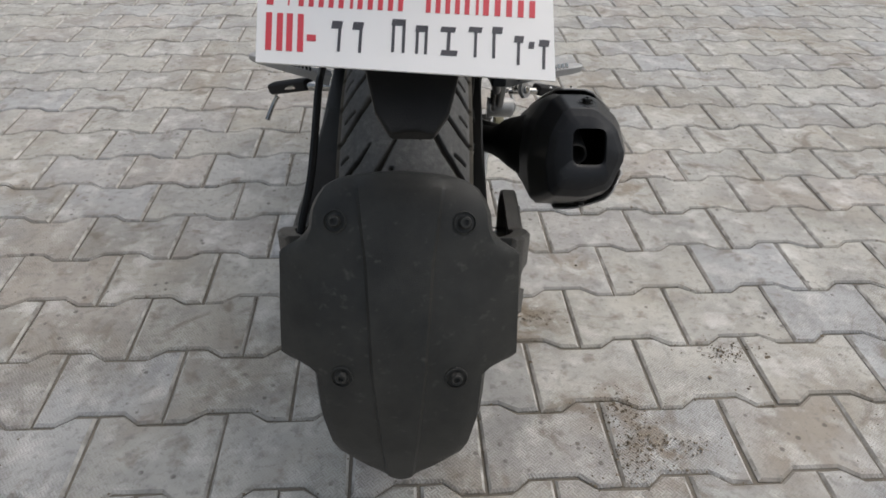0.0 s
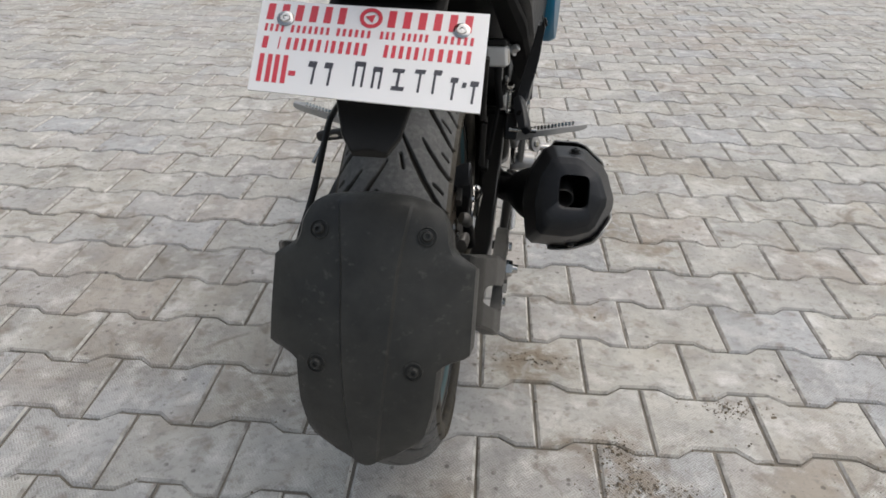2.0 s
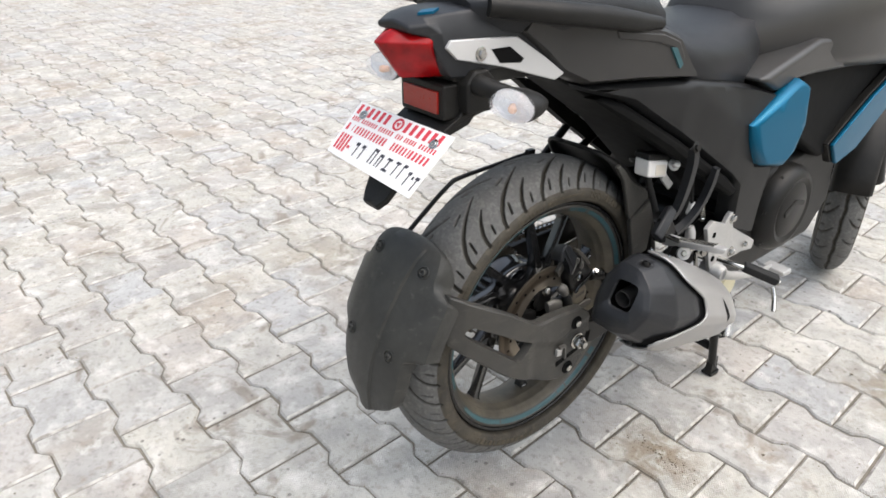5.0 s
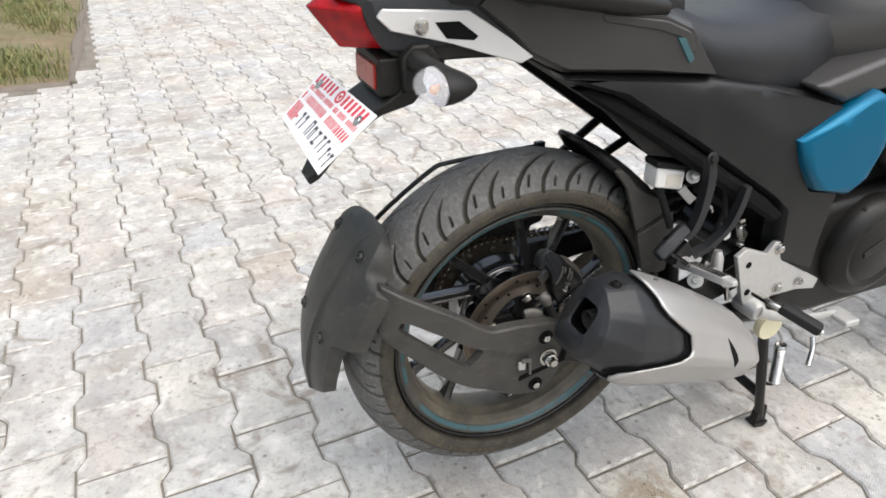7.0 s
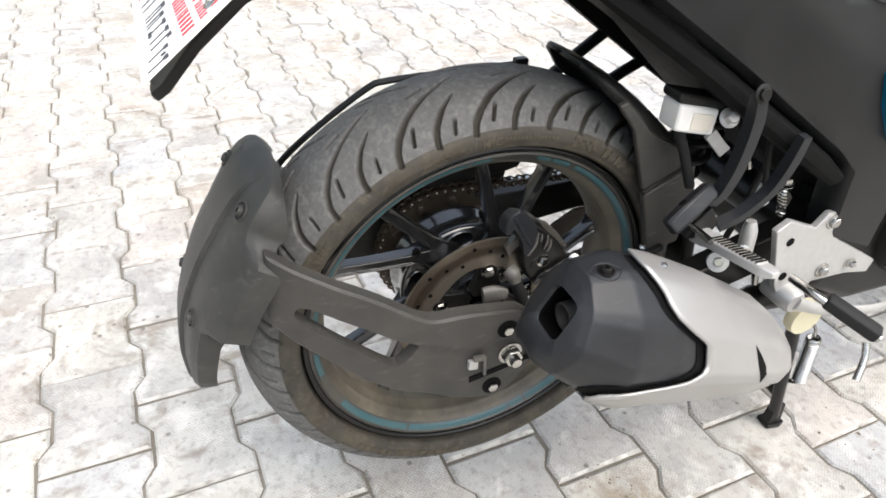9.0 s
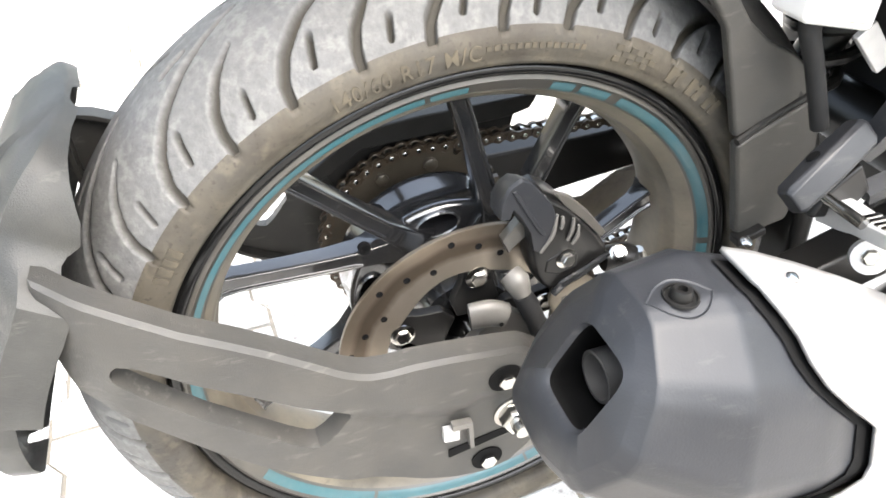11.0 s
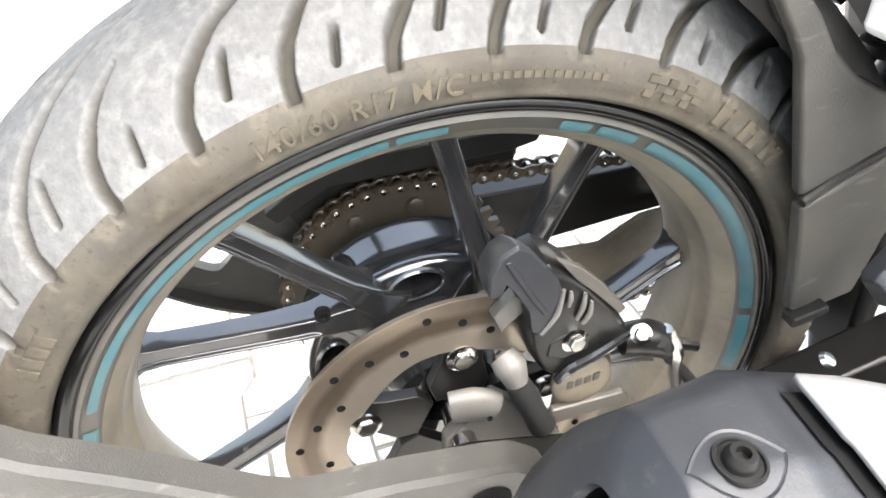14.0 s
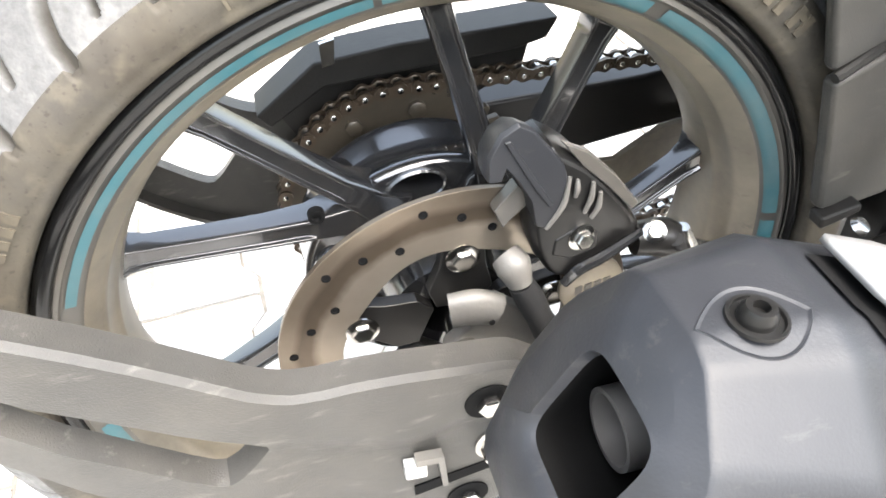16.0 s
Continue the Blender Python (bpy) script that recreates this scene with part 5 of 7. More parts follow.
# reflector
part("reflector_housing", loft([[(XT + sx * 0.049, y, z) for sx, z in ((-1, 0.797), (1, 0.797), (1, 0.846), (-1, 0.846))] for y in (-0.240, -0.150)]), M_PLASTIC, tail, bevel=0.004)
part("reflector", loft([[(XT + sx * 0.0380, y, z) for sx, z in ((-1, 0.8060), (1, 0.8060), (1, 0.8365), (-1, 0.8365))] for y in (-0.2435, -0.238)]), M_REFLECTOR, tail, "oblong red reflector", bevel=0.001)
# plate holder: a tapering flap with side flanges
loops = []
for f in (0.0, 0.25, 0.5, 0.75, 0.93, 1.0):
    y, z = -0.175 - 0.162 * f, 0.812 - 0.124 * f + 0.030 * math.sin(math.pi * min(1.0, f * 1.04))
    w = interp(f, [(0, 0.058), (0.5, 0.055), (1.0, 0.022)]) - (0.006 if f == 1 else 0)
    th = 0.014 - 0.003 * f
    loops.append([(XT - w, y, z), (XT - w * 0.3, y + 0.004, z + 0.003), (XT + w * 0.3, y + 0.004, z + 0.003), (XT + w, y, z), (XT + w * 0.96, y + th * 0.6, z - th * 0.75), (XT - w * 0.96, y + th * 0.6, z - th * 0.75)])
part("plate_holder", loft(loops), M_PLASTIC, tail, "tapering black plate holder", bevel=0.003)
part("holder_brace", loft([[(XT + s * 0.055, y, z) for s in (-1, 1)] + [(XT + s * 0.05, y + 0.05, z + 0.01) for s in (1, -1)] for y, z in ((-0.245, 0.775), (-0.205, 0.815))]), M_PLASTIC, tail, bevel=0.003)

# number plate: white card with bars where the writing stands
plate = new("number_plate")
plate.parent = bike
plate["label"] = "white temporary card plate with red and black writing"
P_TL, P_TR, P_BL, P_BR = Vector((-0.0905, -0.2735, 0.7995)), Vector((0.1095, -0.2600, 0.7925)), Vector((-0.0880, -0.3385, 0.7395)), Vector((0.1090, -0.3370, 0.7290))
P_N = (P_TR - P_TL).cross(P_BL - P_TL).normalized()
if P_N.y > 0:
    P_N = -P_N


def on_plate(u, v, h=0.0):
    a, b = P_TL.lerp(P_TR, u), P_BL.lerp(P_BR, u)
    return a.lerp(b, v) + P_N * h


CARD_N = 16
bm = bmesh.new()
sheet = [[[bm.verts.new(on_plate(i / CARD_N, j / CARD_N, h)) for j in range(CARD_N + 1)] for i in range(CARD_N + 1)] for h in (0.0, -0.0016)]
for lay in sheet:
    for i in range(CARD_N):
        for j in range(CARD_N):
            bm.faces.new((lay[i][j], lay[i + 1][j], lay[i + 1][j + 1], lay[i][j + 1]))
rim = [(i, 0) for i in range(CARD_N)] + [(CARD_N, j) for j in range(CARD_N)] + [(CARD_N - i, CARD_N) for i in range(CARD_N)] + [(0, CARD_N - j) for j in range(CARD_N)]
for (a, b), (c, d) in zip(rim, rim[1:] + rim[:1]):
    bm.faces.new((sheet[0][a][b], sheet[0][c][d], sheet[1][c][d], sheet[1][a][b]))
part("card", bm, M_PLATE, plate, "white card")


def bar(u0, v0, u1, v1, mat, slant=0.0):
    return part("bar", loft([[on_plate(u, v, h) for u, v in ((u0 + slant, v0), (u1 + slant, v0), (u1, v1), (u0, v1))] for h in (-0.0006, 0.0004)]), mat, plate)


def word(u0, u1, n, v0, v1, mat, gap=0.50, slant=0.004):
    step = (u1 - u0) / n
    for k in range(n):
        bar(u0 + k * step, v0, u0 + k * step + step * (1 - gap), v1, mat, slant)


word(0.030, 0.405, 6, 0.035, 0.215, M_INK_RED)
word(0.560, 0.960, 6, 0.035, 0.215, M_INK_RED)
bm = lathe([(0.0002, 0.0100), (0.0008, 0.0100), (0.0008, 0.0066), (0.0002, 0.0066)], (0, 0, 0), seg=32, closed=True)
part("round_emblem", turned(bm, on_plate(0.487, 0.130), P_N), M_INK_RED, plate)
part("round_emblem", turned(lathe([(0.0002, 0.0048), (0.0009, 0.0048), (0.0009, 0.0)], (0, 0, 0), seg=3), on_plate(0.487, 0.130), P_N), M_INK_RED, plate)
for u0, u1, n in ((0.03, 0.125, 4), (0.145, 0.325, 7), (0.345, 0.505, 6), (0.535, 0.61, 3), (0.63, 0.755, 5), (0.785, 0.955, 6)):
    word(u0, u1, n, 0.265, 0.345, M_INK_RED, 0.52, 0.002)
for u0, u1, n in ((0.03, 0.075, 1), (0.10, 0.11, 1), (0.135, 0.30, 5), (0.305, 0.325, 1), (0.33, 0.50, 5), (0.56, 0.725, 5), (0.73, 0.75, 1), (0.755, 0.955, 5)):
    word(u0, u1, n, 0.405, 0.535, M_INK_RED, 0.5, 0.003)
for u in (0.030, 0.066, 0.098, 0.134):
    bar(u, 0.60, u + 0.020, 0.90, M_INK_RED)
bar(0.165, 0.76, 0.195, 0.81, M_INK_RED)
for u, w, v0, v1 in ((0.245, 0.035, 0.64, 0.70), (0.265, 0.010, 0.70, 0.88), (0.315, 0.035, 0.64, 0.70), (0.335, 0.010, 0.70, 0.88), (0.445, 0.010, 0.60, 0.86), (0.445, 0.045, 0.60, 0.65), (0.480, 0.010, 0.60, 0.86),
                     (0.525, 0.010, 0.64, 0.86), (0.525, 0.040, 0.64, 0.69), (0.555, 0.010, 0.64, 0.86), (0.61, 0.05, 0.64, 0.68), (0.63, 0.012, 0.68, 0.82), (0.61, 0.055, 0.82, 0.86), (0.705, 0.045, 0.63, 0.67), (0.722, 0.010, 0.67, 0.86),
                     (0.785, 0.010, 0.62, 0.86), (0.785, 0.035, 0.62, 0.67), (0.86, 0.032, 0.68, 0.73), (0.868, 0.010, 0.73, 0.90), (0.91, 0.018, 0.72, 0.77), (0.945, 0.035, 0.70, 0.75), (0.955, 0.010, 0.75, 0.92)):
    bar(u, v0, u + w, v1, M_INK_BLACK, 0.004)
for u in (0.115, 0.885):
    part("plate_screw", bolt(on_plate(u, 0.20, 0.0), P_N, 0.0050, 0.003, flange=True, socket=True), M_CHROME, plate)

# turn indicators
def indicator(side):
    ob = new("turn_indicator")
    ob.parent = bike
    ob["label"] = "clear-lens turn indicator on a black stalk"
    c = Vector((XT + side * 0.143, -0.200, 0.834))
    part("stalk", tube([(XT + side * 0.050, -0.196, 0.846), (XT + side * 0.085, -0.196, 0.844), c + Vector((-side * 0.022, 0.024, 0.002))], [0.0150, 0.0130, 0.0112], 16, 4), M_PLASTIC, ob)
    loops, lens = [], []
    n = 28
    for y, k in ((-0.002, 1.0), (0.008, 0.98), (0.020, 0.84), (0.032, 0.58), (0.040, 0.30)):
        loops.append([c + Vector((side * (0.037 * k * math.cos(a) + (1 - k) * 0.012), y, 0.0215 * k * math.sin(a))) for a in [2 * math.pi * j / n for j in range(n)]])
    part("housing", loft(loops, cap0=False), M_PLASTIC, ob)
    part("stalk_mount", loft([[(XT + side * x, y, z) for y, z in ((-0.214, 0.806), (-0.168, 0.806), (-0.166, 0.850), (-0.180, 0.864), (-0.202, 0.864), (-0.216, 0.848))] for x in (0.046, 0.070)]), M_PLASTIC, ob, bevel=0.005, segments=3)
    for y, k in ((-0.002, 0.995), (-0.010, 0.95), (-0.018, 0.80), (-0.0240, 0.55), (-0.0265, 0.22)):
        lens.append([c + Vector((side * 0.037 * k * math.cos(a), y, 0.0215 * k * math.sin(a))) for a in [2 * math.pi * j / n for j in range(n)]])
    ln = part("lens", loft(lens, cap0=False), M_LENS, ob, "clear faceted lens")
    sol = ln.modifiers.new("thickness", "SOLIDIFY")
    sol.thickness = 0.0015
    ln.visible_shadow = False
    bowl = []
    for y, k in ((-0.0030, 0.985), (0.0015, 0.86), (0.0050, 0.60), (0.0065, 0.25)):
        bowl.append([c + Vector((side * 0.0368 * k * math.cos(a), y - 0.0016 * (j // 2 % 2), 0.0212 * k * math.sin(a))) for j, a in [(j, 2 * math.pi * j / n) for j in range(n)]])
    part("reflector_bowl", loft(bowl, cap0=False), M_BOWL, ob, "bright faceted reflector", sharp=12)
    part("bulb", tube([c + Vector((-side * 0.006, 0.002, -0.003)), c + Vector((side * 0.001, -0.006, -0.004)), c + Vector((side * 0.004, -0.010, -0.004))], [0.0045, 0.0060, 0.0034], 14, 4), M_AMBER, ob, "amber bulb")


indicator(1)
indicator(-1)

# side trims, panels, seat
bodywork = new("bodywork")
bodywork.parent = bike
bodywork["label"] = "charcoal panels, blue shrouds and black two-level seat"
SIL = [(-0.236, 0.906), (-0.243, 0.897), (-0.226, 0.880), (-0.150, 0.861), (-0.057, 0.831), (-0.040, 0.839), (-0.075, 0.865), (-0.128, 0.900)]
HEX = [(-0.172, 0.888), (-0.141, 0.888), (-0.116, 0.869), (-0.122, 0.864), (-0.157, 0.868)]


def trim_x(y):
    return interp(y, [(-0.25, 0.0715), (-0.13, 0.083), (-0.04, 0.0955)])


for s in (1, -1):
    off = XT * 0.0 if s > 0 else -0.02
    bm = loft([[(s * (trim_x(y) + dx + off), y, z) for y, z in SIL] for dx in (-0.012, 0.0)])
    part("silver_trim", bm, M_SILVER, bodywork, "silver side trim with a dark hexagonal opening", bevel=0.002)
    # opening drawn as a solid near-black plate, its shade put in the colour
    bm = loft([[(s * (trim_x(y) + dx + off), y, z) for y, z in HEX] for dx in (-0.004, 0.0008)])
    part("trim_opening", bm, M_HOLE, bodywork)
    part("trim_bolt", bolt((s * (0.0765 + off), -0.1880, 0.8835), (s, 0, 0), 0.0068, 0.006), M_CHROME, bodywork)
TAIL_P = [(-0.122, 0.905), (-0.076, 0.868), (-0.046, 0.839), (0.003, 0.815), (0.109, 0.810), (0.220, 0.803), (0.202, 0.831), (0.172, 0.873), (0.134, 0.890), (0.050, 0.904), (0.000, 0.925), (-0.09, 0.945)]
COVER = [(0.003, 0.811), (0.109, 0.806), (0.221, 0.799), (0.314, 0.781), (0.411, 0.758), (0.478, 0.733), (0.393, 0.690), (0.415, 0.648), (0.452, 0.601), (0.516, 0.586), (0.526, 0.494), (0.535, 0.419), (0.446, 0.451), (0.419, 0.558), (0.382, 0.589), (0.212, 0.701), (0.090, 0.778), (0.049, 0.790), (0.008, 0.803)]
TRIM = [(0.034, 0.785), (0.121, 0.727), (0.220, 0.661), (0.327, 0.590), (0.400, 0.543), (0.414, 0.556), (0.380, 0.586), (0.212, 0.697), (0.091, 0.773), (0.049, 0.787)]
BLUE = [(0.381, 0.694), (0.454, 0.728), (0.515, 0.760), (0.545, 0.745), (0.552, 0.669), (0.535, 0.615), (0.503, 0.590), (0.440, 0.605), (0.403, 0.653)]


def cover_x(y, z):
    """The side cover breaks along a line: above it the skin leans in, below it tucks under."""
    d = z - interp(y, [(0.0, 0.800), (0.24, 0.768), (0.36, 0.700), (0.43, 0.690), (0.55, 0.700)])
    return body_x(y) - (0.26 * d if d > 0 else -0.13 * d)


def stitched(outline, x0, x_of, mat, name, label, s, proud=0.012, sharp=34):
    """A moulded panel: rim loop, shoulder loop and a filled face on the skin x_of."""
    bm = bmesh.new()
    inner = [(s * (x_of(y, z) - x0), y, z) for y, z in outline]
    edge = [(s * (x_of(y, z) - proud), y, z) for y, z in outline]
    n = len(outline)
    face = []
    for i in range(n):
        a, b, c = Vector(outline[i - 1]), Vector(outline[i]), Vector(outline[(i + 1) % n])
        t = ((b - a).normalized() + (c - b).normalized())
        t = t.normalized() if t.length > 1e-6 else (c - b).normalized()
        area = sum(outline[k][0] * outline[(k + 1) % n][1] - outline[(k + 1) % n][0] * outline[k][1] for k in range(n))
        nrm = Vector((-t.y, t.x)) * (1 if area > 0 else -1)
        q = b + nrm * 0.007
        face.append((s * x_of(q.x, q.y), q.x, q.y))
    vs = [[bm.verts.new(p) for p in lp] for lp in (inner, edge, face)]
    for a, b in zip(vs, vs[1:]):
        for i in range(n):
            j = (i + 1) % n
            bm.faces.new((a[i], a[j], b[j], b[i]))
    # fine triangles over the whole face, lying on the skin
    ring = [Vector((p[1], p[2])) for p in face]
    step = 0.012
    y0, z0 = min(p.x for p in ring), min(p.y for p in ring)
    pts = [Vector((y0 + step * (i + 0.5 * (j % 2)), z0 + step * j)) for i in range(60) for j in range(40)]
    pts = [q for q in pts if point_inside(q, ring) and all((q - a).length > step * 0.6 for a in ring)]
    co, _, tri, origin, _, _ = geometry.delaunay_2d_cdt(ring + pts, [], [list(range(n))], 1, 1e-6)
    made = {}
    for k, q in enumerate(co):
        o = origin[k][0] if origin[k] else None
        made[k] = vs[-1][o] if o is not None and o < n else bm.verts.new((s * x_of(q.x, q.y), q.x, q.y))
    for f in tri:
        bm.faces.new([made[k] for k in f])
    bm.faces.new(vs[0][::-1])
    return part(name, bm, mat, bodywork, label, sharp=sharp)


for s in (1, -1):
    stitched(TAIL_P, 0.05, lambda y, z: body_x(y), M_PANEL, "tail_panel", "charcoal painted tail panel", s)
    stitched(COVER, 0.04, cover_x, M_PANEL_DARK, "side_cover", "dark grained side cover", s)
    # rail takes the shade-darkened black, as the area under the cover
    stitched(TRIM, 0.03, lambda y, z: body_x(y) - 0.014, M_SHADOWED, "seat_rail", "black seat rail, darkened in colour for shade", s, proud=0.006)
    stitched(BLUE, 0.026, lambda y, z: body_x(y) + 0.012 - 0.10 * max(0.0, z - 0.70), M_BLUE, "shroud", "metallic blue shroud", s, proud=0.010, sharp=75)
    # raised band on the tail panel and cover, teal flash
    part("panel_ridge", loft([[(s * (body_x(y) + dx), y, z) for y, z in ((0.040, 0.893), (0.130, 0.880), (0.163, 0.866), (0.178, 0.838), (0.168, 0.836), (0.150, 0.858), (0.120, 0.868), (0.046, 0.880))] for dx in (-0.006, 0.003)]), M_PANEL, bodywork, bevel=0.003)
    part("teal_flash", loft([[(s * (body_x(y) + dx), y, z) for y, z in ((0.146, 0.858), (0.156, 0.858), (0.174, 0.830), (0.169, 0.824))] for dx in (0.0, 0.0034)]), M_TEAL, bodywork, "small teal flash")
    # front shroud, blue outside and black inside
    outer = [(0.86, 0.500), (0.80, 0.560), (0.93, 0.650), (1.06, 0.715), (1.12, 0.700), (1.07, 0.620), (0.95, 0.520)]
    part("front_shroud", loft([[(s * (0.168 + 0.10 * (z - 0.6) + dx), y, z) for y, z in outer] for dx in (0.0, 0.010)]), M_BLUE, bodywork, "metallic blue front shroud", bevel=0.003)
    part("shroud_lining", loft([[(s * (0.160 + 0.10 * (z - 0.6) + dx), y * 0.985 + 0.008, z) for y, z in outer] for dx in (-0.012, 0.007)]), M_PLASTIC, bodywork, bevel=0.003)
    # added filler block; its near-black puts the engine area's shade into colour
    part("shroud_filler", loft([[(s * x, y, z) for y, z in ((0.60, 0.778), (0.94, 0.752), (1.06, 0.735), (1.04, 0.590), (0.92, 0.540), (0.80, 0.525), (0.64, 0.610))] for x in (0.085, 0.152)]), M_SHADOWED, bodywork, "added black filler for the dark engine area behind the shrouds", bevel=0.010)
    part("knee_panel", loft([[(s * x, y, z) for y, z in ((0.392, 0.772), (0.462, 0.740), (0.545, 0.752), (0.62, 0.75), (0.84, 0.735), (0.98, 0.745), (0.90, 0.80), (0.60, 0.82))] for x in (0.09, 0.178)]), M_PANEL, bodywork, bevel=0.012)


def seat_section(y, w, ze, zt, k=0.8):
    return [(-w * 0.9, y, ze - 0.03), (-w, y, ze), (-w * 0.96, y, ze + (zt - ze) * 0.45), (-w * k, y, ze + (zt - ze) * 0.85), (-w * 0.45, y, zt), (0, y, zt + 0.004), (w * 0.45, y, zt), (w * k, y, ze + (zt - ze) * 0.85), (w * 0.96, y, ze + (zt - ze) * 0.45), (w, y, ze), (w * 0.9, y, ze - 0.03)]


bm = loft([seat_section(*a) for a in ((0.12, 0.105, 0.885, 0.915), (0.17, 0.130, 0.855, 0.895), (0.22, 0.146, 0.812, 0.878), (0.30, 0.150, 0.792, 0.868), (0.40, 0.142, 0.772, 0.866), (0.48, 0.120, 0.770, 0.872), (0.54, 0.090, 0.79, 0.878))])
part("rider_seat", bm, M_SEAT, bodywork, "black leatherette rider seat", sharp=60)
bm = loft([seat_section(*a) for a in ((-0.19, 0.060, 0.938, 0.950), (-0.15, 0.085, 0.938, 0.966), (-0.05, 0.105, 0.925, 0.968), (0.06, 0.115, 0.912, 0.958), (0.14, 0.115, 0.895, 0.945), (0.19, 0.10, 0.88, 0.925))])
part("pillion_seat", bm, M_SEAT, bodywork, "black leatherette pillion seat", sharp=60)
for s in (1, -1):
    part("grab_rail", tube([(s * 0.126, 0.135, 0.893), (s * 0.126, 0.07, 0.903), (s * 0.124, 0.0, 0.916), (s * 0.115, -0.09, 0.930), (s * 0.075, -0.175, 0.942)], [0.010, 0.015, 0.017, 0.016, 0.013], 12, 5, flat=1.0), M_PLASTIC, bodywork, "moulded black grab rail")
bm = loft([seat_section(*a) for a in ((0.46, 0.10, 0.80, 0.875), (0.56, 0.150, 0.80, 0.935), (0.68, 0.190, 0.785, 0.985), (0.82, 0.205, 0.770, 1.0), (0.95, 0.205, 0.755, 1.0), (1.08, 0.20, 0.742, 0.97), (1.20, 0.165, 0.742, 0.92), (1.25, 0.10, 0.77, 0.88))])
part("fuel_tank", bm, M_PANEL, bodywork, "charcoal painted fuel tank", sharp=60)
loops = []
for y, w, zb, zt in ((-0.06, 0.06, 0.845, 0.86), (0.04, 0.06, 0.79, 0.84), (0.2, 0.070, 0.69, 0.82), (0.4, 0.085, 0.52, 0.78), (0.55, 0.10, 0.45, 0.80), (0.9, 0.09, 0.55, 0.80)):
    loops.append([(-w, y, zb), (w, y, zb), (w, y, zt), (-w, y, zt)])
# solid block in the shade-darkened black, for the dark space behind the panels
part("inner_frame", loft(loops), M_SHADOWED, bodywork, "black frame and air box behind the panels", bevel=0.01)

# ---------------------------------------------------------------- chassis parts round the wheel
chassis = new("chassis")
chassis.parent = bike
chassis["label"] = "black frame, engine and bright foot-control hardware"
# inner fender ahead of the wheel
bm = bmesh.new()
rows_ = []
for d in [71, 70.85, 70.4, 69.5, 68, 65, 62, 57, 50, 43, 36, 28, 20, 12, 4, -4]:
    w = interp(d, [(-4, 0.082), (30, 0.082), (57, 0.082), (65, 0.077), (68, 0.070), (69.5, 0.062), (70.4, 0.052), (70.85, 0.040), (71, 0.026)])
    r = interp(d, [(-4, 0.312), (30, 0.312), (55, 0.317), (66, 0.324), (71, 0.325)])
    rows_.append([around(r - dr * min(1.0, 0.25 + (71 - d) / 12), d, w * f) for f, dr in ((-1.0, 0.026), (-1.0, 0.014), (-0.92, 0.004), (-0.6, 0.0), (0, -0.002), (0.6, 0.0), (0.92, 0.004), (1.0, 0.014), (1.0, 0.026))])
grid_mesh(bm, rows_)
fend = part("inner_fender", bm, M_PLASTIC, chassis, "black inner mudguard", sharp=70)
sol = fend.modifiers.new("thickness", "SOLIDIFY")
sol.thickness = 0.007
part("fender_flank", prism([(0.118, 0.651), (0.137, 0.629), (0.147, 0.616), (0.152, 0.604), (0.164, 0.575), (0.181, 0.533), (0.244, 0.5555), (0.238, 0.573), (0.213, 0.590), (0.187, 0.603), (0.167, 0.618), (0.150, 0.637), (0.129, 0.655)], 0.078, 0.087, slope=lambda y, z: (0.181 - y) * 0.10), M_BRACKET, chassis, bevel=0.003)
part("fender_flank", prism([(0.181, 0.529), (0.195, 0.487), (0.209, 0.442), (0.235, 0.438), (0.262, 0.440), (0.268, 0.500), (0.256, 0.5555), (0.244, 0.5515)], 0.080, 0.0905, slope=lambda y, z: (0.181 - y) * 0.10), M_BRACKET, chassis, bevel=0.003)
part("flank_fold", tube([(0.0885, 0.181, 0.5315), (0.083, 0.215, 0.5450), (0.081, 0.246, 0.5555)], 0.0030, 8, 4), M_PLASTIC, chassis)
part("flank_tab", prism([(0.207, 0.441), (0.232, 0.447), (0.234, 0.440), (0.209, 0.432)], 0.082, 0.094), M_PLASTIC, chassis, bevel=0.002)
# brake fluid reservoir
res = new("fluid_reservoir")
res.parent = bike
res["label"] = "white brake fluid reservoir with a black cap"
R_O = Vector((0.116, 0.176, 0.625))
RY, RZ, RX = Vector((0.004, 0.054, -0.011)), Vector((-0.003, 0.003, 0.031)), Vector((-0.030, 0.0, 0.0))


def res_box(a, b, h0, h1, grow, out=0.0):
    return [[R_O + RY * (f + (f - 0.5) * grow) + RX * (g + (g - 0.5) * grow) + RZ * h for f, g in ((a, 0), (b, 0), (b, 1), (a, 1))] for h in (h0, h1)]


lo = res_box(0.04, 0.94, 0.0, 1.0, 0.0)
part("reservoir_body", loft([lo[0], [p + (p - (lo[0][0] + lo[0][2]) / 2) * 0.06 + RZ * 0.12 for p in lo[0]], [p + (p - (lo[1][0] + lo[1][2]) / 2) * 0.08 for p in lo[1]]]), M_TANK, res, "translucent white tank", bevel=0.005, segments=3)
part("level_window", loft([[R_O + RY * f + RZ * h + Vector((dx, 0, 0)) for f, h in ((0.34, 0.15), (0.86, 0.15), (0.86, 0.78), (0.34, 0.78))] for dx in (-0.002, 0.0022)]), M_FLUID, res, bevel=0.0015)
cap_lo = res_box(0.0, 1.0, 1.0, 1.36, 0.10)
part("reservoir_cap", loft([cap_lo[0], [p for p in cap_lo[1]]]), M_PLASTIC, res, "black cap", bevel=0.004, segments=3)
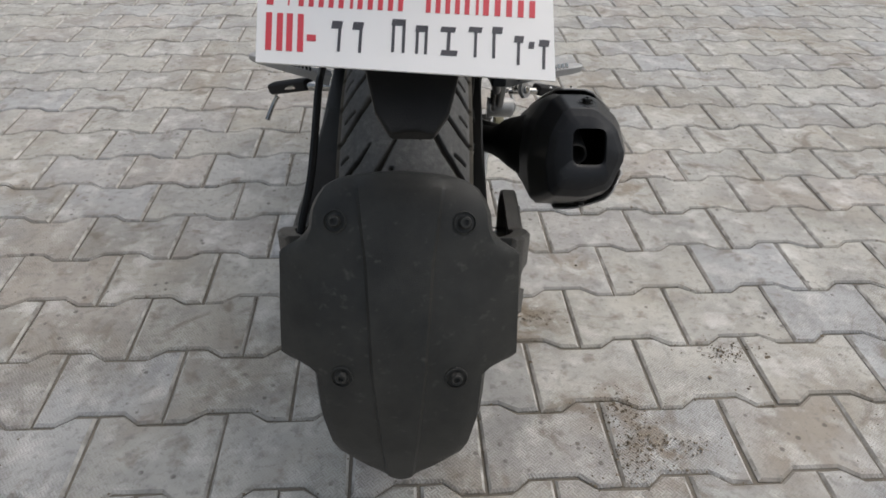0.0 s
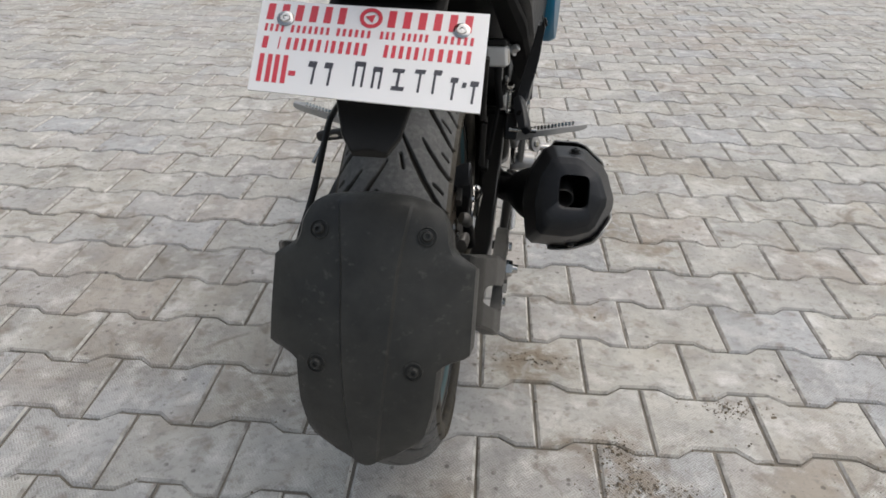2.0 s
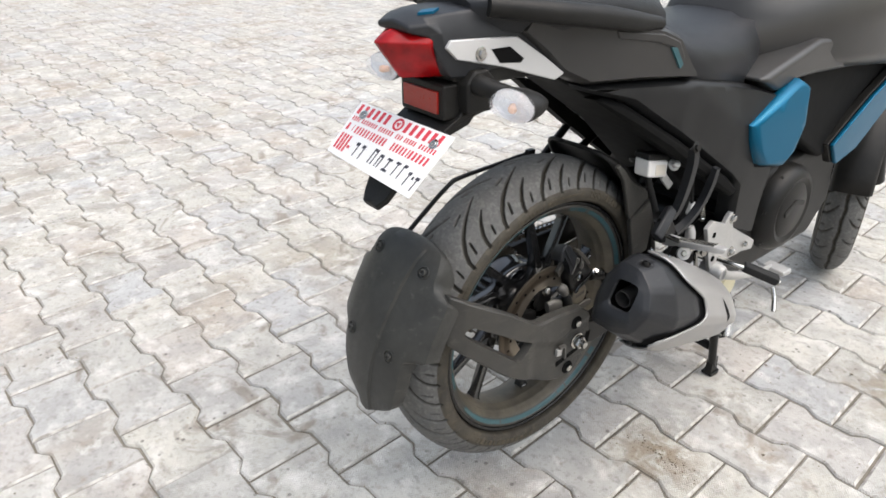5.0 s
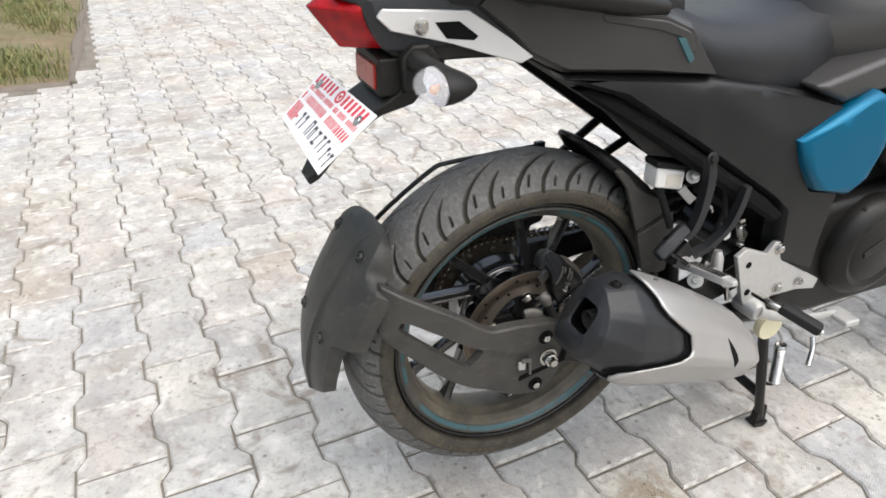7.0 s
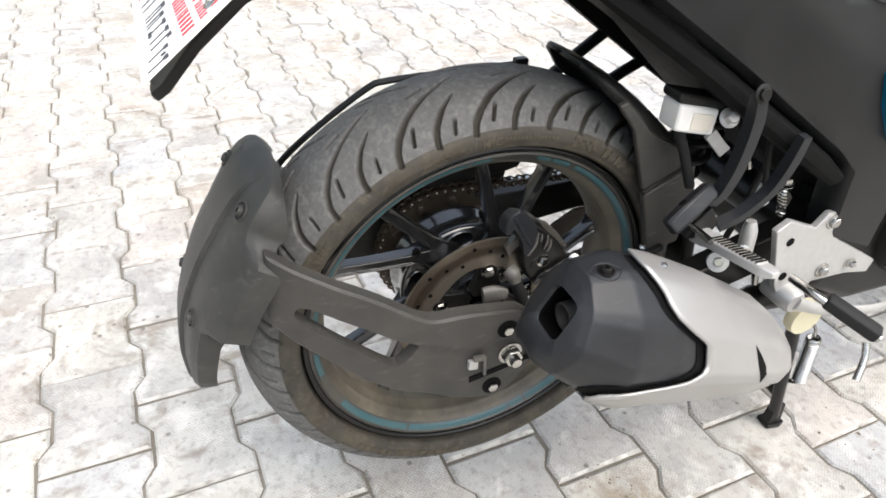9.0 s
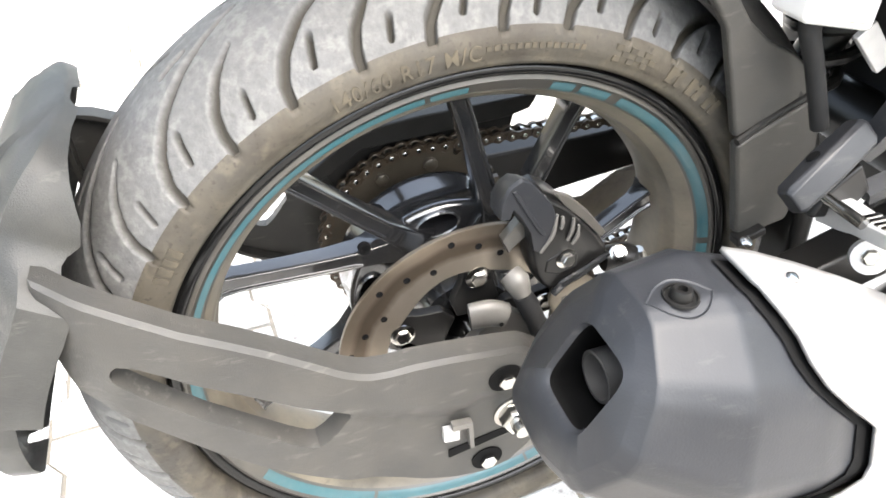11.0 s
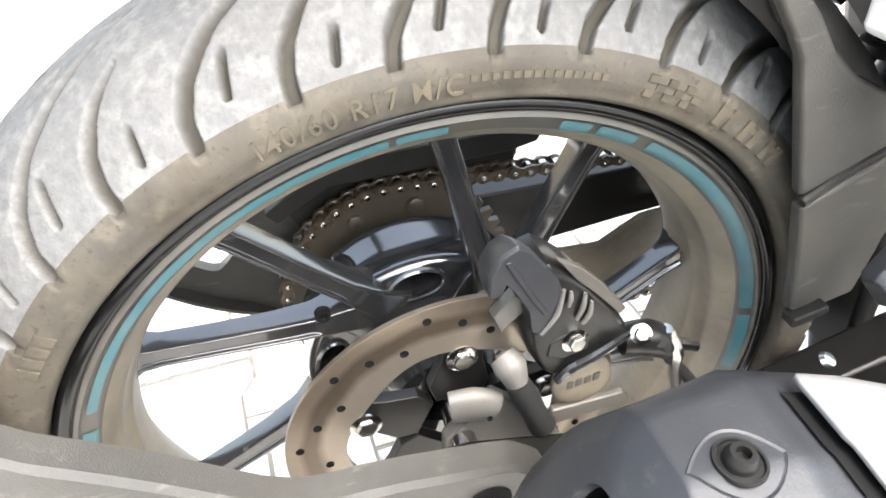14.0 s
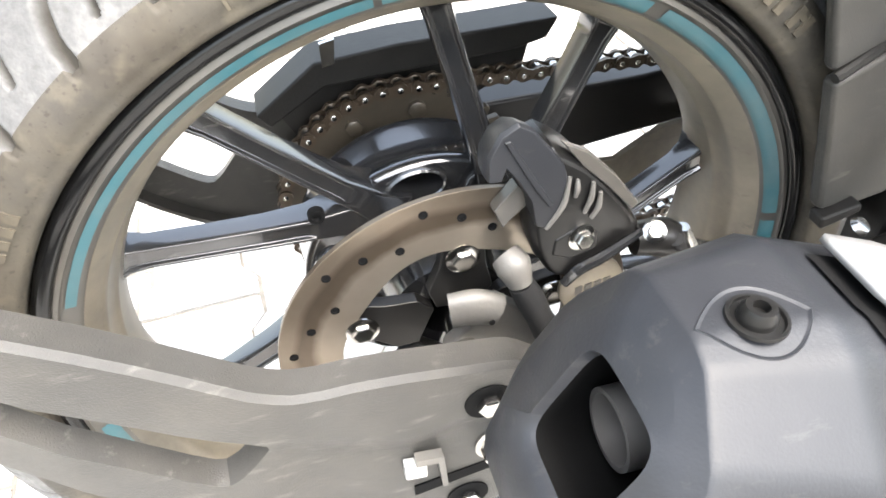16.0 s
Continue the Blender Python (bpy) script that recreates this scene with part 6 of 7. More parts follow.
part("reservoir_spout", tube([R_O + RY * 0.4 + RX * 0.5, R_O + RY * 0.42 + RX * 0.5 - RZ * 0.25, R_O + RY * 0.7 + RX * 0.6 - RZ * 0.9, R_O + RY * 1.1 + RX * 0.6 - RZ * 2.2], [0.008, 0.0065, 0.006, 0.006], 10, 4), M_RUBBER, res)
part("reservoir_bolt", bolt((0.122, 0.243, 0.636), (0.8, -0.3, 0.5), 0.0075, 0.012), M_ALLOY, res)
part("reservoir_stay", loft([[(x, 0.232, 0.606), (x, 0.262, 0.578), (x, 0.274, 0.588), (x, 0.262, 0.598), (x, 0.244, 0.616)] for x in (0.104, 0.109)]), M_ALLOY, chassis, bevel=0.001)
# rear shock absorber behind the reservoir
shock = new("shock_absorber")
shock.parent = bike
shock["label"] = "black single rear shock with a coil spring"
coil = [(0.0 + 0.03 * math.cos(a), 0.30 + 0.03 * math.sin(a) + 0.08 * a / 44, 0.50 + 0.17 * a / 44) for a in np.arange(0, 44, 0.45)]
part("coil_spring", tube(coil, 0.0055, 8, 1), M_FRAME, shock)
part("damper", tube([(0, 0.29, 0.46), (0, 0.40, 0.72)], 0.018, 16, 2), M_FRAME, shock)
# pillion footrest hangers: two arms joined at the lower block
HANGER = "satin black footrest hanger"
part("hanger_tube", tube([(0.166, 0.226, 0.682), (0.164, 0.232, 0.664), (0.160, 0.238, 0.640), (0.150, 0.246, 0.594), (0.142, 0.245, 0.557), (0.136, 0.238, 0.538)], [0.0085, 0.0098, 0.0105, 0.0105, 0.0105, 0.0105], 4, 6, flat=0.9, up=(1, 1, 0)), M_MUFFLER, chassis, HANGER)
part("hanger_tube", tube([(0.166, 0.313, 0.626), (0.160, 0.314, 0.592), (0.150, 0.311, 0.550), (0.142, 0.287, 0.516), (0.136, 0.262, 0.500)], [0.0078, 0.0094, 0.0096, 0.0096, 0.0096], 4, 6, flat=0.9, up=(1, 1, 0)), M_MUFFLER, chassis, HANGER)
# clevis that carries the pillion footrest: a tilted channel with a cross pin
tip, top = Vector((0.158, 0.172, 0.527)), Vector((0.143, 0.232, 0.561))
run = (top - tip).normalized()
wide = run.cross(Vector((0.8, 0.1, 0.6))).normalized()
rise = wide.cross(run)
if rise.z < 0:
    rise = -rise
loops = []
for f, hw, lo, hi in ((0.0, 0.0085, -0.010, 0.001), (0.06, 0.0105, -0.012, 0.003), (0.5, 0.0110, -0.014, 0.004), (0.94, 0.0105, -0.012, 0.003), (1.0, 0.0085, -0.009, 0.001)):
    c = tip.lerp(top, f)
    loops.append([c + wide * (sx * hw) + rise * h for sx, h in ((-1, lo), (1, lo), (1, hi - 0.003), (0.7, hi), (-0.7, hi), (-1, hi - 0.003))])
part("hanger_clevis", loft(loops), M_MUFFLER, chassis, "dark grey footrest clevis", bevel=0.0015)
part("clevis_hole", turned(lathe([(0, 0.0046), (0.0006, 0.0046), (0.0006, 0.003)], (0, 0, 0), seg=18), tip.lerp(top, 0.45) - rise * 0.006 - wide * 0.0112, -wide), M_HOLE, chassis)
part("hanger_clamp", loft([[(x, 0.214, 0.492), (x, 0.246, 0.486), (x, 0.262, 0.505), (x, 0.244, 0.530), (x, 0.222, 0.512)] for x in (0.118, 0.140)]), M_FRAME, chassis, bevel=0.003)
part("clevis_pin", tube([(0.126, 0.222, 0.508), (0.172, 0.222, 0.508)], 0.0042, 10, 2), M_CHROME, chassis)
part("hanger_bolt", bolt((0.168, 0.228, 0.684), (1, 0, 0.3), 0.007, 0.006), M_FRAME, chassis)
# pillion footrest folded out
peg = new("pillion_footrest")
peg.parent = bike
peg["label"] = "ribbed bare-alloy pillion footrest"
for s in (1, -1):
    a, b = Vector((s * 0.132, 0.238, 0.492)), Vector((s * 0.256, 0.233, 0.519)) if s > 0 else Vector((s * 0.245, 0.215, 0.535))
    d = (b - a).normalized()
    w = d.cross(Vector((0, 0, 1))).normalized()
    u = w.cross(d)
    loops = []
    for f, hw, hh in ((0.0, 0.010, 0.009), (0.15, 0.0095, 0.0085), (0.25, 0.0095, 0.0062), (0.86, 0.0095, 0.0055), (0.95, 0.0080, 0.0050), (1.0, 0.0045, 0.003)):
        c = a.lerp(b, f)
        loops.append([c + w * (hw * i) + u * (hh * j) for i, j in ((-1, -1), (1, -1), (1, 0.7), (0.8, 1), (-0.8, 1), (-1, 0.7))])
    part("footrest_bar", loft(loops), M_ALLOY, peg, bevel=0.002)
    for k in range(13):
        c = a.lerp(b, 0.27 + 0.046 * k)
        part("rib", loft([[c + d * t + w * (0.0078 * i) + u * h for t, i in ((-0.0018, -1), (0.0018, -1), (0.0018, 1), (-0.0018, 1))] for h in (0.004, 0.0072)]), M_CHROME, peg)
part("footrest_eyelet", turned(lathe([(-0.003, 0.0062), (-0.003, 0.0125), (0.003, 0.0125), (0.003, 0.0062)], (0, 0, 0), seg=24, closed=True), (0.172, 0.242, 0.476), (0.75, -0.55, 0.35)), M_ALLOY, peg, "bare alloy eyelet")
part("footrest_pivot", bolt((0.172, 0.242, 0.476), (0.75, -0.55, 0.35), 0.0058, 0.006), M_CHROME, peg)
# alloy bracket with rider's footrest and brake pedal
BR = [(0.340, 0.488), (0.360, 0.500), (0.412, 0.478), (0.428, 0.496), (0.446, 0.496), (0.458, 0.478), (0.462, 0.452), (0.520, 0.418), (0.578, 0.384), (0.572, 0.364), (0.520, 0.376), (0.452, 0.380), (0.430, 0.352), (0.396, 0.366), (0.378, 0.392)]
foot = new("footrest_bracket")
foot.parent = bike
foot["label"] = "bare cast-alloy rider footrest bracket with brake pedal"
part("bracket_plate", prism(BR, 0.146, 0.156, slope=lambda y, z: (0.4 - y) * 0.05), M_ALLOY, foot, "silver cast plate", bevel=0.002)
for y, z in ((0.372, 0.466), (0.385, 0.408)):
    part("plate_hole", lathe([(0.1555, 0.0062), (0.1582, 0.0062), (0.1582, 0.0)], (0.0, y, z), seg=20), M_HOLE, foot)
for y, z, r in ((0.440, 0.482, 0.0075), (0.462, 0.398, 0.0075), (0.516, 0.398, 0.005)):
    part("plate_bolt", bolt((0.154, y, z), (1, 0, 0), r, 0.007), M_CHROME, foot)
part("pedal_pivot", lathe([(0.13, 0.018), (0.172, 0.018), (0.178, 0.014), (0.178, 0.0)], (0, 0.405, 0.372), seg=28), M_ALLOY, foot)
part("stop_pad", lathe([(0.150, 0.012), (0.150, 0.027), (0.158, 0.029), (0.166, 0.027), (0.166, 0.012)], (0, 0.462, 0.318), seg=30), M_CREAM, foot, "round cream rubber pad")
part("peg_core", tube([(0.165, 0.392, 0.410), (0.215, 0.398, 0.408), (0.275, 0.438, 0.385)], 0.0060, 12, 4), M_CHROME, foot)
a, b = Vector((0.216, 0.400, 0.411)), Vector((0.272, 0.438, 0.388))
d = (b - a).normalized()
w = d.cross(Vector((0, 0, 1))).normalized()
u = w.cross(d)
part("peg_rubber", loft([[a.lerp(b, f) + w * (0.0120 * i * k) + u * (0.0095 * j * k) for i, j in ((-1, -0.6), (-0.6, -1), (0.6, -1), (1, -0.6), (1, 0.7), (0.6, 1), (-0.6, 1), (-1, 0.7))] for f, k in ((0, 0.92), (0.05, 1), (0.93, 1.04), (1.0, 0.9))]), M_RUBBER, foot, "black rubber footrest", bevel=0.002)
part("feeler", tube([(0.270, 0.425, 0.378), (0.280, 0.420, 0.362), (0.292, 0.404, 0.340)], [0.0045, 0.0042, 0.0048], 10, 3), M_CHROME, foot, "bright feeler pin")
part("pedal_arm", tube([(0.178, 0.405, 0.372), (0.184, 0.46, 0.352), (0.190, 0.53, 0.338), (0.192, 0.585, 0.333)], [0.010, 0.009, 0.008, 0.008], 10, 5, flat=0.5), M_ALLOY, foot)
part("pedal_tip", loft([[(x, 0.575, z), (x, 0.612, z - 0.004), (x, 0.612, z + 0.010), (x, 0.575, z + 0.012)] for x, z in ((0.178, 0.326), (0.228, 0.324))]), M_ALLOY, foot, bevel=0.004)
part("master_cylinder", tube([(0.132, 0.322, 0.492), (0.134, 0.323, 0.478), (0.136, 0.324, 0.452), (0.137, 0.326, 0.435)], [0.0065, 0.0100, 0.0100, 0.006], 14, 4), M_ALLOY, foot, "silver brake cylinder")
part("cylinder_rod", tube([(0.134, 0.356, 0.425), (0.136, 0.366, 0.385)], 0.0045, 8, 2), M_CHROME, foot)
part("cylinder_union", bolt((0.120, 0.372, 0.532), (0.2, -0.3, 1), 0.0075, 0.010), M_CHROME, foot)
part("switch_plug", loft([[(x, 0.342, 0.524), (x, 0.352, 0.531), (x, 0.360, 0.520), (x, 0.362, 0.500), (x, 0.352, 0.496), (x, 0.338, 0.508)] for x in (0.104, 0.116)]), M_TANK, foot, "white cable plug", bevel=0.002)
coil = [(0.118 + 0.0052 * math.cos(a), 0.372 + 0.0052 * math.sin(a) + 0.016 * a / 63, 0.530 - 0.050 * a / 63) for a in np.arange(0, 63, 0.6)]
part("switch_spring", tube(coil, 0.0016, 6, 1), M_CHROME, foot, "bright thin coil spring")
part("spring_bracket", loft([[(x, 0.386, 0.512), (x, 0.398, 0.520), (x, 0.402, 0.508), (x, 0.418, 0.492), (x, 0.414, 0.474), (x, 0.398, 0.482)] for x in (0.100, 0.103)]), M_PALE, foot, bevel=0.001)
part("cable_clamp", tube([(0.114, 0.286, 0.578), (0.116, 0.300, 0.572), (0.114, 0.308, 0.560)], 0.0032, 8, 3), M_CHROME, foot)

part("cable", tube([(0.110, 0.350, 0.526), (0.114, 0.33, 0.58), (0.11, 0.32, 0.66)], 0.004, 8, 4), M_RUBBER, foot)
for p in ((0.165, 0.322, 0.448), (0.160, 0.292, 0.470)):
    part("loose_bolt", bolt(p, (0.8, -0.4, 0.2), 0.0065, 0.009), M_CHROME, foot)
# centre stand
stand = new("centre_stand")
stand.parent = bike
stand["label"] = "black steel centre stand with a bright return spring"
for s in (1, -1):
    part("stand_leg", tube([(s * 0.134, 0.480, 0.315), (s * 0.130, 0.505, 0.235), (s * 0.122, 0.548, 0.100), (s * 0.117, 0.574, 0.018)], [0.0112, 0.0105, 0.0100, 0.0098], 12, 5), M_FRAME, stand)
    part("stand_foot", loft([[(s * (0.117 + dx * 0.75), 0.576 + dy * 0.62, z) for dx, dy in ((-0.020, -0.034), (0.016, -0.034), (0.022, 0.0), (0.016, 0.026), (-0.016, 0.026), (-0.022, 0.0))] for z in (0.0, 0.008)]), M_FRAME, stand, bevel=0.002)
    part("foot_web", loft([[(s * (0.117 + dx * 0.8), 0.574 + dy * 0.8, z) for dx, dy in ((-0.012 * k, -0.022 * k), (0.012 * k, -0.022 * k), (0.012 * k, 0.016 * k), (-0.012 * k, 0.016 * k))] for z, k in ((0.006, 1.0), (0.05, 0.8))]), M_FRAME, stand, bevel=0.003)
part("cross_tube", tube([(-0.112, 0.556, 0.085), (0.0, 0.555, 0.09), (0.112, 0.556, 0.085)], 0.011, 12, 3), M_FRAME, stand)
p0, p1 = Vector((0.140, 0.541, 0.236)), Vector((0.140, 0.557, 0.135))
d = (p1 - p0).normalized()
w = d.cross(Vector((1, 0, 0))).normalized()
u = w.cross(d)
coil = [p0.lerp(p1, a / (2 * math.pi * 20)) + (w * math.cos(a) + u * math.sin(a)) * 0.0092 for a in np.arange(0, 2 * math.pi * 20, 0.62)]
part("return_spring", tube(coil, 0.0027, 6, 1), M_CHROME, stand, "bright coil spring")
part("spring_hook", tube([(0.145, 0.490, 0.310), p0 + Vector((0, -0.006, 0.02)), p0], 0.0028, 8, 3), M_CHROME, stand)
part("spring_hook", tube([p1, p1 + Vector((-0.006, 0.003, -0.010)), p1 + Vector((-0.018, -0.012, -0.012))], 0.004, 8, 3), M_FRAME, stand)
# engine block and cover
engine = new("engine")
engine.parent = bike
engine["label"] = "black single-cylinder engine with round side cover"
part("crankcase", loft([[(x, y, z) for y, z in ((0.50, 0.33), (0.60, 0.28), (0.92, 0.28), (1.0, 0.36), (0.98, 0.48), (0.80, 0.55), (0.55, 0.52), (0.48, 0.44))] for x in (-0.12, 0.125)]), M_ENGINE, engine, bevel=0.02, segments=3)
part("clutch_cover", lathe([(0.120, 0.105), (0.142, 0.103), (0.158, 0.092), (0.163, 0.078), (0.159, 0.066), (0.164, 0.058), (0.164, 0.0)], (0, 0.70, 0.425), seg=44), M_ENGINE, engine, "round black clutch cover")
part("cover_rib", loft([[(x, y, z) for y, z in ((0.655, 0.430), (0.70, 0.452), (0.742, 0.440), (0.742, 0.428), (0.70, 0.438), (0.660, 0.418))] for x in (0.160, 0.168)]), M_ENGINE, engine, bevel=0.002)
for k in range(7):
    a = 50 * k + 20
    part("cover_bolt", bolt((0.141, 0.70 + 0.097 * math.cos(radians(a)), 0.425 + 0.097 * math.sin(radians(a))), (1, 0, 0), 0.0055, 0.006), M_FRAME, engine)
for k in range(8):
    z = 0.56 + 0.018 * k
    part("cylinder_fin", loft([[(sx * 0.075, 0.82 + sy * 0.085 + 0.2 * (z - 0.5), zz) for sx, sy in ((-1, -1), (1, -1), (1, 1), (-1, 1))] for zz in (z, z + 0.006)]), M_ENGINE, engine)
part("cylinder", loft([[(sx * 0.055, 0.82 + sy * 0.06 + 0.2 * (z - 0.5), z) for sx, sy in ((-1, -1), (1, -1), (1, 1), (-1, 1))] for z in (0.5, 0.76)]), M_ENGINE, engine, bevel=0.01)
part("down_tube", tube([(0.0, 1.0, 0.78), (0.0, 1.03, 0.55), (0.0, 0.98, 0.33)], 0.022, 14, 4), M_FRAME, chassis)
# front fork and mudguard
front_end = new("front_end")
front_end.parent = bike
front_end["label"] = "black telescopic fork and front mudguard"
for s in (1, -1):
    part("fork_leg", tube([(0.028 + s * 0.066, 1.382 + s * 0.024, 0.296), (0.024 + s * 0.066, 1.29 + s * 0.024, 0.50), (0.015 + s * 0.064, 1.20 + s * 0.02, 0.70)], [0.026, 0.024, 0.020], 18, 4), M_FRAME, front_end)
bm = bmesh.new()
rows_ = []
for d in range(98, 171, 8):
    w = interp(d, [(40, 0.030), (60, 0.045), (120, 0.054), (180, 0.052), (200, 0.050)])
    rows_.append([around(0.315 - dr, d, w * f, F_C) for f, dr in ((-1, 0.05), (-1, 0.02), (-0.8, 0.004), (0, 0), (0.8, 0.004), (1, 0.02), (1, 0.05))])
grid_mesh(bm, rows_)
bmesh.ops.rotate(bm, cent=F_C, matrix=Matrix.Rotation(radians(21), 3, "Z"), verts=bm.verts)
mg = part("front_mudguard", bm, M_PLASTIC, front_end, "black front mudguard", sharp=70)
sol = mg.modifiers.new("thickness", "SOLIDIFY")
sol.thickness = 0.004
part("head_block", loft([[(0.03 + sx * w, y, z) for sx, y in ((-1, 1.02), (1, 1.02), (1, 1.20), (-1, 1.20))] for z, w in ((0.70, 0.07), (0.92, 0.08))]), M_SHADOWED, front_end, bevel=0.02)

# left rider footrest
a, b = Vector((-0.195, 0.392, 0.418)), Vector((-0.274, 0.444, 0.386))
d = (b - a).normalized()
w = d.cross(Vector((0, 0, 1))).normalized()
u = w.cross(d)
part("peg_rubber", loft([[a.lerp(b, f) + w * (0.0125 * i * k) + u * (0.0105 * j * k) for i, j in ((-1, -0.6), (-0.6, -1), (0.6, -1), (1, -0.6), (1, 0.7), (0.6, 1), (-0.6, 1), (-1, 0.7))] for f, k in ((0, 0.92), (0.05, 1), (0.93, 1.04), (1.0, 0.9))]), M_RUBBER, foot, "black rubber footrest", bevel=0.002)
part("peg_core", tube([(-0.12, 0.392, 0.412), (-0.205, 0.396, 0.412), (-0.265, 0.436, 0.388)], 0.0085, 12, 4), M_CHROME, foot)
part("feeler", tube([(-0.262, 0.425, 0.378), (-0.272, 0.420, 0.362), (-0.282, 0.404, 0.340)], [0.0045, 0.0042, 0.0048], 10, 3), M_CHROME, foot, "bright feeler pin")

# far-side hanger struts seen behind the tyre
part("hanger_strut", tube([(-0.118, 0.135, 0.585), (-0.122, 0.190, 0.622), (-0.130, 0.275, 0.675)], 0.0085, 10, 4), M_FRAME, chassis, "satin black strut")
part("hanger_strut", tube([(-0.118, 0.235, 0.575), (-0.122, 0.290, 0.600), (-0.130, 0.375, 0.632)], 0.0085, 10, 4), M_FRAME, chassis, "satin black strut")
# ---------------------------------------------------------------- paving: waisted interlocking concrete blocks
def paver_material():
    m = bpy.data.materials.new("weathered_concrete_paver")
    m.use_nodes = True
    n, l = m.node_tree.nodes, m.node_tree.links
    b = n["Principled BSDF"]
    geo = n.new("ShaderNodeNewGeometry")
    info = n.new("ShaderNodeObjectInfo")
    add = n.new("ShaderNodeMath")
    add.operation = "ADD"
    l.new(geo.outputs["Random Per Island"], add.inputs[0])
    l.new(info.outputs["Random"], add.inputs[1])
    fr = n.new("ShaderNodeMath")
    fr.operation = "FRACT"
    l.new(add.outputs[0], fr.inputs[0])
    ramp = n.new("ShaderNodeValToRGB")
    ramp.color_ramp.interpolation = "LINEAR"
    cols = [(0.0, (0.41, 0.400, 0.368)), (0.18, (0.475, 0.456, 0.405)), (0.36, (0.39, 0.384, 0.368)), (0.52, (0.448, 0.408, 0.362)), (0.66, (0.404, 0.408, 0.408)), (0.82, (0.495, 0.476, 0.430)), (1.0, (0.425, 0.414, 0.380))]
    el = ramp.color_ramp.elements
    el[0].position, el[0].color = cols[0][0], (*cols[0][1], 1)
    el[1].position, el[1].color = cols[-1][0], (*cols[-1][1], 1)
    for p, c in cols[1:-1]:
        e = el.new(p)
        e.color = (*c, 1)
    l.new(fr.outputs[0], ramp.inputs["Fac"])

    def noise_fac(scale, lo, hi, detail=8, rough=0.6, warp=0.0):
        t = n.new("ShaderNodeTexNoise")
        t.inputs["Scale"].default_value, t.inputs["Detail"].default_value, t.inputs["Roughness"].default_value = scale, detail, rough
        t.inputs["Distortion"].default_value = warp
        l.new(geo.outputs["Position"], t.inputs["Vector"])
        r = n.new("ShaderNodeMapRange")
        r.inputs["From Min"].default_value, r.inputs["From Max"].default_value = lo, hi
        l.new(t.outputs["Fac"], r.inputs["Value"])
        return r.outputs[0]

    def mixed(a, fac, colour, amount):
        k = n.new("ShaderNodeMath")
        k.operation = "MULTIPLY"
        k.inputs[1].default_value = amount
        l.new(fac, k.inputs[0])
        x = n.new("ShaderNodeMix")
        x.data_type = "RGBA"
        x.inputs["B"].default_value = (*colour, 1)
        l.new(k.outputs[0], x.inputs["Factor"])
        l.new(a, x.inputs["A"])
        return x.outputs["Result"]
    c = ramp.outputs["Color"]
    c = mixed(c, noise_fac(9, 0.42, 0.70), (0.235, 0.23, 0.225), 0.65)
    c = mixed(c, noise_fac(2.3, 0.51, 0.68, warp=0.6), (0.265, 0.218, 0.16), 0.60)
    c = mixed(c, noise_fac(6.5, 0.58, 0.67, warp=1.2), (0.175, 0.145, 0.11), 0.70)
    c = mixed(c, noise_fac(4.1, 0.60, 0.74, warp=0.4), (0.56, 0.55, 0.53), 0.55)
    c = mixed(c, noise_fac(26, 0.57, 0.70), (0.21, 0.17, 0.13), 0.60)
    c = mixed(c, noise_fac(60, 0.53, 0.70, 5), (0.18, 0.17, 0.155), 0.55)
    c = mixed(c, noise_fac(14, 0.52, 0.70), (0.68, 0.665, 0.635), 0.72)
    c = mixed(c, noise_fac(170, 0.60, 0.72, 3), (0.20, 0.19, 0.18), 0.55)
    spots = n.new("ShaderNodeTexVoronoi")
    spots.inputs["Scale"].default_value = 30
    l.new(geo.outputs["Position"], spots.inputs["Vector"])
    sp = n.new("ShaderNodeMapRange")
    sp.inputs["From Min"].default_value, sp.inputs["From Max"].default_value = 0.16, 0.10
    l.new(spots.outputs["Distance"], sp.inputs["Value"])
    rare = n.new("ShaderNodeMath")
    rare.operation = "MULTIPLY"
    l.new(sp.outputs[0], rare.inputs[0])
    l.new(noise_fac(5, 0.50, 0.56), rare.inputs[1])
    c = mixed(c, rare.outputs[0], (0.10, 0.09, 0.08), 0.75)
    for sx, sy, r0 in ((0.350, 0.000, 0.085), (0.395, -0.080, 0.075), (0.215, 0.235, 0.080), (0.430, 0.840, 0.120), (0.540, 0.750, 0.080), (0.190, 0.220, 0.110), (0.345, 0.405, 0.060)):
        dist = n.new("ShaderNodeVectorMath")
        dist.operation = "DISTANCE"
        dist.inputs[1].default_value = (sx, sy, 0.0)
        l.new(geo.outputs["Position"], dist.inputs[0])
        blur = n.new("ShaderNodeMapRange")
        blur.inputs["From Min"].default_value, blur.inputs["From Max"].default_value = r0 * 1.25, r0 * 0.25
        l.new(dist.outputs["Value"], blur.inputs["Value"])
        ragged = n.new("ShaderNodeMath")
        ragged.operation = "MULTIPLY"
        l.new(blur.outputs[0], ragged.inputs[0])
        l.new(noise_fac(22, 0.40, 0.56, warp=0.8), ragged.inputs[1])
        c = mixed(c, ragged.outputs[0], (0.215, 0.165, 0.110), 0.62)
    b.inputs["Roughness"].default_value = 0.85
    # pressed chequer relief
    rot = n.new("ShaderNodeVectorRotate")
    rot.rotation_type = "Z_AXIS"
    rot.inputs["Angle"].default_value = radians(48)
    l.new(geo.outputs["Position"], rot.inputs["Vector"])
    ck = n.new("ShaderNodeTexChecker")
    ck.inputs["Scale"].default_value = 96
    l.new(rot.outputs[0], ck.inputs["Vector"])
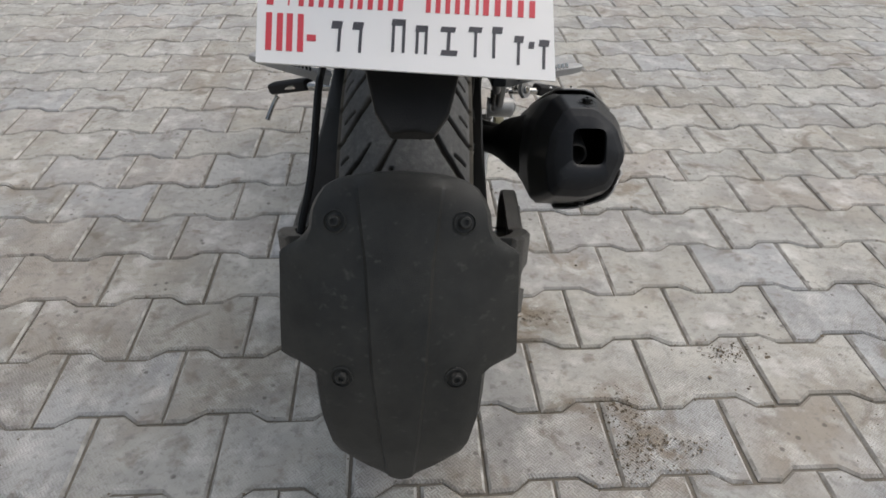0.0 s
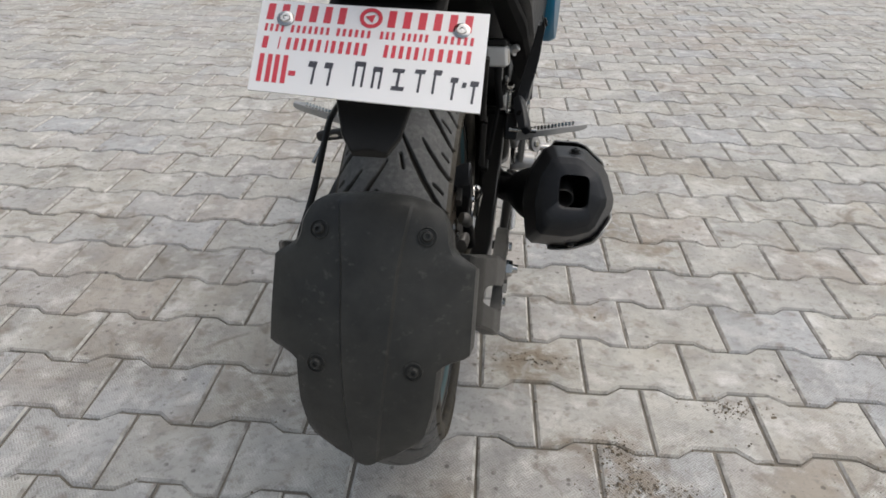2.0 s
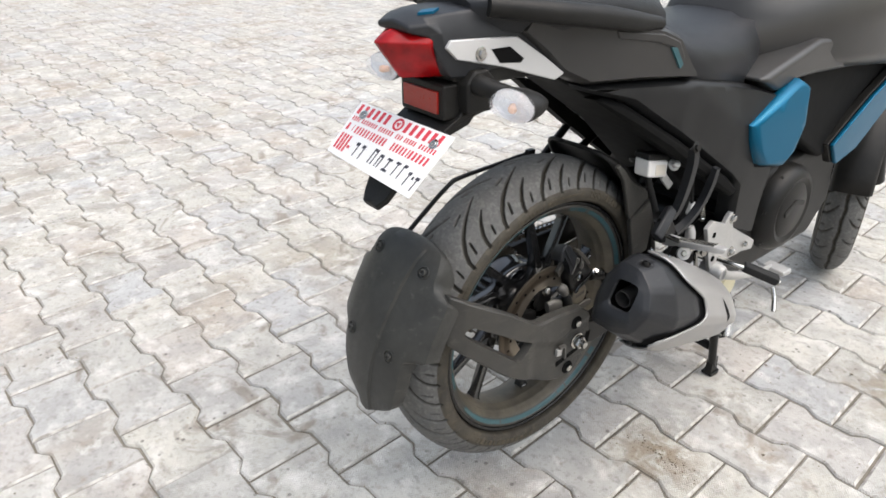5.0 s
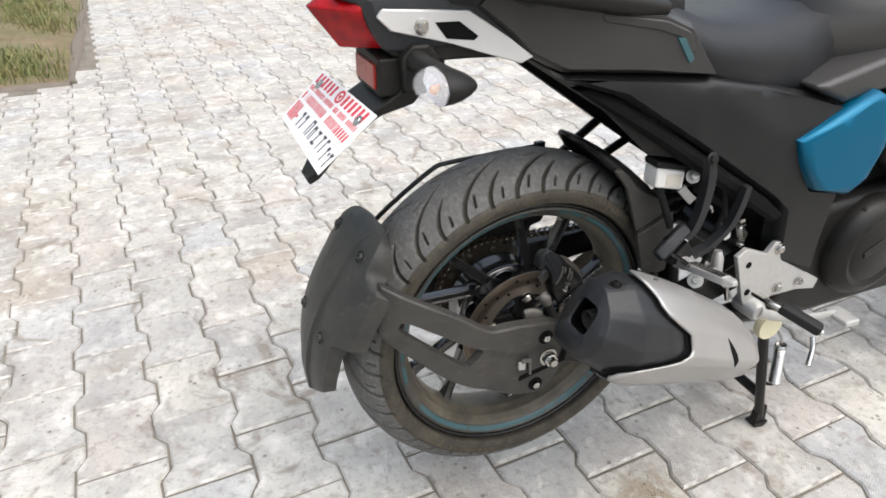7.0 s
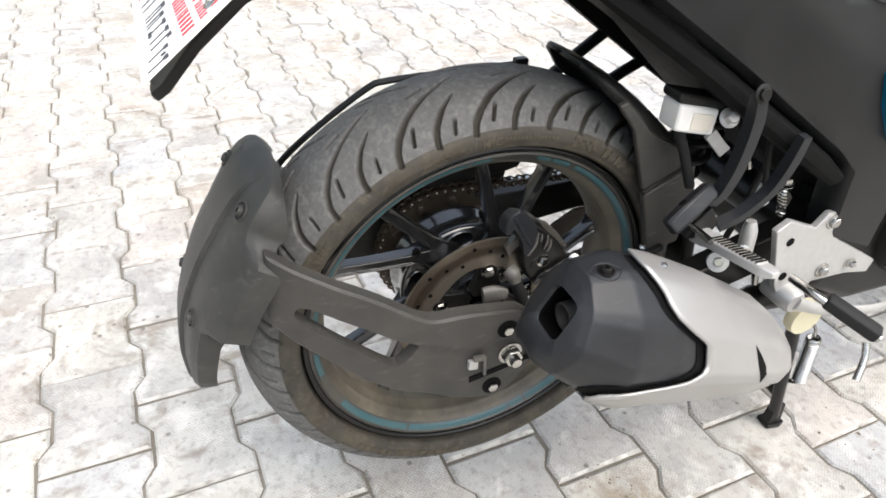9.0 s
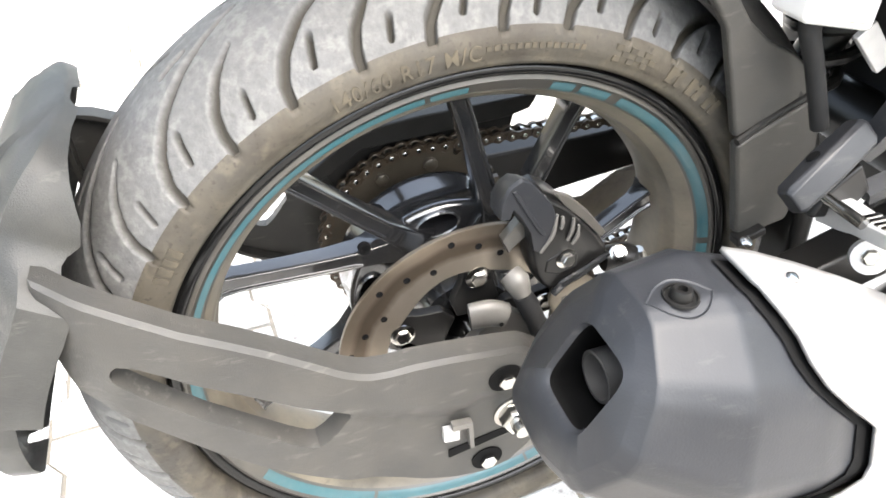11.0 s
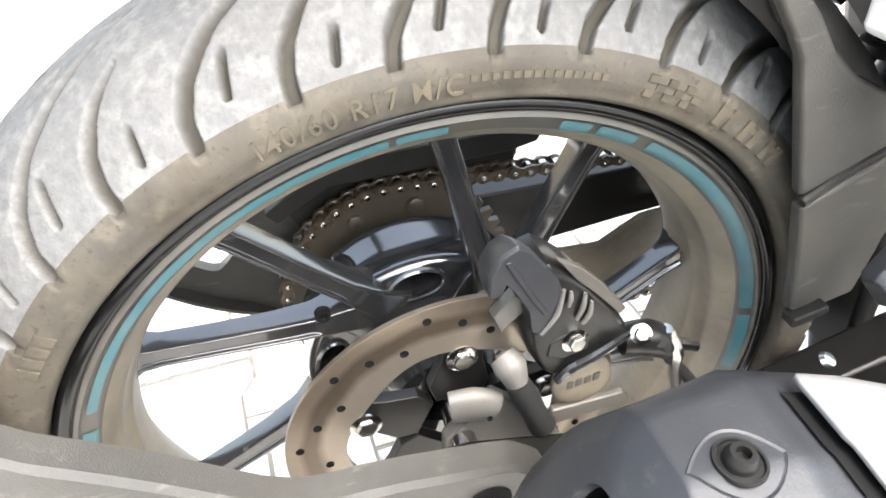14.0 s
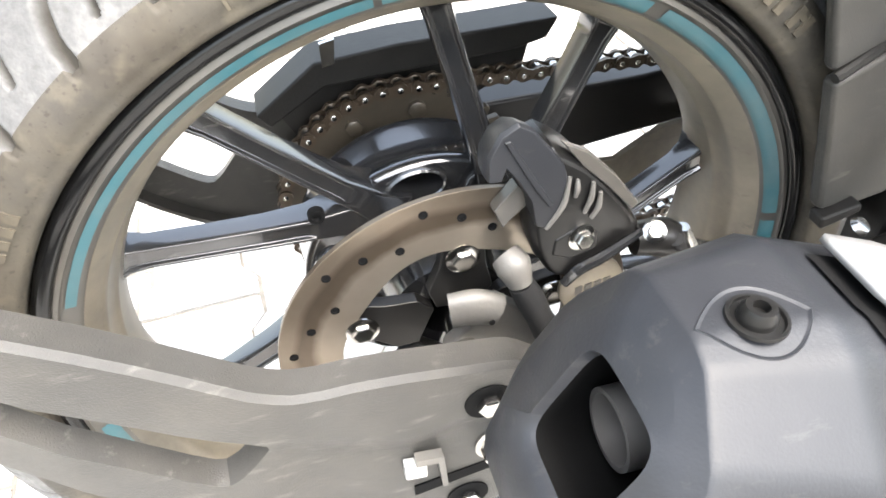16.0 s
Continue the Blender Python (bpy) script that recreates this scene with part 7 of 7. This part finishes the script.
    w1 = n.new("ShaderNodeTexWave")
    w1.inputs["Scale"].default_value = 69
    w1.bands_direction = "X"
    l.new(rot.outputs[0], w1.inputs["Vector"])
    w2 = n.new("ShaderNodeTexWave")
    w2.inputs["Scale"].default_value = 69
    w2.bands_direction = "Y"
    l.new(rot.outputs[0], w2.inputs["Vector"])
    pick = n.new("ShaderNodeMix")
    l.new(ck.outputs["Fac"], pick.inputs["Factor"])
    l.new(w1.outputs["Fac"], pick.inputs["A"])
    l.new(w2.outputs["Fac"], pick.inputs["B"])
    worn = n.new("ShaderNodeMath")
    worn.operation = "MULTIPLY"
    l.new(pick.outputs["Result"], worn.inputs[0])
    l.new(noise_fac(3.5, 0.42, 0.62), worn.inputs[1])
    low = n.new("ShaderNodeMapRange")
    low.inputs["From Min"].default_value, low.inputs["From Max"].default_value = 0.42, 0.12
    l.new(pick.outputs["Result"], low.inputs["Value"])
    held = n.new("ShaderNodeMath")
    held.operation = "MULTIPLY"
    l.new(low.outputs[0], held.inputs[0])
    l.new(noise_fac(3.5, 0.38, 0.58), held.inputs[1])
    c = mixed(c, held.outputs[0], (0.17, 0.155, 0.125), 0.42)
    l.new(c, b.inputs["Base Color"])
    bp = n.new("ShaderNodeBump")
    bp.inputs["Strength"].default_value, bp.inputs["Distance"].default_value = 0.65, 0.0014
    l.new(worn.outputs[0], bp.inputs["Height"])
    g = n.new("ShaderNodeTexNoise")
    g.inputs["Scale"].default_value, g.inputs["Detail"].default_value = 120, 8
    l.new(geo.outputs["Position"], g.inputs["Vector"])
    bp2 = n.new("ShaderNodeBump")
    bp2.inputs["Strength"].default_value, bp2.inputs["Distance"].default_value = 0.5, 0.002
    l.new(g.outputs["Fac"], bp2.inputs["Height"])
    l.new(bp.outputs[0], bp2.inputs["Normal"])
    l.new(bp2.outputs[0], b.inputs["Normal"])
    return m


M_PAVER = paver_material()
PL, PP, PA = 0.211, 0.152, math.radians(2.75)
P0 = Vector((0.212, 0.0855))
UX, UY = Vector((math.cos(PA), math.sin(PA))), Vector((-math.sin(PA), math.cos(PA)))


def paver_outline(inset):
    """Dumb-bell outline: wide ends, narrow waist."""
    h, a, f, sl = PP / 2, 0.0105, 0.040, 0.029
    e = PL / 2 - inset
    top = [(-e, h + a - inset), (-PL / 2 + f - inset * 0.3, h + a - inset), (-PL / 2 + f + sl - inset * 0.3, h - a - inset), (PL / 2 - f - sl + inset * 0.3, h - a - inset), (PL / 2 - f + inset * 0.3, h + a - inset), (e, h + a - inset)]
    return top + [(x, -y) for x, y in reversed(top)]


LO, MI, HI = paver_outline(0.0017), paver_outline(0.0027), paver_outline(0.0070)


def paver_geometry(rnd):
    jit = [(rnd.uniform(-0.0014, 0.0014), rnd.uniform(-0.0014, 0.0014)) for _ in LO]
    v = [(x + a, y + b, -0.020) for (x, y), (a, b) in zip(LO, jit)]
    v += [(x + a, y + b, -0.0042) for (x, y), (a, b) in zip(MI, jit)]
    v += [(x + a * 1.5, y + b * 1.5, 0.0) for (x, y), (a, b) in zip(HI, jit)]
    k = len(LO)
    f = [tuple(range(2 * k, 3 * k))[::-1]]
    for i in range(k):
        j = (i + 1) % k
        f.append((k + i, 2 * k + i, 2 * k + j, k + j))
        f.append((i, k + i, k + j, j))
    return v, f


# the straight end joints keep a pale lip of cement on their worn edge
M_ARRIS = material("pale_worn_paver_edge", (0.60, 0.58, 0.54), 0.85, scale=35, amount=1.0, second=(0.22, 0.205, 0.185), bump=0.4, bump_scale=200)
PALE = [0] + [v for i in range(12) for v in ((1 if i in (5, 11) else 0), 0)]


def outside_beds(x, y):
    return not ((x < -3.31 and y < -0.86) or (x < -4.1 and y > 3.8))


paving = new("paving")
tagged(paving, "weathered pale concrete interlocking paving in offset rows", "paving", kind="structure")
rnd = random.Random(11)
shapes = []
for k in range(12):
    v, f = paver_geometry(rnd)
    me = bpy.data.meshes.new("paver")
    me.from_pydata(v, [], f)
    me.materials.append(M_PAVER)
    me.materials.append(M_ARRIS)
    for p in me.polygons:
        p.material_index = PALE[p.index]
    shapes.append(me)
cells = []
for r in range(-58, 75):
    for i in range(-92, 60):
        c = P0 + UX * ((i + 0.5 + r / 2) * PL) + UY * (r * PP)
        if -15 < c.x < 5.0 and -5.5 < c.y < 11 and outside_beds(c.x, c.y):
            cells.append((math.hypot(c.x + 0.05, c.y - 0.15), c))
cells.sort(key=lambda q: q[0])
for dist, c in cells[:300]:
    ob = new("paver", rnd.choice(shapes))
    ob.matrix_basis = Matrix.Translation((c.x, c.y, rnd.uniform(-0.0022, 0.0))) @ Matrix.Rotation(PA + rnd.gauss(0, 0.004) + (math.pi if rnd.random() < 0.5 else 0), 4, "Z") @ Matrix.Rotation(rnd.gauss(0, 0.006), 4, "X") @ Matrix.Rotation(rnd.gauss(0, 0.005), 4, "Y")
    ob.parent = paving
proto = [paver_geometry(rnd) for _ in range(12)]
verts, faces = [], []
ca, sa = math.cos(PA), math.sin(PA)
for dist, c in cells[300:]:
    v, f = rnd.choice(proto)
    base = len(verts)
    dz, tx, ty = rnd.uniform(-0.0024, 0.0), rnd.gauss(0, 0.006), rnd.gauss(0, 0.006)
    verts += [(c.x + ca * x - sa * y, c.y + sa * x + ca * y, z + dz + x * tx + y * ty) for x, y, z in v]
    faces += [tuple(q + base for q in face) for face in f]
me = bpy.data.meshes.new("pavers")
me.from_pydata(verts, [], faces)
me.materials.append(M_PAVER)
me.materials.append(M_ARRIS)
me.polygons.foreach_set("material_index", np.tile(np.array(PALE, dtype=np.int32), len(faces) // len(PALE)))
far = new("paver_field", me)
far.parent = paving
tagged(far, "further weathered concrete pavers", kind="stuff")

# soil crumbs and grit, thicker in dirty patches
rnd = random.Random(23)
verts, faces = [], []
OCT = [(1, 0, 0), (-1, 0, 0), (0, 1, 0), (0, -1, 0), (0, 0, 1), (0, 0, -0.4)]
HEAPS = ((0.350, 0.010, 0.026, 0.020), (0.375, -0.050, 0.034, 0.034), (0.355, -0.110, 0.030, 0.034), (0.420, -0.070, 0.060, 0.010), (0.215, 0.240, 0.040, 0.014), (0.590, 0.145, 0.030, 0.014))
near_cells = [c for dist, c in cells if dist < 2.6]
edge_line = paver_outline(0.0)
while len(verts) < 6 * 12500:
    x, y = rnd.uniform(-3.0, 2.2), rnd.uniform(-1.6, 3.2)
    heaped = 6 * 5200 <= len(verts) < 6 * 5900
    jointed = len(verts) >= 6 * 5900
    if jointed:
        c = rnd.choice(near_cells)
        if rnd.random() > 0.5 + 0.9 * noise.noise((c.x * 2.3, c.y * 2.3, 8.1)):
            continue
        k = rnd.randrange(len(edge_line))
        (ax_, ay_), (bx_, by_) = edge_line[k], edge_line[(k + 1) % len(edge_line)]
        f = rnd.random()
        px, py = ax_ + (bx_ - ax_) * f + rnd.gauss(0, 0.003), ay_ + (by_ - ay_) * f + rnd.gauss(0, 0.003)
        x, y = c.x + ca * px - sa * py, c.y + sa * px + ca * py
    if heaped:
        hx, hy, sx, sy = rnd.choice(HEAPS)
        x, y = rnd.gauss(hx, sx), rnd.gauss(hy, sy)
    if not outside_beds(x, y):
        continue
    d = noise.noise((x * 2.1, y * 2.1, 4.4)) + 0.5 * noise.noise((x * 7, y * 7, 1.1))
    if not heaped and not jointed and rnd.random() > max(0.02, d * 1.6):
        continue
    r = 0.0007 + 0.0016 * rnd.random() ** 2 + (0.0022 if rnd.random() < 0.03 else 0) + (0.0004 if heaped else 0)
    k = len(verts)
    a = rnd.uniform(0, 6.28)
    for px, py, pz in OCT:
        q = r * rnd.uniform(0.7, 1.3)
        verts.append((x + q * (px * math.cos(a) - py * math.sin(a)), y + q * (px * math.sin(a) + py * math.cos(a)), 0.0004 + q * pz * 0.7))
    faces += [(k, k + 2, k + 4), (k + 2, k + 1, k + 4), (k + 1, k + 3, k + 4), (k + 3, k, k + 4), (k + 2, k, k + 5), (k + 1, k + 2, k + 5), (k + 3, k + 1, k + 5), (k, k + 3, k + 5)]
me = bpy.data.meshes.new("crumbs")
me.from_pydata(verts, [], faces)
me.materials.append(material("dark_soil_crumbs", (0.09, 0.073, 0.055), 0.9, scale=90, amount=1.0, second=(0.27, 0.22, 0.16)))
crumbs = new("soil_crumbs", me)
tagged(crumbs, "dark soil crumbs and grit scattered over the paving", "grit", kind="stuff")
